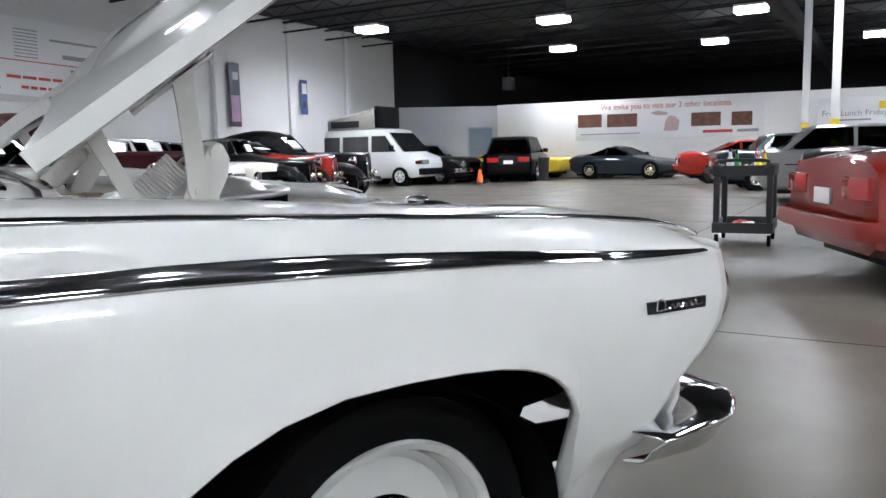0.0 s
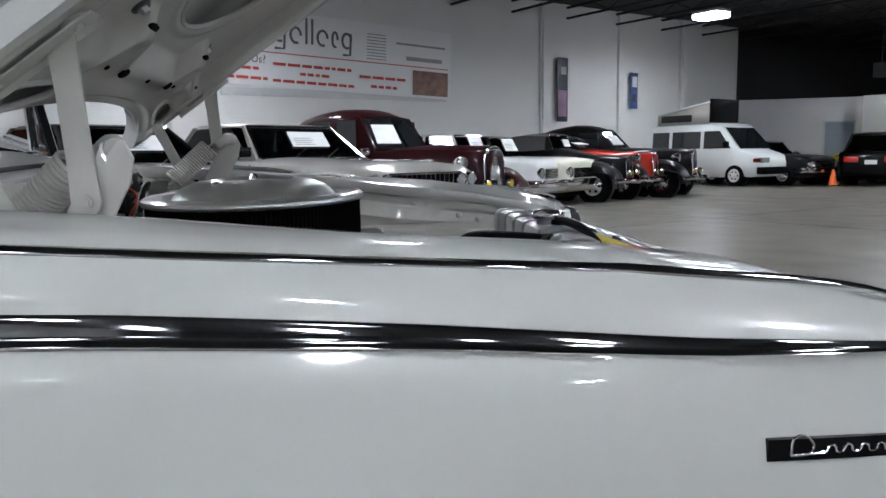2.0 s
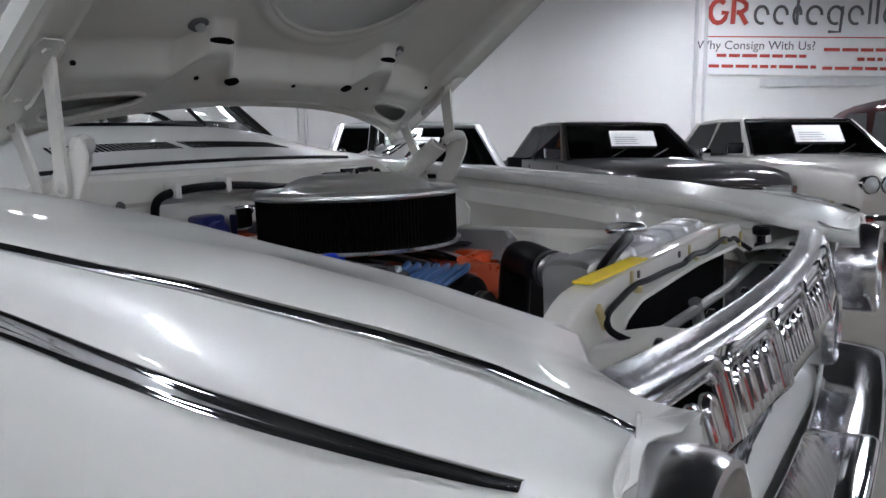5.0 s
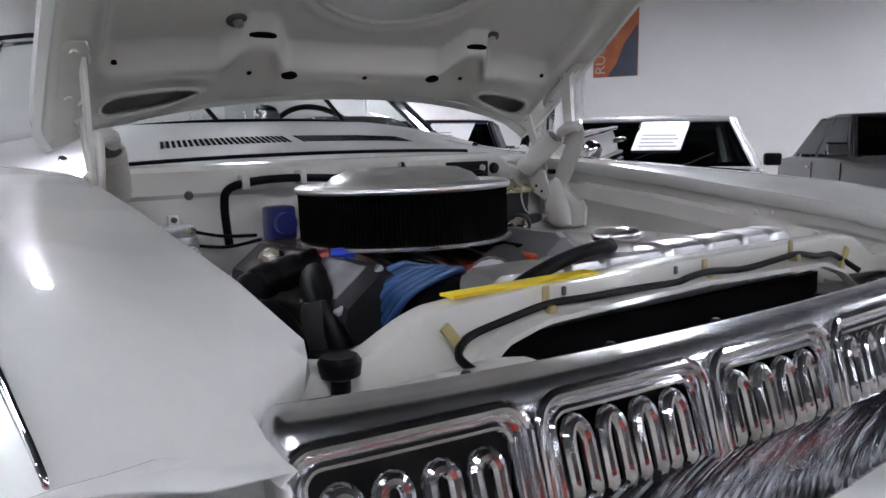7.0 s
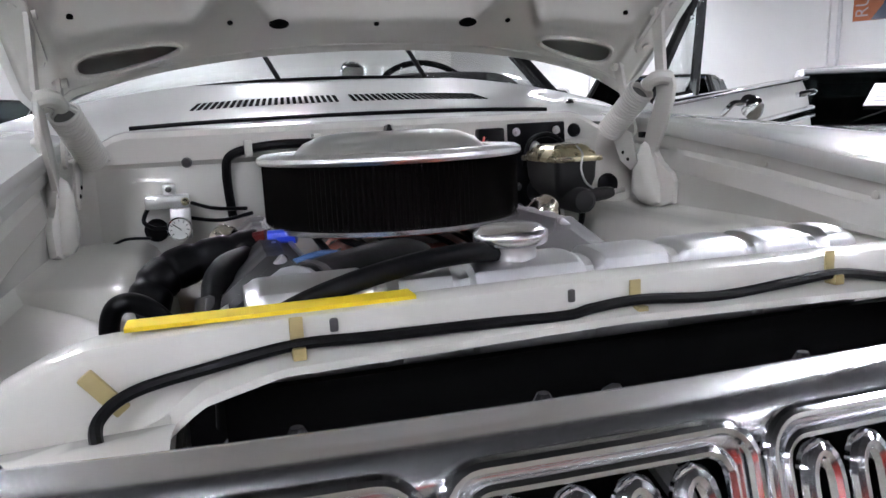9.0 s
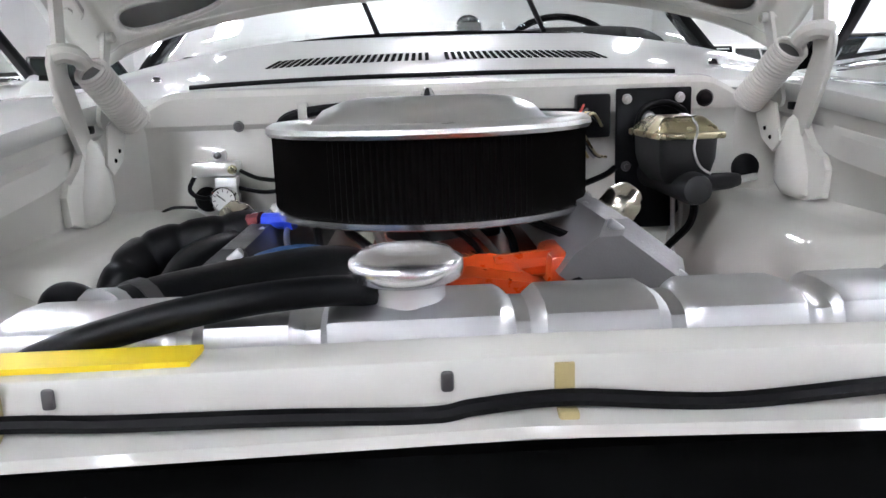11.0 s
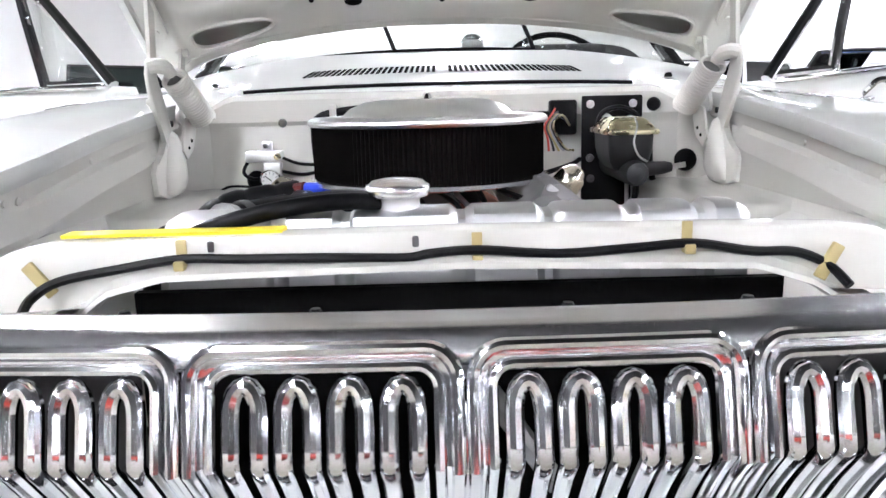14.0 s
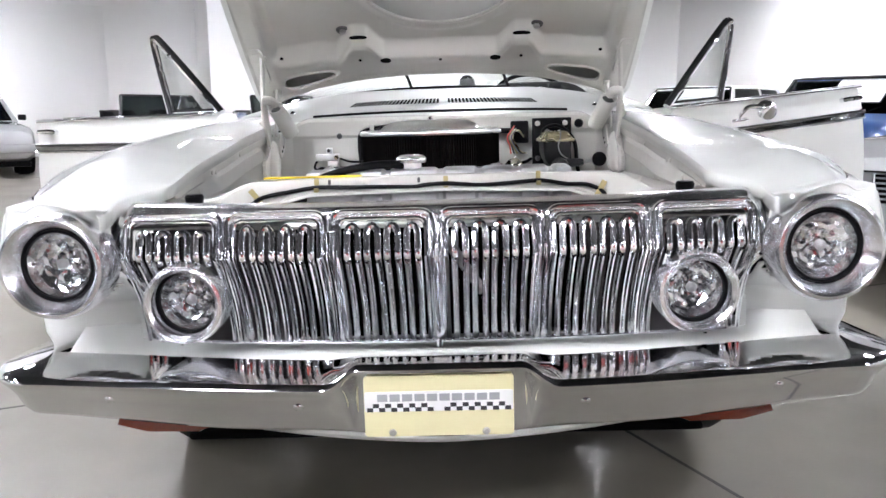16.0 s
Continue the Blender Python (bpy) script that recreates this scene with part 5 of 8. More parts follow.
for s in (-1, 1):
    # ribbed valve cover, leaning outward
    vm = Matrix.Translation((-0.036 + (0.207 if s > 0 else -0.232), 0.95, 0.812 if s > 0 else 0.795)) @ Euler((0, radians(38 * s), 0)).to_matrix().to_4x4()
    bm = bmesh.new()
    rows = []
    for k in range(57):
        y = -0.27 + 0.54 * k / 56
        rib = 0.006 if (k // 4) % 2 == 0 else 0.0
        e = 0.02 * (1 - sstep(0.25, 0.27, abs(y)))
        w = 0.07
        rows.append([vm @ Vector(p) for p in ((-w, y, -0.03), (-w, y, 0.0), (-w + 0.010, y, 0.05 - 0.02 + e), (-w + 0.03, y, 0.045 + e + rib * 0.3), (w - 0.03, y, 0.045 + e + rib * 0.3), (w - 0.010, y, 0.03 + e), (w, y, 0.0), (w, y, -0.03))])
    grid_faces(bm, rows, cap=True)
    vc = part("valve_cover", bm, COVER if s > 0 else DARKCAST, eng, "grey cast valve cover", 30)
    for y in (-0.255, -0.12, 0.02, 0.16, 0.255):
        bm = bmesh.new()
        box(bm, (-0.058, y - 0.008, 0.044), (0.058, y + 0.008, 0.056), 0.004, vm)
        part("cover_rib", bm, RIB, vc, "bright machined rib")
    bm = bmesh.new()
    bx = -0.04 if s > 0 else 0.05
    lathe(bm, [(0.018, -0.01), (0.018, 0.012), (0.032, 0.014), (0.034, 0.020), (0.032, 0.028)], vm @ Matrix.Translation((0.008 * s, bx, 0.040)) @ Matrix.Scale(0.86, 4), 28)
    part("breather_base", bm, GOLD, vc, "", 80)
    bm = bmesh.new()
    lathe(bm, [(0.031, 0.028), (0.033, 0.034), (0.032, 0.058), (0.029, 0.066), (0.024, 0.070), (0.022, 0.078), (0.014, 0.084), (0.0, 0.085)], vm @ Matrix.Translation((0.008 * s, bx, 0.040)) @ Matrix.Scale(0.86, 4), 28)
    part("breather_cap", bm, mat("polished_breather", (0.7, 0.66, 0.55), 0.2, 1.0, 0, 0.1, 20), vc, "round metal breather cap", 80)
    # ribbed black hose from the breather, passenger side only
bm = bmesh.new()
pts = smooth_path([(-0.275, 0.895, 0.856), (-0.33, 0.885, 0.850), (-0.395, 0.875, 0.840), (-0.432, 0.855, 0.822), (-0.448, 0.83, 0.785), (-0.448, 0.81, 0.74), (-0.44, 0.79, 0.66)], 16)
tube(bm, pts, [0.029 + 0.0035 * min(1.0, 1.6 * abs(math.sin(i * math.pi / 13))) for i in range(len(pts))], 16)
part("heater_duct", bm, RUBBER, eng, "ribbed black flexible duct", 60)
bm = bmesh.new()
tube(bm, smooth_path([(-0.487, 0.73, 0.64), (-0.490, 0.725, 0.76), (-0.482, 0.72, 0.812), (-0.459, 0.72, 0.824), (-0.430, 0.72, 0.808), (-0.408, 0.72, 0.775), (-0.396, 0.72, 0.735), (-0.39, 0.72, 0.62)], 8), 0.0135, 14)
part("coolant_hose", bm, RUBBER, eng, "black hose bent over in a loop")
bm = bmesh.new()
box(bm, (-0.40, 0.60, 0.56), (-0.27, 0.72, 0.745), 0.02)
part("alternator_bracket", bm, BLACK, eng, "black accessory bracket")
AL = Matrix.Translation((-0.175, 0.63, 0.785)) @ Euler((radians(-90), 0, 0)).to_matrix().to_4x4()
alt = part("alternator", _lathed([(0.0, -0.055), (0.040, -0.053), (0.060, -0.045), (0.066, -0.030), (0.066, 0.045), (0.055, 0.055), (0.0, 0.058)], AL, 28), BLACK, eng, "black alternator")
part("pulley", _lathed([(0.012, -0.075), (0.034, -0.076), (0.036, -0.070), (0.026, -0.066), (0.036, -0.061), (0.034, -0.056), (0.0, -0.056)], AL, 24), CAST, alt, "grooved steel pulley")
bm = bmesh.new()
tube(bm, [(-0.262, 0.872, 0.874), (-0.230, 0.862, 0.875)], 0.011, 10)
tube(bm, [(-0.230, 0.862, 0.875), (-0.220, 0.859, 0.875)], 0.013, 6)
part("blue_fitting", bm, BLUE, eng, "blue anodised hose fitting")
bm = bmesh.new()
tube(bm, [(-0.302, 0.888, 0.866), (-0.264, 0.873, 0.873)], 0.014, 10)
part("red_fitting", bm, mat("red_anodised", (0.09, 0.006, 0.006), 0.3, 0.6), eng, "red anodised hose fitting")
bm = bmesh.new()
tube(bm, smooth_path([(-0.30, 0.86, 0.84), (-0.335, 0.79, 0.835), (-0.345, 0.73, 0.80), (-0.335, 0.69, 0.72), (-0.32, 0.67, 0.58)], 8), 0.026, 12)
part("lower_hose", bm, RUBBER, eng, "black rubber hose")
bm = bmesh.new()
box(bm, (-0.045, -0.03, -0.06), (0.045, 0.03, 0.05), 0.012, Matrix.Translation((-0.335, 0.735, 0.765)) @ Euler((radians(-12), radians(10), radians(15))).to_matrix().to_4x4())
can = part("ignition_box", bm, mat("grey_plastic_box", (0.02, 0.02, 0.022), 0.35, 0, 0, 0.3, 30.0), eng, "grey box with a small printed label")
for dx, dz, w_, h_, m_ in ((-0.012, 0.012, 0.03, 0.018, BLUE), (-0.012, -0.012, 0.03, 0.022, WHITETXT), (-0.012, -0.006, 0.022, 0.006, REDTXT)):
    bm = bmesh.new()
    box(bm, (dx - w_ / 2, -0.0325, dz - h_ / 2), (dx + w_ / 2, -0.0305 if m_ is not REDTXT else -0.0315, dz + h_ / 2), 0, Matrix.Translation((-0.335, 0.735, 0.765)) @ Euler((radians(-12), radians(10), radians(15))).to_matrix().to_4x4())
    part("label_print", bm, m_, can)
# blue plug leads heaped at the front of the engine
rnd = random.Random(4)
for k in range(7):
    bm = bmesh.new()
    y0 = 0.60 + 0.018 * k
    w0 = 0.004 * rnd.random()
    tube(bm, smooth_path([(-0.09, y0 + 0.10, 0.80), (-0.13 - 0.006 * k, y0 + 0.03, 0.852 + w0), (-0.19 - 0.006 * k, y0 - 0.005, 0.858 + w0), (-0.245 - 0.004 * k, y0 + 0.02, 0.828 + w0), (-0.262, y0 + 0.07, 0.77)], 6), 0.0072, 8)
    part("plug_lead", bm, BLUEHOSE, eng, "blue plug lead")
bm = bmesh.new()
lathe(bm, [(0.0, 0.05), (0.035, 0.048), (0.04, 0.03), (0.04, -0.03)], Matrix.Translation((-0.10, 0.66, 0.785)), 20)
part("distributor_cap", bm, mat("rust_red_cap", (0.35, 0.04, 0.02), 0.4), eng)
bm = bmesh.new()
lathe(bm, [(0.0, 0.0), (0.03, -0.001), (0.12, -0.004), (0.19, -0.012), (0.19, -0.03), (0.0, -0.03)], Matrix.Translation((0, 0.555, 0.62)) @ Euler((radians(90), 0, 0)).to_matrix().to_4x4(), 24)
part("fan", bm, BLACK, eng)
bm = bmesh.new()
tube(bm, [(-0.02, 0.97, 0.83), (-0.02, 0.97, 0.885)], 0.085, 24)
part("carburettor", bm, CAST, eng)

rnd = random.Random(9)
for k in range(9):
    bm = bmesh.new()
    x0, y0 = -0.20 + 0.04 * k, 0.70 + 0.10 * rnd.random()
    tube(bm, smooth_path([(x0, y0 + 0.30, 0.85), (x0 - 0.03, y0 + 0.14, 0.862 + 0.01 * rnd.random()), (x0 - 0.02 + 0.05 * rnd.random(), y0 + 0.02, 0.845), (x0 + 0.08 * rnd.random() - 0.05, y0 - 0.05, 0.80)], 6), 0.004 + 0.003 * rnd.random(), 8)
    part("engine_lead", bm, RUBBER if k % 3 else STEEL, eng)

# air cleaner: pleated black filter between polished lids
AC = Matrix.Translation((-0.036, 0.968, 0.0))
ac = group("air_cleaner", car, "large round air cleaner with a brushed lid")
bm = bmesh.new()
rows = []
for z in (0.884, 0.886, 0.935, 0.984, 0.986):
    rows.append([AC @ Vector(((0.220 + (0.0022 if k % 2 else -0.0022) - (0.004 if z in (0.884, 0.986) else 0)) * math.cos(2 * math.pi * k / 320), (0.220 + (0.0022 if k % 2 else -0.0022)) * math.sin(2 * math.pi * k / 320), z)) for k in range(320)])
grid_faces(bm, rows, closed=True)
part("filter_element", bm, FILTER, ac, "black pleated filter element", 20)
part("lid", _lathed([(0.217, 0.982), (0.227, 0.983), (0.230, 0.988), (0.229, 0.994), (0.221, 0.999), (0.198, 1.000), (0.186, 0.998), (0.180, 0.990), (0.172, 0.990), (0.166, 0.998), (0.150, 1.014), (0.120, 1.026), (0.085, 1.030), (0.078, 1.024), (0.040, 1.023), (0.0, 1.023)], AC, 72), ALU, ac, "brushed aluminium lid with a raised dome")
part("base_plate", _lathed([(0.0, 0.876), (0.20, 0.876), (0.223, 0.874), (0.231, 0.877), (0.231, 0.884), (0.223, 0.887), (0.20, 0.887)], AC, 72), DULLCHROME, ac, "polished base ring")
part("wing_nut", _lathed([(0.008, 1.022), (0.010, 1.030), (0.006, 1.040), (0.0, 1.041)], AC, 14), CHROME, ac)

# firewall fittings
mc = group("master_cylinder", car, "cast brake master cylinder with a gold lid")
bm = bmesh.new()
box(bm, (0.330, 1.322, 0.758), (0.476, 1.332, 1.028), 0.004)
part("mount_plate", bm, BLACK, mc, "black mounting plate")
for x, z in ((0.350, 1.008), (0.452, 1.008), (0.350, 0.88), (0.352, 0.83)):
    bm = bmesh.new()
    lathe(bm, [(0.0, 0.010), (0.0045, 0.010), (0.005, 0.004), (0.009, 0.0035), (0.010, 0.0)], Matrix.Translation((x, 1.321, z)) @ Euler((radians(90), 0, 0)).to_matrix().to_4x4(), 12)
    part("plate_bolt", bm, STEEL if z > 0.95 else CAST, mc)
bm = bmesh.new()
rows = []
for z, k in ((0.945, 1.0), (0.91, 0.97), (0.885, 0.86), (0.868, 0.62)):
    rows.append([Vector((0.396, 1.185, z)) + Vector((x * k, y * k, 0)) for x, y in rounded(0.098, 0.165, 0.014)])
grid_faces(bm, rows, closed=True, cap=True)
tube(bm, [(0.402, 1.33, 0.868), (0.404, 1.10, 0.862), (0.405, 1.085, 0.862), (0.405, 1.078, 0.862)], [0.030, 0.028, 0.024, 0.014], 18)
tube(bm, [(0.41, 1.12, 0.868), (0.47, 1.115, 0.872), (0.485, 1.115, 0.873)], [0.017, 0.014, 0.010], 12)
part("cylinder_body", bm, mat("dark_cast_iron", (0.035, 0.035, 0.036), 0.5, 0.6, 0, 0.2, 40, 0.2, 300), mc)
bm = bmesh.new()
box(bm, (0.340, 1.095, 0.944), (0.453, 1.275, 0.956), 0.004)
grid_faces(bm, [[Vector((0.396, 1.185, z)) + Vector((x * k, y * k, 0)) for x, y in rounded(0.104, 0.160, 0.012)] for z, k in ((0.955, 1.0), (0.962, 0.96), (0.976, 0.72), (0.980, 0.60))], closed=True, cap=True)
part("lid", bm, GOLD, mc, "gold zinc-plated lid")
bm = bmesh.new()
tube(bm, smooth_path([(0.425, 1.088, 0.888), (0.405, 1.083, 0.902), (0.395, 1.084, 0.93), (0.405, 1.10, 0.965), (0.41, 1.18, 0.982), (0.40, 1.28, 0.96)], 6), 0.0022, 8)
part("bail_wire", bm, STEEL, mc)
bm = bmesh.new()
tube(bm, [(0.484, 1.115, 0.873), (0.515, 1.118, 0.877)], 0.006, 10)
part("bleed_valve", bm, STEEL, mc)
for pts, r in (([(0.405, 1.10, 0.85), (0.405, 1.12, 0.80), (0.375, 1.18, 0.73), (0.34, 1.22, 0.60)], 0.007), ([(0.462, 1.318, 0.975), (0.487, 1.31, 0.93), (0.497, 1.31, 0.84), (0.515, 1.26, 0.76), (0.565, 1.2, 0.69), (0.585, 1.18, 0.60)], 0.0075), ([(0.36, 1.30, 0.93), (0.37, 1.29, 0.985), (0.41, 1.285, 1.0), (0.45, 1.30, 0.985), (0.465, 1.315, 0.97)], 0.0065), ([(0.322, 1.30, 0.88), (0.30, 1.28, 0.87), (0.24, 1.22, 0.86), (0.18, 1.16, 0.85)], 0.006)):
    bm = bmesh.new()
    tube(bm, smooth_path(pts, 6), r, 8)
    part("brake_cable", bm, RUBBER, mc)
for x0, x1 in ((0.432, 0.430), (0.446, 0.448)):
    bm = bmesh.new()
    tube(bm, [(x0, 1.29, 0.86), (x1, 1.26, 0.55)], 0.005, 8)
    part("brake_pipe", bm, STEEL, mc)
bm = bmesh.new()
lathe(bm, [(0.0, 0.02), (0.010, 0.019), (0.014, 0.010), (0.014, 0.0)], Matrix.Translation((0.382, 1.30, 0.972)) @ Euler((radians(90), 0, 0)).to_matrix().to_4x4(), 16)
part("push_rod_plug", bm, STEEL, mc)
bm = bmesh.new()
tube(bm, [(0.52, 1.262, 0.775), (0.545, 1.25, 0.80)], [0.010, 0.004], 8)
part("cable_clip", bm, TAPE, mc, "yellowed cable clip")
fire = group("firewall_fittings", car)
bm = bmesh.new()
box(bm, (0.250, 1.305, 0.938), (0.316, 1.333, 1.020), 0.006)
part("fuse_block", bm, BLACK, fire, "black wiring junction block")
for k, m_ in enumerate((REDTXT, BLKTXT, TAPE, GREYTXT, BLKTXT, GOLD)):
    bm = bmesh.new()
    tube(bm, smooth_path([(0.262 + 0.007 * k, 1.30, 1.0 - 0.008 * k), (0.25 + 0.005 * k, 1.28, 0.985), (0.235 + 0.004 * k, 1.28, 0.96), (0.245 + 0.008 * k, 1.30, 0.93 - 0.004 * k), (0.25 + 0.012 * k, 1.315, 0.90)], 5), 0.0028, 6)
    part("wire", bm, m_, fire)
for x, z, r in ((0.505, 1.005, 0.016), (0.575, 0.872, 0.026), (-0.46, 0.845, 0.024), (0.465, 0.70, 0.02)):
    bm = bmesh.new()
    lathe(bm, [(0.0, 0.012), (r * 0.7, 0.011), (r, 0.005), (r * 1.05, 0.0)], Matrix.Translation((x, 1.335 if x < 0.55 else 1.30, z)) @ Euler((radians(90), 0, 0)).to_matrix().to_4x4(), 20)
    part("grommet", bm, RUBBER, fire)
bm = bmesh.new()
lathe(bm, [(0.0, 0.008), (0.008, 0.007), (0.011, 0.0)], Matrix.Translation((-0.387, 1.322, 0.982)) @ Euler((radians(90), 0, 0)).to_matrix().to_4x4(), 14)
part("blanking_plug", bm, CAST, fire)
# pressure gauge on its bracket
bm = bmesh.new()
box(bm, (-0.475, 1.29, 0.892), (-0.39, 1.335, 0.918), 0.004)
box(bm, (-0.440, 1.315, 0.915), (-0.415, 1.33, 0.94), 0.004)
box(bm, (-0.428, 1.27, 0.83), (-0.388, 1.30, 0.892), 0.003)
part("gauge_bracket", bm, ALU, fire, "small bright regulator bracket")
for x, z, r, m_ in ((-0.428, 0.930, 0.007, CAST), (-0.397, 0.905, 0.009, GOLD)):
    bm = bmesh.new()
    lathe(bm, [(0.0, 0.014), (r * 0.8, 0.012), (r, 0.004), (r, 0.0)], Matrix.Translation((x, 1.312 if m_ is CAST else 1.286, z)) @ Euler((radians(90), 0, 0)).to_matrix().to_4x4(), 8)
    part("bracket_fitting", bm, m_, fire)
GM = Matrix.Translation((-0.412, 1.262, 0.853)) @ Euler((radians(90), 0, 0)).to_matrix().to_4x4()
gauge = part("pressure_gauge", _lathed([(0.0, -0.02), (0.024, -0.02), (0.025, 0.002), (0.0235, 0.006), (0.021, 0.004)], GM, 28), CHROME, fire, "round pressure gauge with a white dial")
part("dial", _lathed([(0.021, 0.003), (0.0, 0.0031)], GM, 28), WHITETXT, gauge)
bm = bmesh.new()
tube(bm, [GM @ Vector((0.004, -0.003, 0.0045)), GM @ Vector((-0.012, 0.010, 0.0045))], 0.0011, 5)
for k in range(9):
    a = radians(-40 + 32.5 * k)
    tube(bm, [GM @ Vector((0.014 * math.cos(a), 0.014 * math.sin(a), 0.0038)), GM @ Vector((0.019 * math.cos(a), 0.019 * math.sin(a), 0.0038))], 0.0007, 4)
part("needle", bm, BLKTXT, gauge)
bm = bmesh.new()
tube(bm, smooth_path([(-0.47, 1.30, 0.895), (-0.48, 1.29, 0.87), (-0.46, 1.28, 0.855), (-0.43, 1.275, 0.855)], 6), 0.0045, 8)
part("gauge_line", bm, RUBBER, fire)
bm = bmesh.new()
tube(bm, smooth_path([(-0.385, 1.30, 0.90), (-0.34, 1.25, 0.89), (-0.28, 1.2, 0.89)], 6), 0.004, 8)
part("gauge_line", bm, RUBBER, fire)
bm = bmesh.new()
tube(bm, smooth_path([(-0.39, 1.29, 0.87), (-0.33, 1.25, 0.865), (-0.27, 1.2, 0.88)], 6), 0.004, 8)
part("gauge_line", bm, RUBBER, fire)
bm = bmesh.new()
tube(bm, smooth_path([(-0.56, 1.32, 0.815), (-0.52, 1.30, 0.835), (-0.47, 1.29, 0.835)], 6), 0.003, 8)
part("gauge_line", bm, RUBBER, fire)
# taped loom across the firewall, with a white clip
bm = bmesh.new()
tube(bm, smooth_path([(-0.305, 1.315, 0.86), (-0.31, 1.315, 0.95), (-0.30, 1.31, 0.99), (-0.25, 1.305, 1.005), (-0.17, 1.30, 1.01), (-0.05, 1.30, 1.005), (0.1, 1.31, 0.99), (0.25, 1.315, 0.985)], 6), 0.010, 10)
part("firewall_loom", bm, RUBBER, fire, "black taped loom across the firewall")
for x, z in ((-0.262, 1.004), (-0.118, 1.010)):
    bm = bmesh.new()
    box(bm, (x - 0.008, 1.288, z - 0.016), (x + 0.008, 1.33, z + 0.018), 0.003)
    part("loom_clip", bm, BAY, fire)
bm = bmesh.new()
box(bm, (-0.218, 1.27, 0.865), (-0.15, 1.33, 0.945), 0.010)
tube(bm, [(-0.185, 1.27, 0.905), (-0.185, 1.25, 0.905)], 0.026, 18)
part("ignition_coil", bm, mat("deep_blue_coil", (0.02, 0.025, 0.13), 0.3, 0, 0.4), fire, "dark blue ignition coil")
bm = bmesh.new()
box(bm, (-0.12, 1.27, 0.88), (-0.05, 1.33, 0.96), 0.008)
part("ignition_bracket", bm, CHROME, fire)

# ---- bonnet hinges, springs and links ----
def side_plane(s, x):
    """Maps an outline in y, z and a depth toward the middle of the car."""
    return Matrix(((0, 0, -s, s * x), (1, 0, 0, 0), (0, 1, 0, 0), (0, 0, 0, 1)))


def flat_bar(bm, a, b, hw, th, s, ends=0.012):
    """A flat bar with rounded ends between two pivots, standing in the y, z plane."""
    a, b = Vector(a), Vector(b)
    d = (b - a).normalized()
    w = d.cross(Vector((1, 0, 0))).normalized()
    t = Vector((th / 2, 0, 0))
    rows = []
    for p, q in ((a - d * ends, 0.45), (a - d * ends * 0.6, 0.8), (a, 1.0), (a.lerp(b, 0.3), 0.86), (a.lerp(b, 0.7), 0.86), (b, 1.0), (b + d * ends * 0.6, 0.8), (b + d * ends, 0.45)):
        rows.append([p + w * hw * q + t, p - w * hw * q + t, p - w * hw * q - t, p + w * hw * q - t])
    grid_faces(bm, rows, closed=True, cap=True)


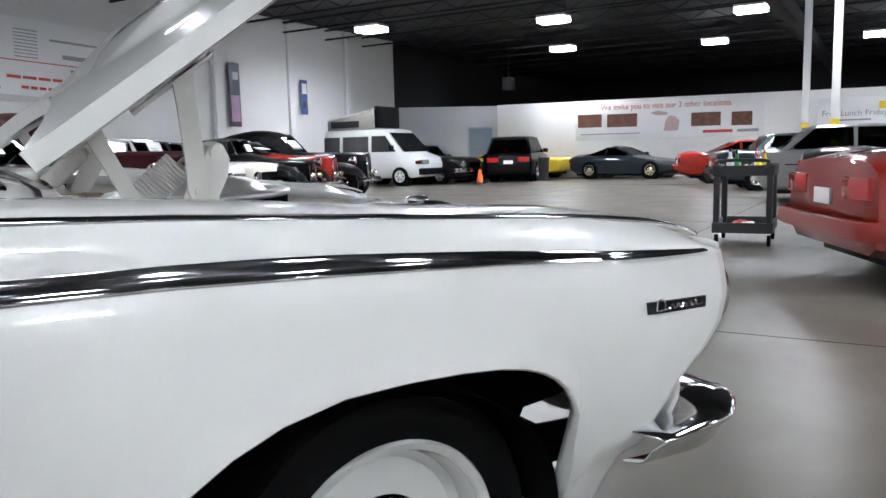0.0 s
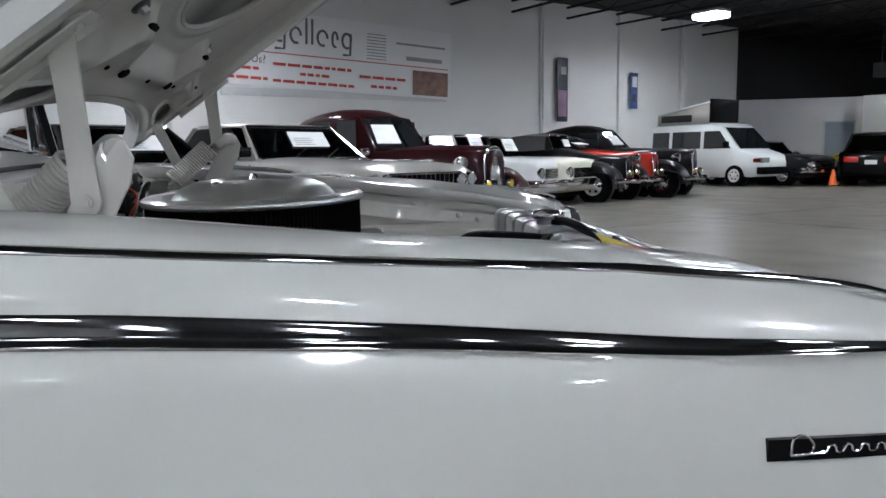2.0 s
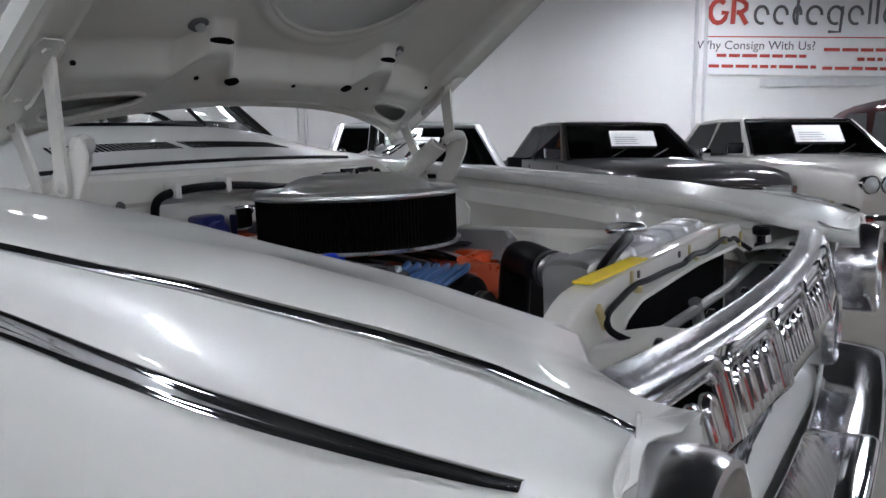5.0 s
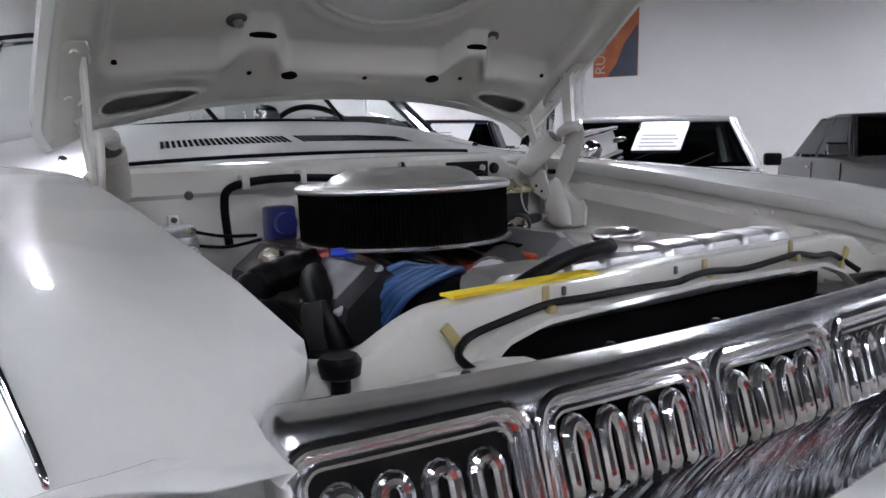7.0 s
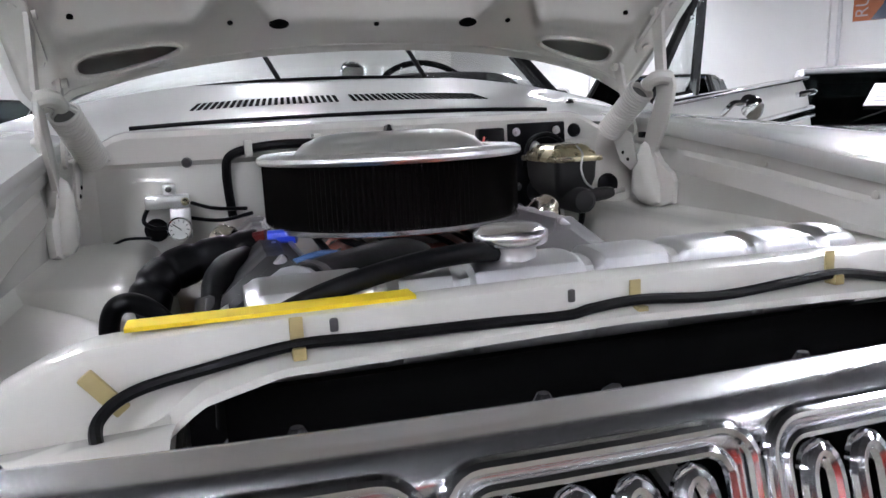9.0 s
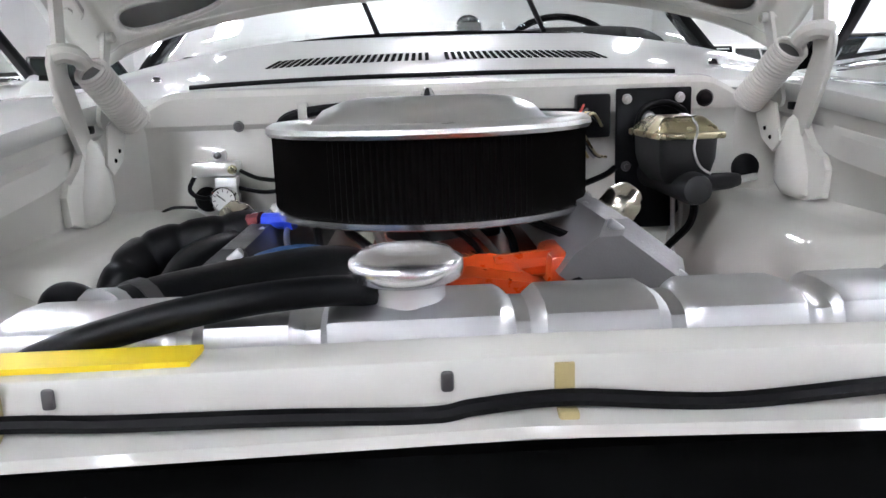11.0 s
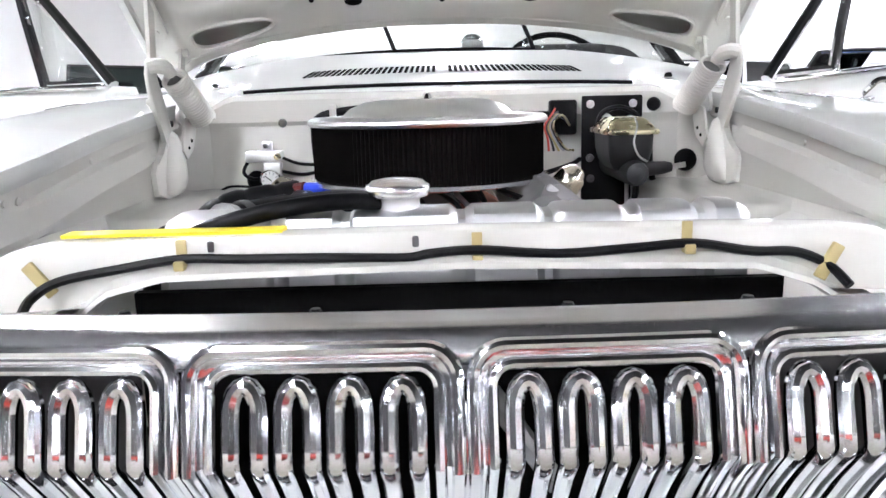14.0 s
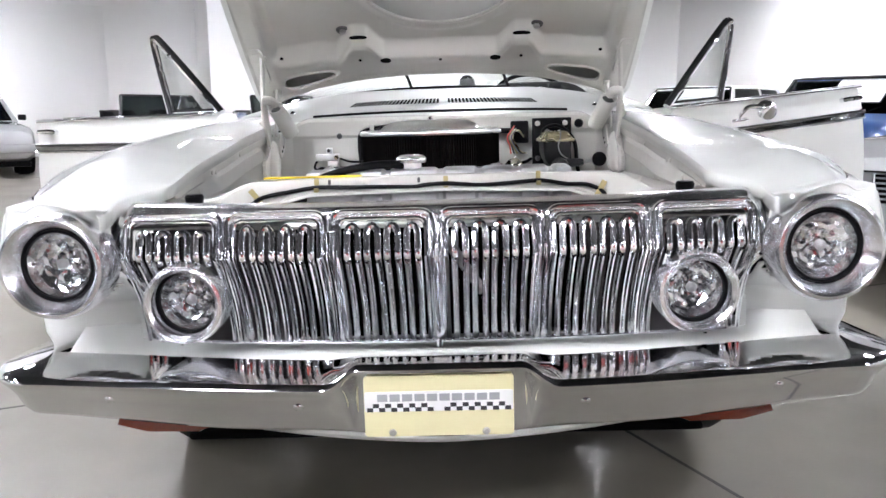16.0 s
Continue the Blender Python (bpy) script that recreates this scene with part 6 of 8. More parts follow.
for s in (-1, 1):
    hg = group("bonnet_hinge", car, "cream-white spring bonnet hinge")
    bm = bmesh.new()
    prism(bm, [(1.072, 0.842), (1.066, 0.890), (1.080, 0.912), (1.125, 0.925), (1.150, 0.968), (1.172, 0.985), (1.200, 0.965), (1.222, 0.90), (1.222, 0.848), (1.185, 0.826), (1.12, 0.832)], 0.014, side_plane(s, 0.619), 0.005)
    base_plate = part("base_bracket", bm, BAY, hg)
    bm = bmesh.new()
    rows = []
    for x, k in ((0.624, 1.0), (0.606, 0.97), (0.592, 0.86), (0.584, 0.62), (0.583, 0.3)):
        rows.append([(s * x, 1.170 + (y - 1.170) * k, 0.885 + (z - 0.885) * k) for y, z in ((1.115, 0.838), (1.118, 0.880), (1.138, 0.925), (1.160, 0.972), (1.178, 0.980), (1.200, 0.955), (1.220, 0.90), (1.220, 0.848), (1.185, 0.828), (1.145, 0.829))])
    grid_faces(bm, rows, closed=True, cap=True)
    part("base_casting", bm, BAY, hg, "", 60)
    bm = bmesh.new()
    lathe(bm, [(0.0, 0.010), (0.008, 0.009), (0.011, 0.004), (0.013, 0.0)], Matrix.Translation((s * 0.620, 1.096, 0.878)) @ Euler((0, radians(-90 * s), 0)).to_matrix().to_4x4(), 6)
    part("hinge_bolt", bm, GOLD, hg)
    # eared arm that carries the lower end of the link
    bm = bmesh.new()
    prism(bm, [(1.205, 0.876), (1.188, 0.868), (1.172, 0.880), (1.140, 0.955), (1.100, 1.010), (1.072, 1.062), (1.066, 1.095), (1.076, 1.118), (1.094, 1.124), (1.110, 1.114), (1.114, 1.090), (1.140, 1.055), (1.168, 1.010), (1.192, 0.950), (1.207, 0.900)], 0.009, side_plane(s, 0.612), 0.003)
    part("hinge_arm", bm, BAY, hg)
    bm = bmesh.new()
    tube(bm, smooth_path([(s * 0.610, 1.088, 1.108), (s * 0.594, 1.096, 1.112), (s * 0.580, 1.112, 1.106), (s * 0.578, 1.13, 1.094)], 4), [0.016] * 8 + [0.014] * 4 + [0.010], 10)
    part("spring_seat", bm, BAY, hg)
    # lower swing plate behind the arm, with its slot
    bm = bmesh.new()
    prism(bm, [(1.175, 0.93), (1.20, 0.91), (1.245, 0.93), (1.275, 0.975), (1.268, 1.0), (1.235, 1.005), (1.20, 0.995)], 0.006, side_plane(s, 0.585), 0.002)
    part("swing_plate", bm, BAY, hg)
    for y, z in ((1.21, 0.935), (1.232, 0.95)):
        bm = bmesh.new()
        lathe(bm, [(0.0, 0.003), (0.003, 0.0025), (0.0045, 0.0)], Matrix.Translation((s * 0.579, y, z)) @ Euler((0, radians(-90 * s), 0)).to_matrix().to_4x4(), 8)
        part("rivet", bm, DARK, hg)
    # spring
    q0, q1 = Vector((s * 0.579, 1.150, 1.088)), Vector((s * 0.552, 1.250, 0.998))
    ax = (q1 - q0).normalized()
    u_ = ax.cross(Vector((0, 0, 1))).normalized()
    v_ = ax.cross(u_)
    n, turns = 520, 19
    bm = bmesh.new()
    tube(bm, [q0.lerp(q1, k / n) + (u_ * math.cos(2 * math.pi * turns * k / n) + v_ * math.sin(2 * math.pi * turns * k / n)) * 0.0255 for k in range(n + 1)], 0.0039, 6)
    part("hinge_spring", bm, BAY, hg, "thick painted coil spring")
    bm = bmesh.new()
    tube(bm, [q0.lerp(q1, 0.10), q1], 0.0236, 16)
    part("spring_bore", bm, mat("shaded_spring_core", (0.10, 0.10, 0.095), 0.8), hg)
    bm = bmesh.new()
    tube(bm, smooth_path([q0 + u_ * 0.0255, q0 - ax * 0.016 + u_ * 0.010, q0 - ax * 0.022 + Vector((s * 0.008, 0, 0)), q0 - ax * 0.02 + Vector((s * 0.018, -0.01, 0.004))], 5), 0.0042, 8)
    part("spring_hook", bm, BAY, hg)
    bm = bmesh.new()
    tube(bm, smooth_path([q1 - u_ * 0.0255, q1 + ax * 0.012, q1 + ax * 0.018 + Vector((s * 0.02, 0, 0)), q1 + ax * 0.01 + Vector((s * 0.035, 0, 0))], 5), 0.0042, 8)
    part("spring_hook", bm, BAY, hg)
    # links up to the bonnet
    bm = bmesh.new()
    flat_bar(bm, (s * 0.619, 1.128, 1.038), (s * 0.614, 1.143, 1.255), 0.0195, 0.008, s, 0.018)
    link = part("link_arm", bm, BAY, hg)
    bm = bmesh.new()
    flat_bar(bm, (s * 0.600, 1.225, 1.000), (s * 0.603, 1.294, 1.148), 0.0155, 0.007, s)
    part("rear_link", bm, BAY, hg)
    for y, z, x in ((1.128, 1.038, 0.629), (1.143, 1.255, 0.624), (1.294, 1.148, 0.612)):
        bm = bmesh.new()
        tube(bm, [(s * (x - 0.024), y, z), (s * x, y, z)], 0.0095, 12)
        tube(bm, [(s * x, y, z), (s * (x + 0.004), y, z)], 0.0065, 8)
        part("pivot_pin", bm, BAY, hg)
    bm = bmesh.new()
    box(bm, (min(s * 0.625, s * 0.65), 1.19, 0.968), (max(s * 0.625, s * 0.65), 1.222, 1.0), 0.005)
    box(bm, (min(s * 0.612, s * 0.63), 1.19, 0.982), (max(s * 0.612, s * 0.63), 1.222, 0.996), 0.003)
    part("rubber_buffer", bm, RUBBER, hg, "black rubber buffer")

# ---- raised bonnet ----
# local frame: u across, v from the rear edge forward and up, w out of the top skin
HA = radians(35.5)
HV = Vector((0, -math.cos(HA), math.sin(HA)))
HW = Vector((0, math.sin(HA), math.cos(HA)))
H0 = Vector((0, 1.405, 1.078))
HL = 1.27


def hood_pt(u, v, w):
    return H0 + Vector((u, 0, 0)) + HV * v + HW * w


def hood_half(v):
    return 0.690 - 0.03 * sstep(0.2, 1.27, v) - 0.03 * (1 - sstep(0.0, 0.10, v))


def hood_rear(u):
    """The rear edge bows forward in the middle."""
    return max(0.02, 0.175 - 0.135 * (abs(u) / 0.62) ** 2.3)


bonnet = group("bonnet", car, "raised white bonnet seen from beneath")
bm = bmesh.new()
rows = []
NU = 60
for j in range(50):
    row = []
    for i in range(NU + 1):
        t = -1 + 2 * i / NU
        v0 = hood_rear(t * 0.66)
        v = v0 + (HL - v0) * j / 49
        u = t * hood_half(v)
        crown = 0.026 * (1 - abs(t) ** 2.4) + 0.030 * (1 - sstep(0.28, 0.40, abs(u))) * sstep(0.25, 0.48, v)
        row.append(hood_pt(u, v, 0.034 + crown))
    rows.append(row)
vs = grid_faces(bm, rows)
# turned-down rim
edge = [r[0] for r in rows[::-1]] + [p for p in rows[0][1:]] + [r[-1] for r in rows[1:]]
rim = [[p, p - HW * 0.008, p - HW * 0.036, p - HW * 0.040] for p in edge]
ctr = hood_pt(0, 0.6, 0.03)
for r in rim:
    inward = (ctr - r[0])
    inward -= HW * inward.dot(HW)
    inward.normalize()
    r[3] = r[3] + inward * 0.020
grid_faces(bm, rim)
bmesh.ops.remove_doubles(bm, verts=bm.verts[:], dist=0.0004)
part("bonnet_skin", bm, WHITE, bonnet, "", 50)


def under(u, v, t, vr):
    """Relief of the pressed inner panel, below the skin."""
    a = abs(u)
    w = -0.002 + 0.006 * (1 - abs(t) ** 2.4)
    # field in front of the rear beam, its edge running round two necks
    neck = 1 - sstep(0.022, 0.085, abs(a - 0.275))
    vb = 0.325 + 0.075 * neck - 0.02 * sstep(0.40, 0.55, a)
    side = 1 - sstep(0.560, 0.590, a)
    field = sstep(vb - 0.034, vb + 0.026, v) * side * (1 - sstep(1.10, 1.16, v))
    w += 0.034 * field
    # soft roll that stands up along the beam's edge
    w -= 0.007 * math.exp(-((v - vb + 0.040) / 0.020) ** 2) * side
    # stepped rear flange
    w += 0.010 * (1 - sstep(0.020, 0.034, v - vr))
    # pocket each side of the rear beam
    pc, ph = 0.190 - 0.026 * (a - 0.472) / 0.097, 0.030 + 0.010 * (a - 0.472) / 0.097
    q = abs((a - 0.472) / 0.102) ** 3.2 + abs((v - pc) / ph) ** 2.4
    w -= 0.004 * (1 - sstep(0.9, 1.5, q))
    # big oval recess under the scoop
    q = math.hypot(u / 0.270, (v - 0.628) / 0.222)
    w -= 0.005 * math.exp(-((q - 1.05) / 0.05) ** 2)
    # side rails
    w -= 0.007 * sstep(0.590, 0.605, a) * (1 - sstep(0.655, 0.668, a))
    return w


bm = bmesh.new()
rows = []
NJ, NI = 210, 280
for j in range(NJ + 1):
    row = []
    for i in range(NI + 1):
        t = -1 + 2 * i / NI
        v0 = hood_rear(t * 0.66) + 0.006
        v = v0 + (HL - 0.012 - v0) * (j / NJ) ** 1.25
        u = t * (hood_half(v) - 0.012)
        row.append(hood_pt(u, v, under(u, v, t, v0)))
    rows.append(row)
grid_faces(bm, rows, flip=True)


def in_pocket(u, v):
    a = abs(u)
    return abs((a - 0.472) / 0.098) ** 3.2 + abs((v - 0.190 + 0.026 * (a - 0.472) / 0.097) / (0.030 + 0.010 * (a - 0.472) / 0.097)) ** 2.4 < 1


# openings: the two pockets and the oval under the scoop
gone = []
for f in bm.faces:
    q = f.calc_center_median() - H0
    u, v = q.x, q.dot(HV)
    if in_pocket(u, v) or math.hypot(u / 0.262, (v - 0.628) / 0.214) < 1:
        gone.append(f)
bmesh.ops.delete(bm, geom=gone, context="FACES")
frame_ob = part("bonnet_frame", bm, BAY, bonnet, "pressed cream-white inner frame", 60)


def under_at(u, v):
    return hood_pt(u, v, under(u, v, u / hood_half(v), 0) - 0.002)


def under_disc(u, v, ru, rv, material, name, h=0.003, seg=18):
    m = Matrix(((-1, HV.x, -HW.x, 0), (0, HV.y, -HW.y, 0), (0, HV.z, -HW.z, 0), (0, 0, 0, 1)))
    m = Matrix.Translation(under_at(u, v)) @ m
    bm = bmesh.new()
    lathe(bm, [(0.0, h), (0.8, h), (1.0, 0.0), (1.0, -0.004)], m @ Matrix.Diagonal((ru, rv, 1, 1)), seg)
    return part(name, bm, material, bonnet)


# rolled lips round the openings
for s in (-1, 1):
    loop = []
    for k in range(49):
        a = 2 * math.pi * k / 48
        c_, s_ = math.cos(a), math.sin(a)
        uu = 0.472 + 0.098 * math.copysign(abs(c_) ** (2 / 3.2), c_)
        hh = 0.030 + 0.010 * (uu - 0.472) / 0.097
        vv = 0.190 - 0.026 * (uu - 0.472) / 0.097 + hh * math.copysign(abs(s_) ** (2 / 2.4), s_)
        loop.append(under_at(s * uu, vv) + HW * 0.004)
    bm = bmesh.new()
    tube(bm, loop, 0.0052, 8, cap=False)
    part("pocket_lip", bm, BAY, bonnet)
bm = bmesh.new()
tube(bm, [under_at(0.262 * math.cos(2 * math.pi * k / 64), 0.628 + 0.214 * math.sin(2 * math.pi * k / 64)) + HW * 0.004 for k in range(65)], 0.006, 8, cap=False)
part("scoop_lip", bm, BAY, bonnet)
for s in (-1, 1):
    under_disc(s * 0.19, 0.282, 0.019, 0.012, DARK, "frame_hole", 0.0015)
    under_disc(s * 0.28, 0.280, 0.0055, 0.0055, DARK, "frame_hole", 0.0012)
    under_disc(s * 0.553, 0.292, 0.006, 0.006, DARK, "frame_hole", 0.0012)
    under_disc(s * 0.325, 0.396, 0.024, 0.019, CAST, "frame_washer", 0.004)
    under_disc(s * 0.325, 0.396, 0.013, 0.011, STEEL, "frame_bolt", 0.013, 6)
    under_disc(s * 0.275, 0.385, 0.030, 0.009, DARK, "frame_slot", 0.0015)
    for v in (0.345, 0.215):
        under_disc(s * 0.632, v, 0.021, 0.019, BAY, "rail_washer", 0.004)
        under_disc(s * 0.632, v, 0.010, 0.010, BAY, "rail_bolt", 0.012, 6)
    bm = bmesh.new()
    p = under_at(s * 0.632, 0.30)
    rows = []
    for v in (0.20, 0.212, 0.36, 0.372):
        e = 0.006 if v in (0.20, 0.372) else 0.0
        rows.append([hood_pt(s * (0.606 + e), v, -0.024), hood_pt(s * (0.606 + e), v, -0.0145), hood_pt(s * (0.653 - e), v, -0.0145), hood_pt(s * (0.653 - e), v, -0.0175), hood_pt(s * (0.609 + e), v, -0.0175), hood_pt(s * (0.609 + e), v, -0.026)])
    grid_faces(bm, rows, closed=True, cap=True)
    part("hinge_bracket", bm, BAY, bonnet)
under_disc(0.0, 0.280, 0.0055, 0.0055, DARK, "frame_hole", 0.0012)

# ---- windscreen, roof, dashboard and the rest of the body ----
wind = group("windscreen", car, "curved windscreen with bright surround")
base = [Vector((x, 1.86 + 0.20 * (abs(x) / 0.80) ** 2.2, cowl_z(x, 1.86) - 0.0 + 0.004)) for x in [-0.80 + 1.6 * k / 24 for k in range(25)]]
top = [Vector((p.x * 0.80, p.y + 0.42 - 0.06 * abs(p.x), 1.49 - 0.03 * (abs(p.x) / 0.8) ** 2)) for p in base]
bm = bmesh.new()
rows = [[a.lerp(b, q / 6) for a, b in zip(base, top)] for q in range(7)]
grid_faces(bm, rows)
g = part("windscreen_glass", bm, GLASS, wind, "clear curved windscreen glass")
md = g.modifiers.new("glass", "SOLIDIFY")
md.thickness = 0.005
g.visible_shadow = False
bm = bmesh.new()
tube(bm, base, 0.0055, 8)
part("lower_surround", bm, BLACK, wind, "dark lower windscreen seal")
for i in (0, -1):
    bm = bmesh.new()
    tube(bm, [base[i], base[i].lerp(top[i], 0.5), top[i]], 0.026, 10)
    part("pillar", bm, CHROME, wind, "bright windscreen pillar")
bm = bmesh.new()
tube(bm, top, 0.018, 10)
part("upper_surround", bm, CHROME, wind)
for x0, x1 in ((-0.14, -0.20), (0.28, 0.24)):
    bm = bmesh.new()
    p = Vector((x0, 1.84, cowl_z(x0, 1.84) + 0.012))
    q = p + Vector((x1 - x0, 0.16, 0.15))
    tube(bm, [p, q], 0.007, 8)
    tube(bm, [q - Vector((0.16, 0.02, 0.02)), q + Vector((0.16, -0.02, -0.02))], 0.005, 6)
    part("wiper", bm, BLACK, wind, "dark wiper arm")
bm = bmesh.new()
rows = []
for k in range(17):
    x = -0.72 + 1.44 * k / 16
    rows.append([(x, 1.93, 1.04), (x, 1.95, 1.095 - 0.04 * (abs(x) / 0.72) ** 2), (x, 2.10, 1.10 - 0.03 * (abs(x) / 0.72) ** 2), (x, 2.16, 1.08), (x, 2.17, 0.9)])
grid_faces(bm, rows)
part("dashboard", bm, INTERIOR, car, "dark padded dashboard")
bm = bmesh.new()
rows = []
for k in range(25):
    x = 0.18 + 0.47 * k / 24
    e = (abs(x - 0.415) / 0.235) ** 5
    rows.append([(x, 1.96 + 0.05 * e, 1.06), (x, 1.97 + 0.05 * e, 1.165 - 0.05 * e), (x, 2.0, 1.19 - 0.05 * e), (x, 2.10, 1.20 - 0.05 * e), (x, 2.18, 1.185 - 0.05 * e), (x, 2.18, 1.06)])
grid_faces(bm, rows, cap=True)
part("instrument_hood", bm, INTERIOR, car, "dark instrument cowl")
bm = bmesh.new()
SM = Matrix.Translation((0.42, 2.30, 1.085)) @ Euler((radians(58), 0, 0)).to_matrix().to_4x4()
tube(bm, [SM @ Vector((0.20 * math.cos(2 * math.pi * k / 40), 0.20 * math.sin(2 * math.pi * k / 40), 0)) for k in range(41)], 0.011, 8)
tube(bm, [SM @ Vector((-0.19, 0, 0)), SM @ Vector((0, 0, -0.03)), SM @ Vector((0.19, 0, 0))], 0.012, 8)
part("steering_wheel", bm, BLACK, car, "thin black steering wheel")
bm = bmesh.new()
lathe(bm, [(0.0, 0.0), (0.034, 0.0), (0.038, 0.006), (0.038, 0.05), (0.03, 0.066), (0.0, 0.07)], Matrix.Translation((0.105, 2.03, 1.195)) @ Euler((radians(-80), 0, 0)).to_matrix().to_4x4(), 24)
tube(bm, smooth_path([(0.105, 2.05, 1.10), (0.10, 2.05, 1.14), (0.105, 2.05, 1.17)], 4), 0.010, 8)
part("dash_gauge", bm, CHROME, car, "chrome add-on gauge on the dashboard")
for s in (-1, 1):
    # rear quarter
    bm = bmesh.new()
    rows = []
    for y in (2.86, 3.1, 3.42, 3.5, 3.6, 3.88, 4.16, 4.26, 4.34, 4.8, 5.15, 5.2):
        zl = 0.30 + (0.42 * math.sqrt(max(0, 1 - ((y - 3.88) / 0.46) ** 2)) if abs(y - 3.88) < 0.46 else 0)
        e = 0.1 * sstep(4.8, 5.25, y)
        rows.append([(s * (0.60 - e), y, 1.07 - e), (s * (0.88 - e), y, 1.06 - e), (s * (0.94 - e), y, 1.0 - e), (s * (0.965 - e), y, 0.85), (s * (0.965 - e), y, max(zl, 0.6) if zl < 0.6 else zl + 0.02), (s * (0.94 - e), y, zl)])
    grid_faces(bm, rows)
    part("rear_quarter", bm, WHITE, car)
    bm = bmesh.new()
    box(bm, (min(s * 0.84, s * 0.93), 1.50, 0.22), (max(s * 0.84, s * 0.93), 3.45, 0.33), 0.02)
    part("sill", bm, WHITE, car)
bm = bmesh.new()
rows = [[(-0.6, 3.9, 1.06), (0.6, 3.9, 1.06)], [(-0.58, 4.6, 1.03), (0.58, 4.6, 1.03)], [(-0.5, 5.15, 0.97), (0.5, 5.15, 0.97)], [(-0.5, 5.22, 0.45), (0.5, 5.22, 0.45)]]
grid_faces(bm, rows)
part("boot_lid", bm, WHITE, car)
bm = bmesh.new()
box(bm, (-0.84, 1.50, 0.24), (0.84, 5.1, 0.32), 0.01)
part("floor_pan", bm, BLACK, car)
for s in (-1, 1):
    bm = bmesh.new()
    box(bm, (s * 0.38 - 0.27, 2.65, 0.32), (s * 0.38 + 0.27, 3.15, 0.62), 0.06)
    box(bm, (s * 0.38 - 0.27, 3.05, 0.50), (s * 0.38 + 0.27, 3.22, 1.05), 0.06)
    part("seat", bm, INTERIOR, car, "dark vinyl seat")

# ---- open doors ----
for s in (-1, 1):
    dm = Matrix.Translation((s * 0.945, 1.63, 0)) @ Euler((0, 0, radians(-60 * s))).to_matrix().to_4x4()
    if s > 0:  # the driver's door sits a little high at its free end
        dm = Matrix.Translation((0, 0, -0.03)) @ dm @ Matrix.Translation((0, 0, 1)) @ Euler((radians(4.0), 0, 0)).to_matrix().to_4x4() @ Matrix.Translation((0, 0, -1))
    dr = group("door", car, "open white door with a bright strip and vent window")
    bm = bmesh.new()
    rows = []
    for k in range(16):
        y = 0.0 + 1.24 * k / 15
        e = sstep(0.0, 0.05, y) * (1 - sstep(1.19, 1.24, y)) * 0.012
        rows.append([dm @ Vector((s * x, y, z)) for x, z in ((-0.13, 0.30), (-0.13, 1.06), (-0.12, 1.085), (-0.04, 1.088), (-0.015 + e, 1.072), (0.004 + e, 1.02), (0.012 + e, 0.96), (0.022 + e, 0.85), (0.025 + e, 0.70), (0.018 + e, 0.5), (-0.01 + e, 0.36), (-0.04, 0.30))])
    grid_faces(bm, rows, closed=True, cap=True)
    part("door_skin", bm, WHITE, dr, "", 50)
    bm = bmesh.new()
    rows = []
    for k in range(12):
        y = 0.01 + 1.22 * k / 11
        rows.append([dm @ Vector((s * x, y, z)) for x, z in ((0.02, 0.978), (0.034, 0.974), (0.036, 0.966), (0.030, 0.962), (0.030, 0.944), (0.038, 0.940), (0.036, 0.932), (0.02, 0.930))])
    grid_faces(bm, rows, closed=True, cap=True)
    part("door_spear", bm, CHROME, dr, "chrome strip along the door")
    bm = bmesh.new()
    box(bm, (min(s * -0.02, s * 0.012), 0.0, 1.078), (max(s * -0.02, s * 0.012), 1.24, 1.094), 0.004, dm)
    part("sill_trim", bm, CHROME, dr)
    bm = bmesh.new()
    box(bm, (min(s * -0.14, s * -0.125), 0.05, 0.36), (max(s * -0.14, s * -0.125), 1.2, 1.05), 0.004, dm)
    part("door_card", bm, INTERIOR, dr, "dark vinyl door card")
    # vent window
    tri = [(0.02, 1.09), (0.362, 1.402), (0.392, 1.420), (0.412, 1.408)]
    bm = bmesh.new()
    tube(bm, smooth_path([dm @ Vector((s * -0.06, y, z)) for y, z in tri[:1] + [(0.19, 1.249)] + tri[1:4] + [(0.392, 1.31), (0.362, 1.2), (0.332, 1.09)]], 5), 0.0165, 8)
    tube(bm, [dm @ Vector((s * -0.06, 0.045, 1.10)), dm @ Vector((s * -0.06, 0.31, 1.10))], 0.010, 8)
    part("vent_window_frame", bm, CHROME, dr, "chrome vent window frame")
    bm = bmesh.new()
    a, b, c, d4 = [dm @ Vector((s * -0.06, y, z)) for y, z in ((0.045, 1.10), (0.365, 1.392), (0.397, 1.388), (0.327, 1.10))]
    bm.faces.new([bm.verts.new(p) for p in (a, b, c, d4)])
    g = part("vent_glass", bm, GLASS, dr, "clear vent window glass")
    md = g.modifiers.new("glass", "SOLIDIFY")
    md.thickness = 0.004
    g.visible_shadow = False
    bm = bmesh.new()
    lathe(bm, [(0.0, 0.012), (0.010, 0.010), (0.013, 0.0)], dm @ Matrix.Translation((s * -0.05, 0.30, 1.34)) @ Euler((0, radians(90 * s), 0)).to_matrix().to_4x4(), 12)
    part("vent_latch", bm, CHROME, dr)
    bm = bmesh.new()
    tube(bm, smooth_path([dm @ Vector((s * x, y, z)) for x, y, z in ((0.02, 1.06, 1.03), (0.055, 1.07, 1.035), (0.058, 1.15, 1.035), (0.02, 1.18, 1.03))], 5), 0.011, 8)
    part("door_handle", bm, CHROME, dr, "chrome door handle")
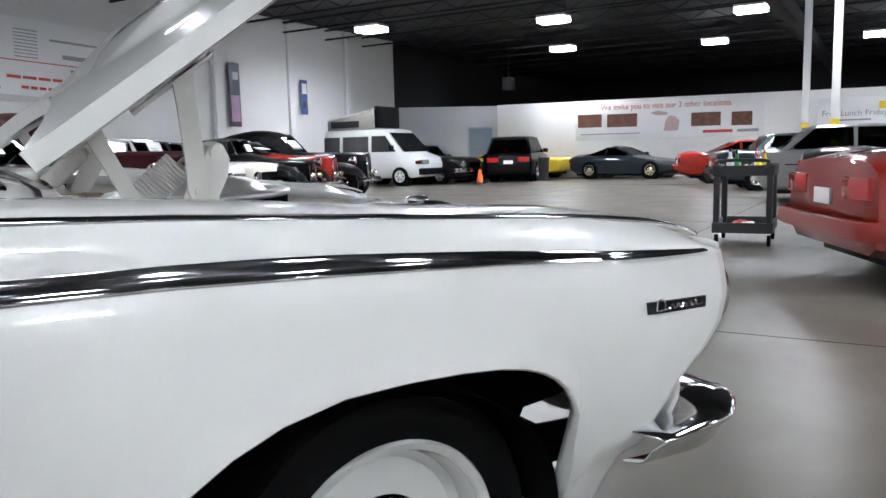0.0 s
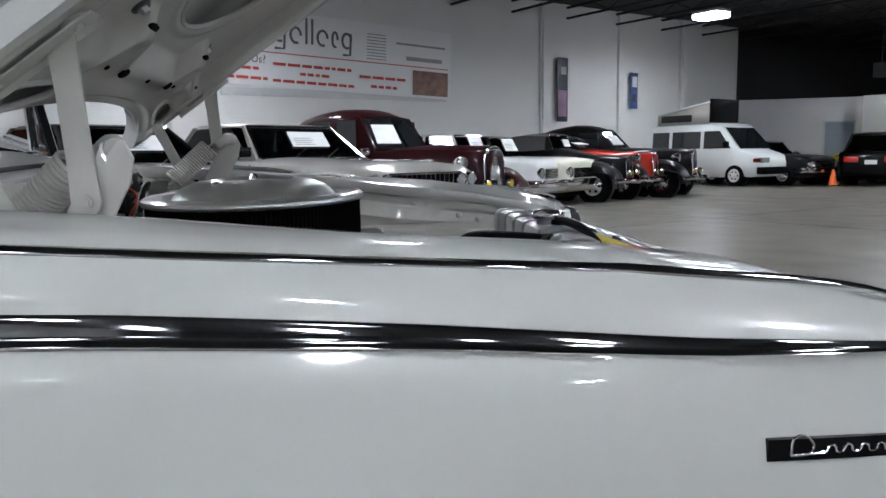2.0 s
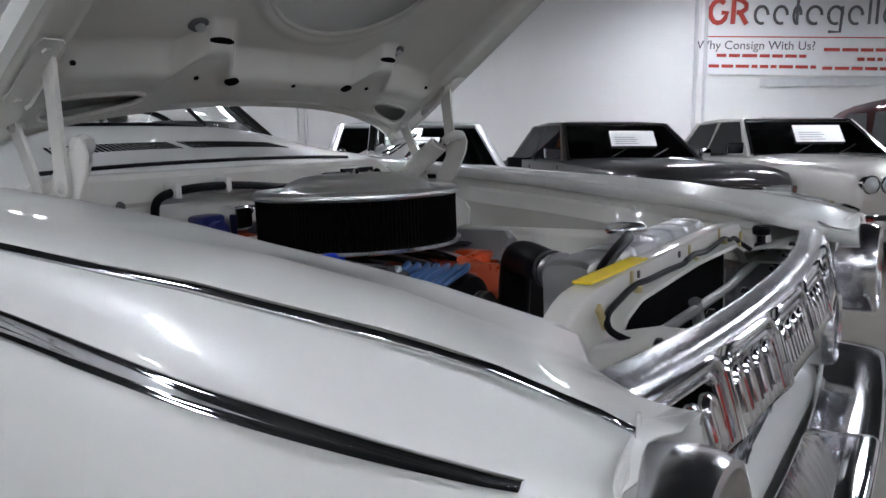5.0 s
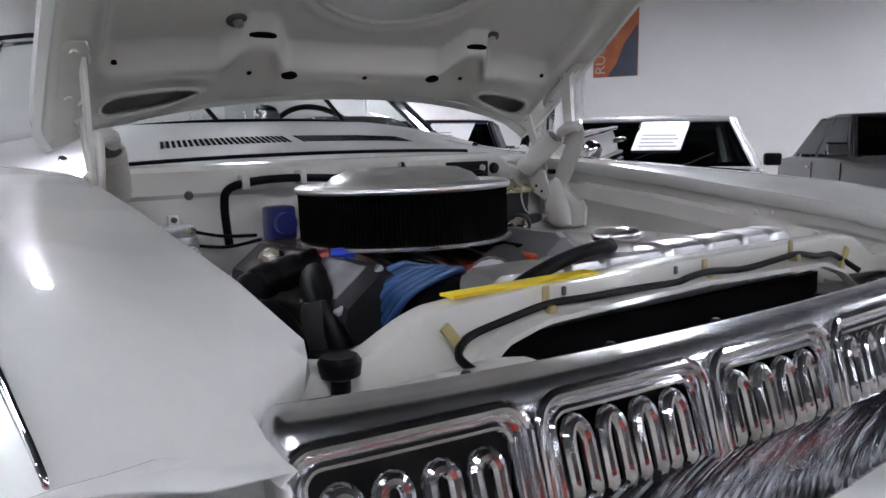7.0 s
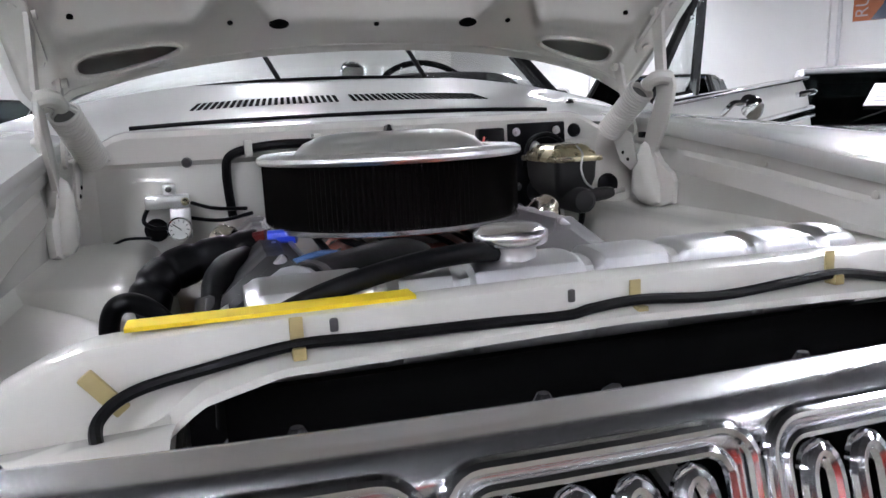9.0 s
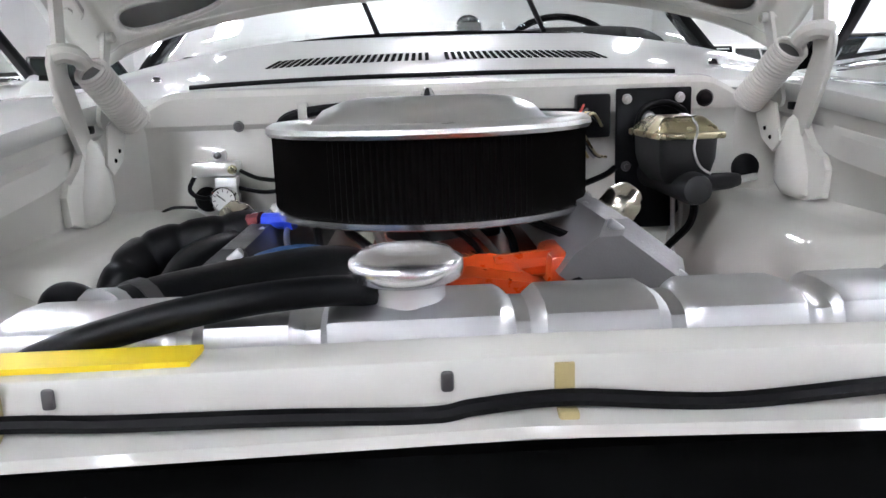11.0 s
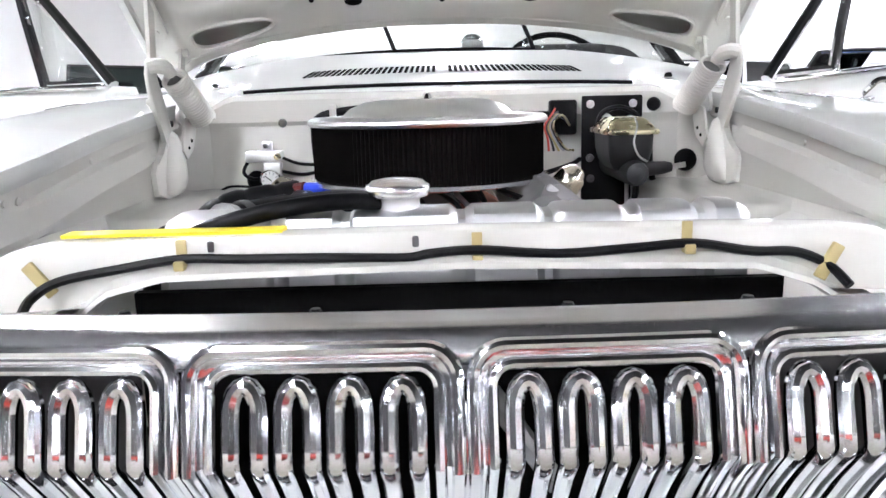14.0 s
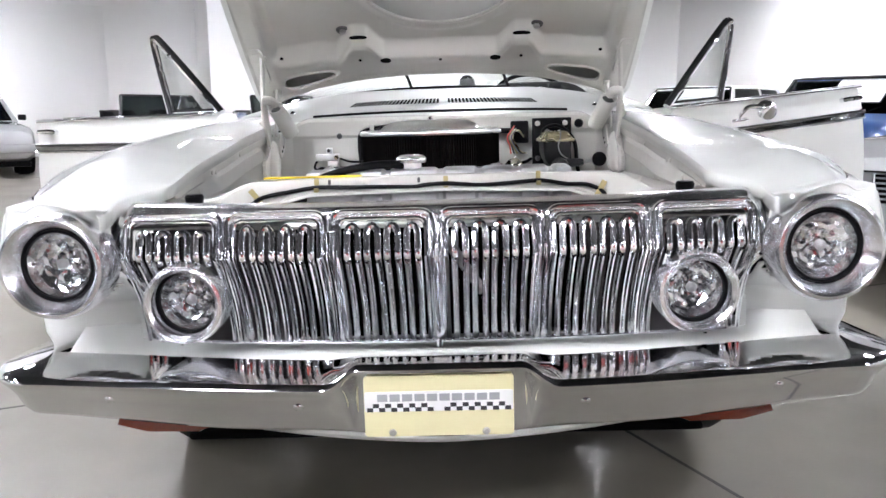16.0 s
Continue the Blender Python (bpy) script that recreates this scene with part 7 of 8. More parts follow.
    if s > 0:
        mm = dm @ Matrix.Translation((0.075, 0.47, 1.035))
        bm = bmesh.new()
        lathe(bm, [(0.0, 0.050), (0.012, 0.046), (0.030, 0.026), (0.043, 0.006), (0.045, 0.0), (0.042, -0.004), (0.0, -0.004)], mm @ Euler((radians(70), 0, radians(60))).to_matrix().to_4x4(), 28)
        tube(bm, smooth_path([dm @ Vector((0.0, 0.37, 1.005)), dm @ Vector((0.035, 0.375, 1.04)), dm @ Vector((0.05, 0.40, 1.055)), mm @ Vector((0, 0, 0.01))], 5), 0.010, 8)
        box(bm, (0.002, 0.32, 0.994), (0.022, 0.42, 1.008), 0.004, dm)
        part("door_mirror", bm, CHROME, dr, "round chrome door mirror")


# ---- the other cars in the hall: local x forward, y to the left, z up ----
def body_paint(name, c, rough=0.3):
    return mat(name, c, rough, 0, 0.7, 0.04, 2.0, spec=0.2)


CARD = mat("white_price_card", (0.8, 0.8, 0.8), 0.6)
MAROON = mat("maroon_paint", (0.020, 0.0022, 0.003), 0.35, 0, 0.4, 0.04, 2.0, spec=0.1)
CREAM = body_paint("cream_paint", (0.72, 0.70, 0.60))
SILVER = mat("silver_paint", (0.42, 0.42, 0.43), 0.3, 0.5, 1.0, 0.04, 2.0)
BEIGE = mat("pale_silver_beige_paint", (0.50, 0.48, 0.45), 0.3, 0.3, 1.0, 0.03, 2.0)
GREYP = mat("dark_grey_paint", (0.022, 0.021, 0.022), 0.3, 0.4, 0.7, 0.05, 2.0, spec=0.2)
SLATE = mat("slate_blue_paint", (0.024, 0.033, 0.042), 0.3, 0.3, 0.7, 0.05, 2.0, spec=0.2)
BLACKP = mat("black_car_paint", (0.004, 0.004, 0.0045), 0.35, 0, 0.35, 0.04, 2.0, spec=0.1)
REDP = body_paint("red_paint", (0.33, 0.016, 0.006))
DEEPRED = mat("metallic_red_paint", (0.30, 0.022, 0.012), 0.3, 0.3, 1.0, 0.05, 2.0)
VANW = body_paint("van_white_paint", (0.75, 0.76, 0.76))
YELP = body_paint("yellow_paint", (0.75, 0.55, 0.03))
BLUEP = body_paint("blue_car_paint", (0.018, 0.045, 0.13))


def loft_body(bm, stations, wide):
    """stations: x, bottom z, shoulder z, top z, half width, crown fraction."""
    rows = []
    for x, zb, zs, zt, w, c in stations:
        w *= wide
        rows.append([(x, -w * 0.86, zb), (x, -w * 0.97, zb + 0.06), (x, -w, zb + (zs - zb) * 0.5), (x, -w * 0.985, zs - 0.03), (x, -w * 0.95, zs + (zt - zs) * 0.25), (x, -w * 0.80, zs + (zt - zs) * 0.75), (x, -w * 0.4, zt - 0.004), (x, 0, zt),
                     (x, w * 0.4, zt - 0.004), (x, w * 0.80, zs + (zt - zs) * 0.75), (x, w * 0.95, zs + (zt - zs) * 0.25), (x, w * 0.985, zs - 0.03), (x, w, zb + (zs - zb) * 0.5), (x, w * 0.97, zb + 0.06), (x, w * 0.86, zb)])
    grid_faces(bm, rows, closed=True, cap=True)


def pane(parent, pts, name="window", material=None, label=""):
    bm = bmesh.new()
    vs = [bm.verts.new(p) for p in pts]
    bm.faces.new(vs)
    ex = bmesh.ops.extrude_face_region(bm, geom=bm.faces[:])
    n = (Vector(pts[1]) - Vector(pts[0])).cross(Vector(pts[2]) - Vector(pts[0])).normalized() * 0.006
    for v in [g for g in ex["geom"] if isinstance(g, bmesh.types.BMVert)]:
        v.co += n
    return part(name, bm, material or CARGLASS, parent, label)


def road_wheel(parent, x, y, r, side, rimmat, white=False):
    m = Matrix.Translation((x, y, r)) @ Euler((radians(-90 * side), 0, 0)).to_matrix().to_4x4()
    w = part("wheel", _lathed([(r * 0.6, -0.09), (r * 0.95, -0.10), (r, -0.06), (r, 0.06), (r * 0.95, 0.095), (r * 0.8, 0.105), (r * 0.62, 0.10)], m, 28), TYRE, parent)
    part("rim", _lathed([(r * 0.62, 0.085), (r * 0.60, 0.104), (r * 0.54, 0.085), (r * 0.45, 0.07), (r * 0.22, 0.095), (r * 0.15, 0.11), (0, 0.112)], m, 24), rimmat, w)
    for k in range(6):
        bm = bmesh.new()
        a = 2 * math.pi * k / 6
        lathe(bm, [(0.0, 0.002), (r * 0.075, 0.001), (r * 0.08, -0.004)], m @ Matrix.Translation((r * 0.37 * math.cos(a), r * 0.37 * math.sin(a), 0.088)), 8)
        part("rim_hole", bm, DARK, w)
    part("arch", _lathed([(r * 1.16, -0.16), (r * 1.17, 0.012), (r * 1.13, 0.014), (r * 1.0, 0.008), (r * 0.99, -0.1)], m, 28), BLACK, parent)


def lamp_round(parent, x, y, z, r, fwd=1, material=None, name="headlamp"):
    m = Matrix.Translation((x, y, z)) @ Euler((0, radians(90 * fwd), 0)).to_matrix().to_4x4()
    h = part(name, _lathed([(r * 1.22, -0.05), (r * 1.22, 0.012), (r * 1.1, 0.022), (r, 0.012)], m, 20), CHROME, parent)
    part("lens", _lathed([(r, 0.010), (r * 0.7, 0.022), (0, 0.028)], m, 20), material or mat("headlamp_glass", (0.55, 0.57, 0.58), 0.1, 0.6), h)


def build_car(name, label, d, n, head, L, W, paint, rimmat=None, style="sedan", H=1.38, hood=0.92, belt=0.93, deck=0.95, cabin=(-0.30, 0.16), rake=(0.35, 0.30), roofmat=None, wheel_r=0.31, bumper=True, card=True, lamps="round", rear=False, trim=True, grille_m=None, clear=0.22, group="", nose=0.62):
    """A parked car. cabin: rear and front foot of the glasshouse as fractions of the length from the middle; rake: how far each end leans in, metres."""
    m = ROOM @ Matrix.Translation((d, n, 0)) @ Matrix.Rotation(radians(head), 4, "Z")
    c = thing(name, label, "car", m, group)
    rimmat = rimmat or DULLCHROME
    h = L / 2
    xf, xr = cabin[1] * L, cabin[0] * L
    st = [(-h, 0.36, belt * 0.72, deck * 0.80, 0.84, 0), (-h + 0.05, 0.28, belt * 0.86, deck * 0.95, 0.93, 0), (-h + 0.30, clear, belt * 0.92, deck, 0.985, 0), (xr - 0.25, clear, belt * 0.94, deck + 0.01, 1.0, 0), (xr, clear, belt * 0.95, belt + 0.01, 1.0, 0), (0, clear, belt * 0.95, belt + 0.012, 1.0, 0),
          (xf, clear, belt * 0.94, belt + 0.01, 1.0, 0), (xf + 0.12, clear, belt * 0.92, (belt + hood) / 2 + 0.02, 0.995, 0), (h - 0.45, clear, hood * 0.90, hood, 0.98, 0), (h - 0.12, 0.26, hood * 0.86, hood * 0.965, 0.95, 0), (h - 0.02, 0.30, hood * 0.78, hood * 0.88, 0.90, 0), (h, 0.36, hood * nose, hood * (nose + 0.16), 0.86, 0)]
    bm = bmesh.new()
    loft_body(bm, st, W / 2)
    part("body", bm, paint, c, "", 40)
    # lower dark sill
    bm = bmesh.new()
    box(bm, (-h + 0.3, -W / 2 * 0.88, clear - 0.07), (h - 0.3, W / 2 * 0.88, clear + 0.03), 0.02)
    part("underbody", bm, BLACK, c)
    rw, zb = W / 2 * 0.74, belt - 0.02
    bw = W / 2 * 0.93
    fx, rx = xf - rake[1], xr + rake[0]
    if style != "open":
        rows = []
        for x, z, w in ((rx - 0.06, H - 0.05, rw * 0.94), (rx + 0.10, H - 0.012, rw), ((rx + fx) / 2, H, rw * 1.03), (fx - 0.12, H - 0.014, rw), (fx + 0.02, H - 0.05, rw * 0.95)):
            rows.append([(x, -w, z - 0.05), (x, -w * 0.93, z - 0.012), (x, -w * 0.5, z), (x, w * 0.5, z), (x, w * 0.93, z - 0.012), (x, w, z - 0.05), (x, w * 0.9, z - 0.07), (x, -w * 0.9, z - 0.07)])
        bm = bmesh.new()
        grid_faces(bm, rows, closed=True, cap=True)
        part("roof", bm, roofmat or paint, c, "", 40)
    zr = H - 0.06
    front = [(xf, -bw * 0.93, zb), (xf, bw * 0.93, zb), (fx, rw * 0.94, zr), (fx, -rw * 0.94, zr)]
    if style == "open":
        zr = belt + 0.36
        front = [(xf, -bw * 0.93, zb), (xf, bw * 0.93, zb), (xf - 0.28, rw * 0.94, zr), (xf - 0.28, -rw * 0.94, zr)]
    pane(c, front, "windscreen")
    bm = bmesh.new()
    for a, b in zip(front, front[1:] + front[:1]):
        tube(bm, [a, b], 0.024, 8)
    part("windscreen_frame", bm, CHROME if trim else paint, c)
    fm = [(Vector(front[i])) for i in range(4)]
    for q in (0.3, 0.62):
        bm = bmesh.new()
        a = fm[0].lerp(fm[1], q) + Vector((0.02, 0, 0.02))
        tube(bm, [a, a + Vector((-0.16, 0.34, 0.14)) * 0.8], 0.007, 5)
        part("wiper", bm, BLACK, c)
    if style != "open":
        rearp = [(xr, bw * 0.9, zb), (xr, -bw * 0.9, zb), (rx, -rw * 0.9, zr), (rx, rw * 0.9, zr)]
        pane(c, rearp, "rear_window")
        xm = (xf + xr) / 2 - 0.05
        for s in (-1, 1):
            for a0, a1, b0, b1 in ((xm + 0.03, xf - 0.10, xm + 0.03, fx - 0.04), (xr + 0.16, xm - 0.03, rx + 0.10, xm - 0.03)):
                pts = [(a0, s * (bw + 0.004), zb + 0.03), (a1, s * (bw + 0.004), zb + 0.03), (b1, s * (rw + 0.006), zr - 0.01), (b0, s * (rw + 0.006), zr - 0.01)]
                pane(c, pts if s > 0 else pts[::-1], "side_window")
            # pillars between the panes
            for lo0, lo1, hi0, hi1 in ((xf - 0.10, xf, fx - 0.04, fx), (xm - 0.035, xm + 0.035, xm - 0.035, xm + 0.035), (xr, xr + 0.17, rx, rx + 0.11)):
                bm = bmesh.new()
                ring = [[(x, s * (y - dy), z) for x, y, z in ((lo0, bw, zb), (lo1, bw, zb), (hi1, rw, zr + 0.02), (hi0, rw, zr + 0.02))] for dy in (0.0, 0.03)]
                grid_faces(bm, ring, closed=True, cap=True)
                part("pillar", bm, roofmat or paint, c)
        for x0, hh, yy in ((xf - 0.95, 0.22, 0.36), (xf - 0.95, 0.22, -0.36), (xr + 0.42, 0.10, 0.0)):
            bm = bmesh.new()
            w_ = 0.23 if yy else 0.58
            box(bm, (x0 - 0.10, yy - w_, belt - 0.05), (x0 + 0.06, yy + w_, belt + hh), 0.05)
            part("seat", bm, INTERIOR, c)
        bm = bmesh.new()
        box(bm, (xf - 0.45, -bw * 0.88, belt - 0.04), (xf - 0.12, bw * 0.88, belt + 0.035), 0.02)
        part("dashboard", bm, INTERIOR, c)
        bm = bmesh.new()
        box(bm, (fx - 0.10, -0.12, zr - 0.10), (fx - 0.08, 0.12, zr - 0.04), 0.008)
        part("rear_view_mirror", bm, BLACK, c)
    else:
        for s in (-1, 1):
            bm = bmesh.new()
            box(bm, (-0.25, s * 0.36 - 0.22, belt - 0.3), (-0.10, s * 0.36 + 0.22, belt + 0.14), 0.05)
            part("seat", bm, INTERIOR, c)
    for s in (-1, 1):
        bm = bmesh.new()
        box(bm, (xf - 0.20, s * (bw + 0.02) - 0.0, belt + 0.01), (xf - 0.10, s * (bw + 0.15), belt + 0.11), 0.02)
        part("door_mirror", bm, BLACK if not trim else CHROME, c)
        for x in (0.31 * L, -0.28 * L):
            road_wheel(c, x, s * (W / 2 - 0.095), wheel_r, s, rimmat)
        bm = bmesh.new()
        tube(bm, [(xr + 0.1, s * (W / 2 + 0.002), belt * 0.72), (xf, s * (W / 2 + 0.002), belt * 0.72)], 0.012, 6)
        tube(bm, [((xf + xr) / 2 - 0.2, s * (W / 2 + 0.004), belt * 0.86), ((xf + xr) / 2 - 0.06, s * (W / 2 + 0.004), belt * 0.86)], 0.014, 6)
        part("side_trim", bm, CHROME if trim else BLACK, c)
        # door shut lines
        for x in (xf - 0.05, (xf + xr) / 2):
            bm = bmesh.new()
            box(bm, (x - 0.004, s * W / 2 * 0.996 - 0.004, clear + 0.08), (x + 0.004, s * W / 2 * 0.996 + 0.006, belt * 0.92))
            part("shut_line", bm, DARK, c)
    gz = hood * (nose + 0.02)
    gw = W * 0.30
    if lamps == "quad":
        for s in (-1, 1):
            for k in (0, 1):
                lamp_round(c, h + 0.005, s * (W * 0.40 - k * 0.17), gz + 0.04, 0.068)
    elif lamps == "rect":
        for s in (-1, 1):
            bm = bmesh.new()
            box(bm, (h - 0.06, min(s * W * 0.25, s * W * 0.43), gz - 0.02), (h + 0.02, max(s * W * 0.25, s * W * 0.43), gz + 0.13), 0.015)
            hl = part("headlamp", bm, CHROME, c)
            bm = bmesh.new()
            box(bm, (h + 0.018, min(s * W * 0.262, s * W * 0.415), gz - 0.005), (h + 0.026, max(s * W * 0.262, s * W * 0.415), gz + 0.115), 0.004)
            part("lens", bm, mat("headlamp_glass", (0.55, 0.57, 0.58), 0.1, 0.6), hl)
            bm = bmesh.new()
            box(bm, (h - 0.10, min(s * W * 0.43, s * W * 0.475), gz - 0.01), (h + 0.005, max(s * W * 0.43, s * W * 0.475), gz + 0.12), 0.01)
            part("marker_lamp", bm, AMBER, c)
    elif lamps == "round":
        for s in (-1, 1):
            lamp_round(c, h + 0.005, s * W * 0.39, gz + 0.05, 0.088)
    if lamps != "none":
        g = group_part(c, "grille")
        bm = bmesh.new()
        box(bm, (h - 0.05, -gw, gz - 0.06), (h + 0.008, gw, gz + 0.12), 0.01)
        part("grille_recess", bm, DARK, g)
        bm = bmesh.new()
        tube(bm, [(h + 0.012, y, z) for y, z in ((-gw, gz - 0.06), (gw, gz - 0.06), (gw, gz + 0.12), (-gw, gz + 0.12), (-gw, gz - 0.06))], 0.012, 6)
        part("grille_surround", bm, CHROME, g)
        if grille_m != "upright":
            for k in range(5):
                bm = bmesh.new()
                z = gz - 0.03 + 0.03 * k
                tube(bm, [(h + 0.010, -gw + 0.02, z), (h + 0.010, gw - 0.02, z)], 0.006, 5)
                part("grille_bar", bm, CHROME if trim else GREYTXT, g)
        else:
            for k in range(15):
                bm = bmesh.new()
                y = -gw + 0.05 + (2 * gw - 0.1) * k / 14
                tube(bm, [(h + 0.010, y, gz - 0.05), (h + 0.010, y, gz + 0.11)], 0.006, 5)
                part("grille_bar", bm, CHROME, g)
    if bumper:
        for sx, nm in ((1, "front_bumper"), (-1, "rear_bumper")):
            bm = bmesh.new()
            pts = [(sx * (h - 0.45), -W / 2 * 1.0, 0.46), (sx * (h - 0.05), -W / 2 * 0.99, 0.46), (sx * (h + 0.07), -W / 2 * 0.8, 0.46), (sx * (h + 0.10), 0, 0.46), (sx * (h + 0.07), W / 2 * 0.8, 0.46), (sx * (h - 0.05), W / 2 * 0.99, 0.46), (sx * (h - 0.45), W / 2 * 1.0, 0.46)]
            pp = smooth_path(pts, 4)
            grid_faces(bm, [[p + Vector((0, 0, -0.07)), p + Vector((sx * 0.03, 0, -0.06)), p + Vector((sx * 0.04, 0, 0)), p + Vector((sx * 0.03, 0, 0.06)), p + Vector((0, 0, 0.07))] for p in pp], closed=True, cap=True)
            part(nm, bm, CHROME if trim else paint, c)
    for s in (-1, 1):
        bm = bmesh.new()
        box(bm, (-h - 0.012, min(s * W * 0.20, s * W * 0.44), deck * 0.66), (-h + 0.10, max(s * W * 0.20, s * W * 0.44), deck * 0.82), 0.015)
        part("tail_lamp", bm, REDLENS, c, "red tail lamp")
    bm = bmesh.new()
    box(bm, (-h - 0.018, -0.16, deck * 0.60), (-h + 0.05, 0.16, deck * 0.72), 0.004)
    part("plate_blank", bm, CARD, c)
    if card:
        a, b, dd = Vector(front[0]), Vector(front[1]), Vector(front[3])
        o = a.lerp(b, 0.34) + (dd - a) * 0.34
        nn = (b - a).cross(dd - a).normalized()
        if nn.x < 0:
            nn = -nn
        ux, uy = (b - a).normalized(), (dd - a).normalized()
        cw = 0.58 * card
        q = [o + nn * 0.02, o + ux * cw + nn * 0.02, o + ux * cw + uy * cw * 0.57 + nn * 0.02, o + uy * cw * 0.57 + nn * 0.02]
        cd = pane(c, q, "price_card", CARD, "white price card behind the windscreen")
        for k in range(4):
            p = o + ux * 0.05 + uy * (0.03 + 0.045 * k) + nn * 0.032
            bm = bmesh.new()
            vs = [bm.verts.new(v) for v in (p, p + ux * (0.30 - 0.03 * (k % 2)), p + ux * (0.30 - 0.03 * (k % 2)) + uy * 0.018, p + uy * 0.018)]
            bm.faces.new(vs)
            part("print_line", bm, GREYTXT, cd)
    return c


def group_part(parent, name):
    return group(name, parent)


def prewar(name, label, d, n, head, paint, fender, roofpaint, L=4.9, W=1.8, H=1.72, hood=1.12, closed=True, lamp_z=0.92):
    """A car of the thirties: tall hood, upright grille, pontoon wings."""
    m = ROOM @ Matrix.Translation((d, n, 0)) @ Matrix.Rotation(radians(head), 4, "Z")
    c = thing(name, label, "car", m)
    h = L / 2
    bm = bmesh.new()
    loft_body(bm, [(-h + 0.1, 0.45, 0.7, 0.8, 0.35, 0), (-h + 0.3, 0.38, 0.85, 1.0, 0.52, 0), (-h + 0.9, 0.34, 0.98, 1.14, 0.68, 0), (-0.6, 0.34, 1.0, 1.17, 0.72, 0), (0.3, 0.34, 1.0, 1.17, 0.72, 0), (0.55, 0.36, 0.98, 1.16, 0.60, 0), (1.2, 0.42, 0.93, hood + 0.02, 0.46, 0), (h - 0.35, 0.46, 0.88, hood, 0.34, 0), (h - 0.18, 0.50, 0.84, hood - 0.02, 0.27, 0), (h - 0.13, 0.5, 0.8, hood - 0.07, 0.2, 0)], W / 2)
    part("body", bm, paint, c, "", 40)
    if closed:
        rows = []
        for x, z, w in ((-h + 0.20, H * 0.63, 0.40), (-h + 0.34, H * 0.72, 0.46), (-h + 0.55, H * 0.81, 0.52), (-h + 0.82, H * 0.885, 0.56), (-h + 1.15, H * 0.945, 0.59), (-h + 1.55, H * 0.985, 0.61), (-0.62, H, 0.62), (-0.38, H * 0.995, 0.61), (-0.18, H * 0.975, 0.60), (-0.02, H * 0.945, 0.58), (0.10, H * 0.905, 0.56)):
            rows.append([(x, -w * 1.12, 1.10), (x, -w * 1.06, z - 0.22), (x, -w * 0.9, z - 0.07), (x, -w * 0.5, z - 0.01), (x, 0, z), (x, w * 0.5, z - 0.01), (x, w * 0.9, z - 0.07), (x, w * 1.06, z - 0.22), (x, w * 1.12, 1.10)])
        bm = bmesh.new()
        grid_faces(bm, rows, cap=True)
        part("cabin", bm, roofpaint, c, "", 50)
        # side skin that carries the roof down to the windscreen posts
        for s in (-1, 1):
            bm = bmesh.new()
            grid_faces(bm, [[(0.08, s * 0.63, 1.10), (0.09, s * 0.60, H * 0.80), (0.10, s * 0.51, H * 0.89)], [(0.48, s * 0.60, 1.10), (0.42, s * 0.585, 1.20), (0.14, s * 0.52, H * 0.88)]])
            part("windscreen_post", bm, roofpaint, c)
        for s in (-1, 1):
            for x0, x1 in ((-0.42, 0.14), (-1.10, -0.52)):
                pts = [(x0, s * 0.69, 1.17), (x1, s * 0.69, 1.17), (x1 - 0.05, s * 0.66, H - 0.22), (x0 + 0.05, s * 0.66, H - 0.22)]
                pane(c, pts if s > 0 else pts[::-1], "side_window", TINT)
        for s in (-1, 1):
            pts = [(0.62, s * 0.02, 1.15), (0.48, s * 0.56, 1.15), (0.10, s * 0.50, H * 0.885), (0.20, s * 0.02, H * 0.905)]
            pane(c, pts if s > 0 else pts[::-1], "windscreen", TINT)
        bm = bmesh.new()
        loop = [(0.48, -0.58, 1.14), (0.63, 0, 1.14), (0.48, 0.58, 1.14), (0.10, 0.52, H * 0.895), (0.20, 0, H * 0.915), (0.10, -0.52, H * 0.895), (0.48, -0.58, 1.14)]
        tube(bm, loop, 0.026, 8)
        part("windscreen_frame", bm, roofpaint, c)
        cd = pane(c, [(0.44, -0.50, 1.24), (0.555, -0.08, 1.24), (0.35, -0.08, H * 0.84), (0.24, -0.47, H * 0.84)], "price_card", CARD, "white price card behind the windscreen")
    else:
        pts = [(0.45, -0.55, 1.15), (0.45, 0.55, 1.15), (0.30, 0.5, 1.45), (0.30, -0.5, 1.45)]
        pane(c, pts, "windscreen")
        bm = bmesh.new()
        tube(bm, pts + pts[:1], 0.02, 8)
        part("windscreen_frame", bm, CHROME, c)
        bm = bmesh.new()
        rows = [[(x, -w, z0), (x, -w * 0.9, z1 - 0.05), (x, 0, z1), (x, w * 0.9, z1 - 0.05), (x, w, z0)] for x, w, z0, z1 in ((-1.2, 0.55, 1.1, 1.2), (-1.0, 0.62, 1.1, 1.42), (-0.3, 0.63, 1.1, 1.50), (0.25, 0.58, 1.12, 1.47))]
        grid_faces(bm, rows, cap=True)
        part("folding_top", bm, INTERIOR, c, "dark fabric folding top", 50)
        cd = pane(c, [(0.445, 0.1, 1.2), (0.445, 0.45, 1.2), (0.37, 0.44, 1.36), (0.37, 0.1, 1.36)], "price_card", CARD)
    # upright grille
    g = group("grille", c)
    for k in range(11):
        y = -0.16 + 0.032 * k
        bm = bmesh.new()
        z1 = hood - 0.06 - 0.5 * y * y
        tube(bm, [(h - 0.12 - 0.6 * y * y, y, 0.50), (h - 0.14 - 0.6 * y * y, y, z1)], 0.008, 6)
        part("grille_bar", bm, CHROME, g)
    bm = bmesh.new()
    tube(bm, smooth_path([(h - 0.14, -0.20, 0.48), (h - 0.16, -0.20, hood - 0.15), (h - 0.16, 0, hood - 0.02), (h - 0.16, 0.20, hood - 0.15), (h - 0.14, 0.20, 0.48)], 5), 0.016, 8)
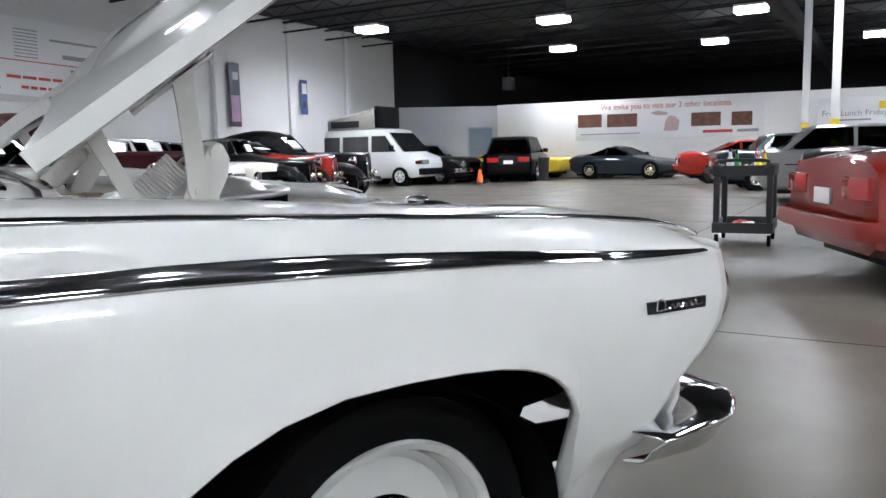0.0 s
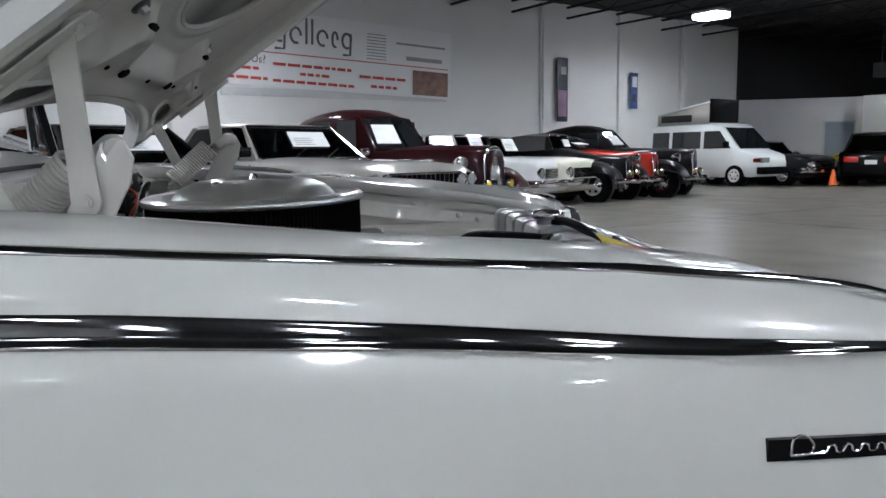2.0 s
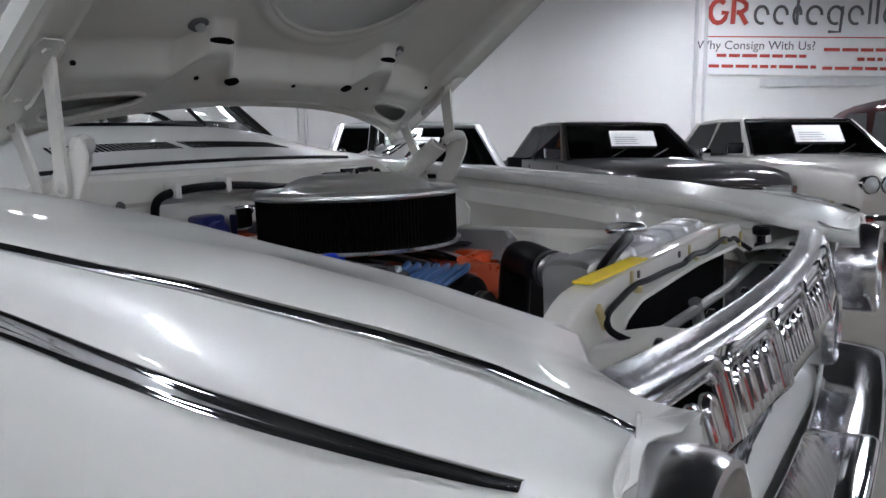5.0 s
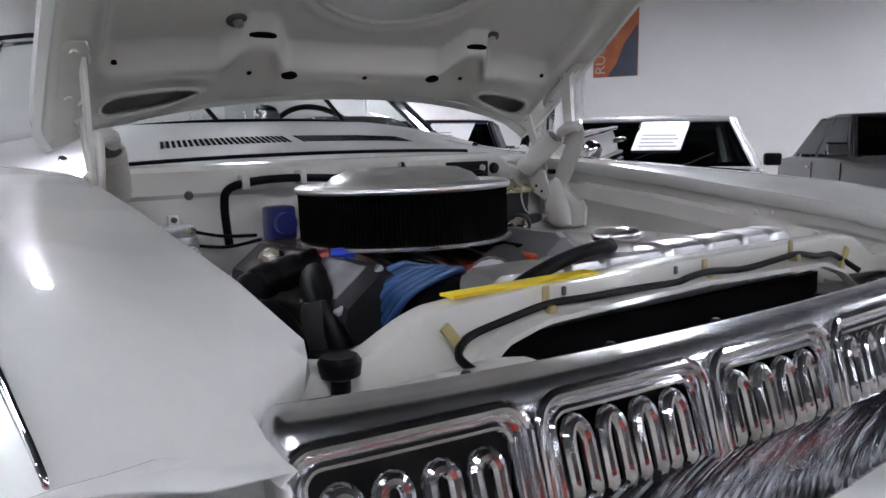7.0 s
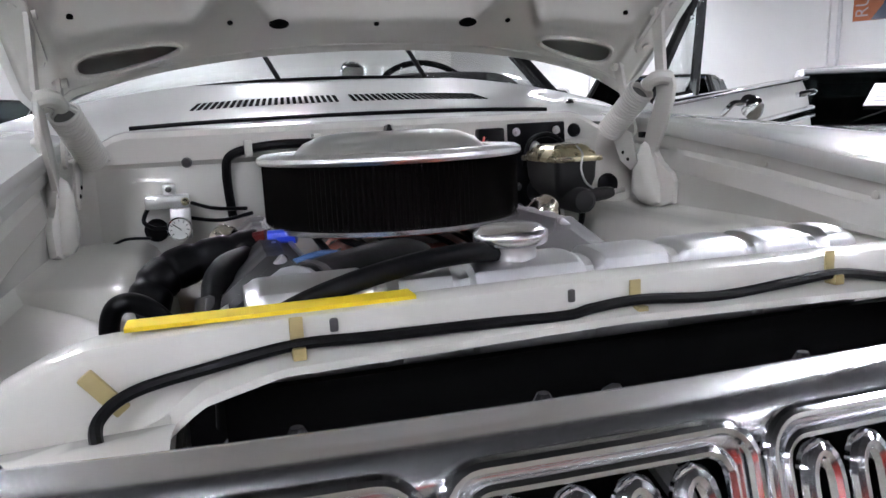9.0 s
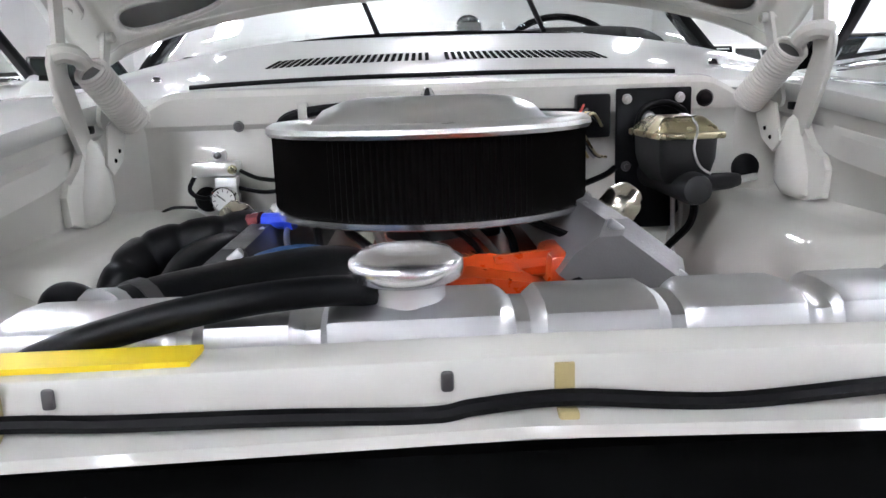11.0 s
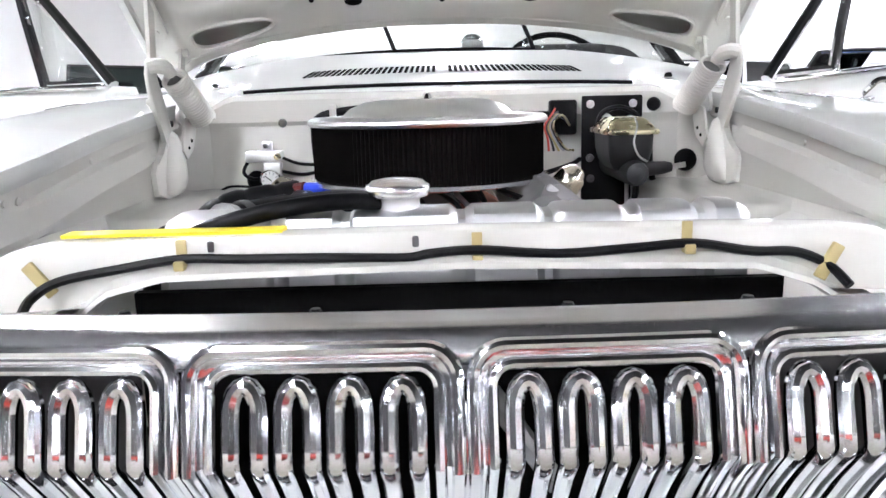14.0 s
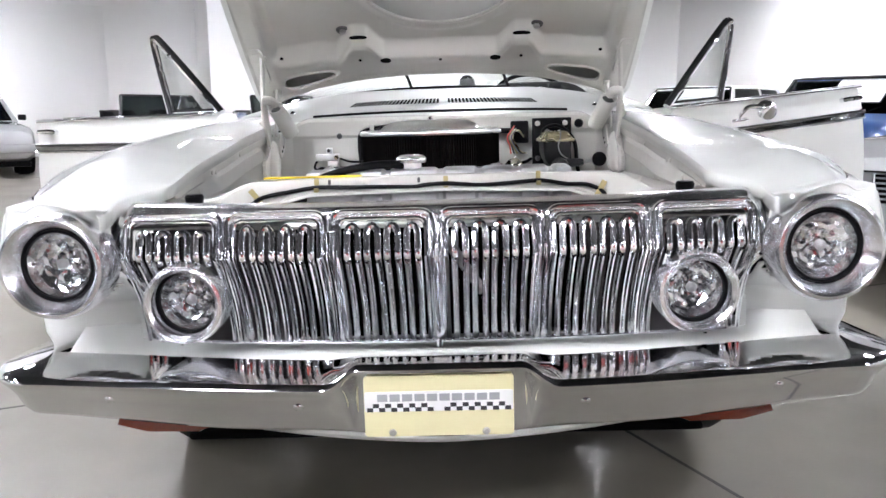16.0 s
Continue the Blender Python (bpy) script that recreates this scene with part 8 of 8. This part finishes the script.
    part("grille_surround", bm, CHROME, g)
    for s in (-1, 1):
        # front and rear wings: a swept blister over the wheel
        for x, ln, top in ((h - 0.72, 1.05, 0.86), (-h + 0.95, 1.05, 0.84)):
            bm = bmesh.new()
            rows = []
            for k in range(15):
                t = k / 14
                a = math.pi * t
                xx = x + ln * 0.56 * math.cos(a) - 0.10 * t
                zz = 0.30 + (top - 0.30) * math.sin(a) ** 0.75
                rows.append([(xx, s * (W / 2 - 0.40), zz * 0.98), (xx, s * (W / 2 - 0.30), zz + 0.01), (xx, s * (W / 2 - 0.12), zz - 0.01), (xx, s * (W / 2 - 0.02), zz - 0.07), (xx, s * W / 2, zz - 0.18 * math.sin(a) - 0.03), (xx, s * (W / 2 - 0.02), zz - 0.20 * math.sin(a) - 0.03)])
            grid_faces(bm, rows)
            fd = part("wing", bm, fender, c, "", 50)
            md = fd.modifiers.new("skin", "SOLIDIFY")
            md.thickness = 0.012
            road_wheel(c, x, s * (W / 2 - 0.16), 0.35, s, CHROME)
        bm = bmesh.new()
        box(bm, (-0.9, min(s * 0.64, s * (W / 2 - 0.04)), 0.30), (h - 1.15, max(s * 0.64, s * (W / 2 - 0.04)), 0.35), 0.02)
        part("running_board", bm, fender, c)
        mm = Matrix.Translation((h - 0.40, s * 0.42, lamp_z)) @ Euler((0, radians(90), 0)).to_matrix().to_4x4()
        hl = part("headlamp", _lathed([(0.02, -0.20), (0.07, -0.14), (0.105, -0.04), (0.112, 0.0), (0.105, 0.015), (0.095, 0.012)], mm, 22), CHROME, c)
        part("lens", _lathed([(0.095, 0.010), (0.06, 0.022), (0, 0.028)], mm, 22), mat("headlamp_glass", (0.55, 0.57, 0.58), 0.1, 0.6), hl)
        bm = bmesh.new()
        tube(bm, [(h - 0.45, s * 0.42, lamp_z - 0.08), (h - 0.5, s * 0.36, 0.7)], 0.02, 6)
        part("lamp_stalk", bm, CHROME, c)
        lamp_round(c, h - 0.05, s * 0.26, 0.62, 0.05, 1, YELLOW, "fog_lamp")
        for k in range(4):
            bm = bmesh.new()
            tube(bm, [(0.75 + 0.0, s * 0.58, 0.92 - 0.05 * k), (1.5, s * 0.46, 0.90 - 0.05 * k)], 0.006, 5)
            part("hood_louvre", bm, CHROME, c)
    for sx, nm in ((1, "front_bumper"), (-1, "rear_bumper")):
        bm = bmesh.new()
        pp = smooth_path([(sx * (h - 0.20), -W / 2, 0.44), (sx * (h + 0.02), -W * 0.3, 0.45), (sx * (h + 0.06), 0, 0.43), (sx * (h + 0.02), W * 0.3, 0.45), (sx * (h - 0.20), W / 2, 0.44)], 5)
        grid_faces(bm, [[p + Vector((0, 0, -0.045)), p + Vector((sx * 0.02, 0, -0.03)), p + Vector((sx * 0.026, 0, 0)), p + Vector((sx * 0.02, 0, 0.03)), p + Vector((0, 0, 0.045))] for p in pp], closed=True, cap=True)
        part(nm, bm, CHROME, c)
    bm = bmesh.new()
    box(bm, (-h + 0.4, -0.6, 0.26), (h - 0.5, 0.6, 0.4), 0.02)
    part("underbody", bm, BLACK, c)
    return c


# noses point into the hall (heading -90: towards -N)
def row_car(nose_n, L):
    return nose_n + L / 2


build_car("car", "silver eighties coupe with a price card in its windscreen", -1.74, 5.82, -74, 4.6, 1.78, SILVER, card=0.68, H=1.37, hood=0.90, belt=0.92, lamps="rect", trim=False, cabin=(-0.28, 0.13), rake=(0.5, 0.42))
build_car("car", "dark grey metallic four-door sedan with a price card", 0.39, 8.55, -72, 4.9, 1.90, GREYP, H=1.47, hood=0.96, belt=1.0, deck=1.0, lamps="rect", cabin=(-0.32, 0.138), rake=(0.5, 0.62))
build_car("car", "pale silver boxy American sedan with quad headlamps", 2.51, 8.35, -78, 5.15, 1.86, BEIGE, H=1.49, hood=0.99, belt=1.04, deck=1.04, lamps="quad", grille_m="upright", cabin=(-0.30, 0.114), rake=(0.32, 0.54), nose=0.72)
prewar("car", "maroon thirties sedan with chrome grille and fog lamps", 4.92, 10.05, -78, MAROON, MAROON, MAROON, L=5.2, W=1.92, H=1.84, hood=1.18)
build_car("car", "white sixties sedan half hidden in the row", 8.0, 12.2, -66, 4.5, 1.66, VANW, H=1.50, hood=0.97, belt=1.0, deck=1.0, lamps="round", cabin=(-0.30, 0.12))
build_car("car", "cream sixties sedan with a wide chrome grille", 9.1, 12.4, -70, 4.5, 1.70, CREAM, H=1.45, hood=0.97, belt=0.98, deck=0.98, lamps="round", cabin=(-0.30, 0.12), roofmat=BLACKP)
prewar("car", "black vintage roadster with chrome headlamps and wire wheels", 10.3, 12.0, -66, BLACKP, BLACKP, BLACKP, L=4.3, W=1.55, H=1.5, hood=0.98, closed=False, lamp_z=0.72)
prewar("car", "red vintage car with a dark folding top and black wings", 11.3, 12.3, -64, REDP, BLACKP, BLACKP, L=4.5, W=1.6, H=1.54, hood=1.06)
prewar("car", "black vintage sedan with a price card in its windscreen", 12.6, 12.4, -66, BLACKP, BLACKP, BLACKP, L=4.8, W=1.7, H=1.74)
build_car("car", "small dark car parked beside the camper van", 20.6, row_car(11.2, 4.2), -90, 4.2, 1.65, BLACKP, H=1.36, lamps="round", card=False)
build_car("car", "low blue and orange racing car", 21.6, 13.2, -75, 4.0, 1.6, BLUEP, H=1.05, hood=0.70, belt=0.72, deck=0.74, lamps="none", card=False, wheel_r=0.29, bumper=False, trim=False)
build_car("car", "yellow sports car standing side-on before the low wall", 24.4, 11.4, -90, 4.3, 1.7, YELP, H=1.18, hood=0.80, belt=0.82, deck=0.85, lamps="none", card=False, bumper=False, trim=False, cabin=(-0.30, 0.10), rake=(0.8, 0.55))
wedge = build_car("car", "slate grey wedge-shaped sports coupe with gold wheels", 24.4, 7.0, -98, 3.85, 1.60, SLATE, rimmat=GOLD, H=1.14, hood=0.66, belt=0.80, deck=0.86, lamps="none", card=False, bumper=False, trim=False, cabin=(-0.36, 0.14), rake=(1.0, 0.66), nose=0.72, clear=0.17)
build_car("car", "black compact SUV seen from behind", 22.9, 10.5, 14, 4.0, 1.66, BLACKP, H=1.56, hood=0.96, belt=1.0, deck=1.04, lamps="rect", card=False, trim=False, wheel_r=0.35, cabin=(-0.47, 0.18), rake=(0.22, 0.5), bumper=False)
ROWS = -73
build_car("car", "metallic red convertible with a dark top and wide tail lamps", 5.2, -2.75, -66, 4.5, 1.80, DEEPRED, H=1.32, hood=0.92, belt=0.95, deck=1.0, lamps="rect", card=False, trim=False, roofmat=INTERIOR, cabin=(-0.22, 0.18), rake=(0.3, 0.5))
build_car("car", "dark grey convertible with a black top", 10.5, -2.2, ROWS - 14, 4.5, 1.80, GREYP, H=1.34, hood=0.92, belt=0.96, deck=1.0, lamps="rect", card=False, trim=False, roofmat=INTERIOR, cabin=(-0.26, 0.18))
build_car("car", "silver hatchback parked in the row by the posts", 14.0, -1.0, ROWS - 8, 4.3, 1.75, SILVER, H=1.40, hood=0.92, belt=0.95, deck=1.0, lamps="rect", card=False, trim=False, cabin=(-0.42, 0.18), rake=(0.5, 0.5))
build_car("car", "dark blue coupe in the far row", 17.8, 0.6, ROWS, 4.4, 1.75, SLATE, H=1.32, lamps="rect", card=False, trim=False)
build_car("car", "red sports coupe with a rear spoiler in the far row", 21.3, 2.3, ROWS, 4.3, 1.78, REDP, H=1.22, hood=0.80, belt=0.84, deck=0.92, lamps="none", card=False, trim=False, cabin=(-0.32, 0.12), rake=(0.8, 0.55))
# cars behind the white one
build_car("car", "silver roadster coupe facing the hall by the back wall", -14.6, -2.6, 12, 4.4, 1.75, SILVER, H=1.30, hood=0.85, belt=0.88, lamps="none", card=False, trim=False, grille_m=None)
build_car("car", "dark convertible parked near the back wall", -12.4, 0.35, 20, 4.4, 1.72, GREYP, style="open", card=False, lamps="rect", trim=False)
build_car("car", "dark convertible with a light interior near the back wall", -12.0, 2.3, 20, 4.4, 1.72, BLACKP, style="open", card=False, lamps="rect")
build_car("car", "white older sedan in the row along the wall", -8.1, 8.5, -72, 4.8, 1.80, VANW, H=1.46, belt=0.98, lamps="rect", card=True)
build_car("car", "blue car with a black top in the row along the wall", -5.3, 8.4, -68, 4.9, 1.86, BLUEP, H=1.50, belt=1.02, hood=0.98, lamps="round", roofmat=INTERIOR, card=True)


def camper_van(d, n, head):
    m = ROOM @ Matrix.Translation((d, n, 0)) @ Matrix.Rotation(radians(head), 4, "Z")
    c = thing("camper_van", "white camper van with its grey pop-up roof raised", "van", m)
    L, W, H = 4.8, 1.84, 1.92
    h = L / 2
    bm = bmesh.new()
    rows = []
    for x, zb, zt, w in ((-h, 0.5, 1.75, 0.86), (-h + 0.06, 0.32, H - 0.06, 0.94), (-h + 0.3, 0.26, H, 0.98), (0.6, 0.26, H, 1.0), (0.95, 0.26, H - 0.05, 1.0), (1.25, 0.26, 1.56, 1.0), (1.62, 0.26, 1.12, 0.99), (2.1, 0.28, 0.98, 0.96), (h - 0.06, 0.34, 0.86, 0.90), (h, 0.42, 0.72, 0.84)):
        w *= W / 2
        rows.append([(x, -w * 0.92, zb), (x, -w, zb + 0.1), (x, -w, (zb + zt) / 2), (x, -w * 0.96, zt - 0.25), (x, -w * 0.88, zt - 0.06), (x, -w * 0.6, zt), (x, w * 0.6, zt), (x, w * 0.88, zt - 0.06), (x, w * 0.96, zt - 0.25), (x, w, (zb + zt) / 2), (x, w, zb + 0.1), (x, w * 0.92, zb)])
    grid_faces(bm, rows, closed=True, cap=True)
    part("body", bm, VANW, c, "", 40)
    pane(c, [(1.66, -0.80, 1.12), (1.66, 0.80, 1.12), (1.06, 0.72, 1.76), (1.06, -0.72, 1.76)], "windscreen", TINT)
    for s in (-1, 1):
        for x0, x1, t0, t1 in ((0.45, 1.42, 0.45, 1.0), (-0.75, 0.32, -0.75, 0.32), (-2.1, -0.88, -2.1, -0.88)):
            pts = [(x0, s * (W / 2 + 0.010), 1.13), (x1, s * (W / 2 + 0.010), 1.13), (t1, s * (W / 2 - 0.022), 1.66), (t0, s * (W / 2 - 0.022), 1.66)]
            pane(c, pts if s > 0 else pts[::-1], "side_window", TINT)
        for x in (1.55, -1.40):
            road_wheel(c, x, s * (W / 2 - 0.09), 0.32, s, VANW)
        bm = bmesh.new()
        box(bm, (h - 0.14, min(s * 0.45, s * 0.80), 0.70), (h + 0.01, max(s * 0.45, s * 0.80), 0.85), 0.02)
        part("headlamp", bm, mat("headlamp_glass", (0.55, 0.57, 0.58), 0.1, 0.6), c)
        bm = bmesh.new()
        box(bm, (h - 0.25, min(s * 0.80, s * 0.90), 0.71), (h - 0.05, max(s * 0.80, s * 0.90), 0.83), 0.02)
        part("turn_signal", bm, AMBER, c, "amber turn signal")
        bm = bmesh.new()
        box(bm, (1.25, min(s * W / 2, s * (W / 2 + 0.18)), 1.15), (1.36, max(s * W / 2, s * (W / 2 + 0.18)), 1.34), 0.02)
        part("door_mirror", bm, BLACK, c)
    bm = bmesh.new()
    box(bm, (h - 0.16, -0.86, 0.36), (h + 0.06, 0.86, 0.58), 0.04)
    part("front_bumper", bm, BLACK, c)
    # raised roof: hinged at the front edge low, rear high
    bm = bmesh.new()
    rows = []
    for x, z in ((-2.2, 2.12), (0.5, 2.55)):
        rows.append([(x, -0.72, z), (x, -0.66, z + 0.05), (x, 0, z + 0.08), (x, 0.66, z + 0.05), (x, 0.72, z), (x, 0, z - 0.02)])
    grid_faces(bm, rows, closed=True, cap=True)
    part("pop_up_roof", bm, VANW, c, "white pop-up roof shell")
    bm = bmesh.new()
    for s in (-1, 1):
        vs = [bm.verts.new(p) for p in ((-2.1, s * 0.68, 1.9), (0.45, s * 0.68, 1.9), (0.45, s * 0.68, 2.55), (-2.1, s * 0.68, 2.12))]
        bm.faces.new(vs)
    vs = [bm.verts.new(p) for p in ((0.45, -0.68, 1.9), (0.45, 0.68, 1.9), (0.45, 0.68, 2.55), (0.45, -0.68, 2.55))]
    bm.faces.new(vs)
    cv = part("canvas_sides", bm, mat("grey_canvas", (0.33, 0.31, 0.28), 0.8, 0, 0, 0.15, 8), c, "grey canvas sides")
    md = cv.modifiers.new("cloth", "SOLIDIFY")
    md.thickness = 0.01
    for s in (-1, 1):
        bm = bmesh.new()
        box(bm, (-1.4, s * 0.69 - 0.008, 1.98), (-0.2, s * 0.69 + 0.008, 2.20), 0.003)
        part("mesh_window", bm, INTERIOR, c)
    bm = bmesh.new()
    box(bm, (0.46, -0.70, 1.94), (0.52, 0.70, 2.66), 0.01)
    part("roof_end", bm, BLACK, c)
    return c


camper_van(19.4, 14.3, -90)


# ---- utility cart with cleaning things ----
PLASTIC = mat("dark_grey_plastic", (0.03, 0.031, 0.034), 0.55, 0, 0, 0.2, 12, 0.1, 150)
cart = thing("utility_cart", "dark grey two-shelf plastic service cart", "cart", ROOM @ Matrix.Translation((6.54, 0.22, 0)) @ Matrix.Rotation(radians(4), 4, "Z"))
for z, nm in ((0.20, "lower_tray"), (0.80, "upper_tray")):
    bm = bmesh.new()
    box(bm, (-0.42, -0.30, z - 0.06), (0.42, 0.30, z - 0.03), 0.01)
    for a, b in (((-0.42, -0.30), (0.42, -0.27)), ((-0.42, 0.27), (0.42, 0.30)), ((-0.42, -0.30), (-0.39, 0.30)), ((0.39, -0.30), (0.42, 0.30))):
        box(bm, (a[0], a[1], z - 0.05), (b[0], b[1], z + 0.05), 0.008)
    part(nm, bm, PLASTIC, cart)
for sx in (-1, 1):
    for sy in (-1, 1):
        bm = bmesh.new()
        box(bm, (sx * 0.36 - 0.05, sy * 0.26 - 0.03, 0.18), (sx * 0.36 + 0.05, sy * 0.26 + 0.03, 0.80), 0.012)
        part("leg", bm, PLASTIC, cart)
        bm = bmesh.new()
        lathe(bm, [(0.0, -0.018), (0.055, -0.018), (0.06, -0.012), (0.06, 0.012), (0.055, 0.018), (0, 0.018)], Matrix.Translation((sx * 0.34, sy * 0.26, 0.06)) @ Euler((radians(90), 0, 0)).to_matrix().to_4x4(), 18)
        part("castor", bm, TYRE, cart)
bm = bmesh.new()
tube(bm, smooth_path([(-0.42, -0.22, 0.84), (-0.54, -0.22, 0.90), (-0.54, 0.22, 0.90), (-0.42, 0.22, 0.84)], 4), 0.018, 8)
part("push_handle", bm, PLASTIC, cart)


def on_cart(x, y, z):
    return cart.matrix_world @ Matrix.Translation((x, y, z))


GREENP = mat("green_plastic", (0.05, 0.35, 0.10), 0.4)
for k, (x, y, m_, hgt) in enumerate(((-0.15, -0.12, YELLOW, 0.16), (-0.02, 0.10, GREENP, 0.20), (0.12, -0.08, BLUE, 0.18), (0.25, 0.12, GREENP, 0.15), (0.30, -0.16, YELLOW, 0.19), (-0.28, 0.14, WHITETXT, 0.22))):
    bt = thing("spray_bottle", "small coloured spray bottle on the service cart", "bottle", on_cart(x, y, 0.772), "bottles on the cart")
    bm = bmesh.new()
    lathe(bm, [(0.0, 0.0), (0.036, 0.002), (0.038, 0.02), (0.038, hgt * 0.6), (0.016, hgt * 0.8), (0.014, hgt), (0, hgt)], None, 16)
    part("bottle_body", bm, m_, bt)
    bm = bmesh.new()
    box(bm, (-0.045, -0.012, hgt), (0.02, 0.012, hgt + 0.035), 0.005)
    part("spray_head", bm, BLACK if k % 2 else REDTXT, bt)
for k, (x, y, z, m_) in enumerate(((0.05, 0.0, 0.772, YELLOW), (-0.30, -0.10, 0.772, GREENP), (0.05, 0.05, 0.172, REDTXT), (-0.12, -0.05, 0.172, CARD))):
    bm = bmesh.new()
    rnd = random.Random(k)
    rows = []
    for i in range(9):
        rows.append([((i - 4) * 0.025, (j - 4) * 0.022, max(0.004, 0.05 + 0.02 * math.sin(i * 1.7 + k) * math.cos(j * 1.3) + rnd.uniform(0, 0.02) - 0.0045 * ((i - 4) ** 2 + (j - 4) ** 2) * 0.5)) for j in range(9)])
    grid_faces(bm, rows)
    cl = solid("cloth", bm, m_, "crumpled coloured polishing cloth on the service cart", "cloth", on_cart(x, y, z), "cloths on the cart", angle=60)
    md = cl.modifiers.new("cloth", "SOLIDIFY")
    md.thickness = 0.004
bin_ = thing("waste_bin", "black plastic waste bin by the wall", "bin", ROOM @ Matrix.Translation((22.6, 9.5, 0)))
bm = bmesh.new()
lathe(bm, [(0.0, 0.0), (0.22, 0.0), (0.27, 0.75), (0.29, 0.76), (0.29, 0.80), (0.25, 0.80), (0.22, 0.1)], None, 20)
part("bin_body", bm, PLASTIC, bin_)
cone = thing("traffic_cone", "orange traffic cone on the concrete floor", "cone", ROOM @ Matrix.Translation((20.6, 10.9, 0)))
bm = bmesh.new()
box(bm, (-0.18, -0.18, 0), (0.18, 0.18, 0.03), 0.01)
part("base", bm, BLACK, cone)
bm = bmesh.new()
lathe(bm, [(0.13, 0.03), (0.03, 0.48), (0.0, 0.485)], None, 20)
part("cone_body", bm, mat("orange_plastic", (0.75, 0.13, 0.02), 0.5), cone)
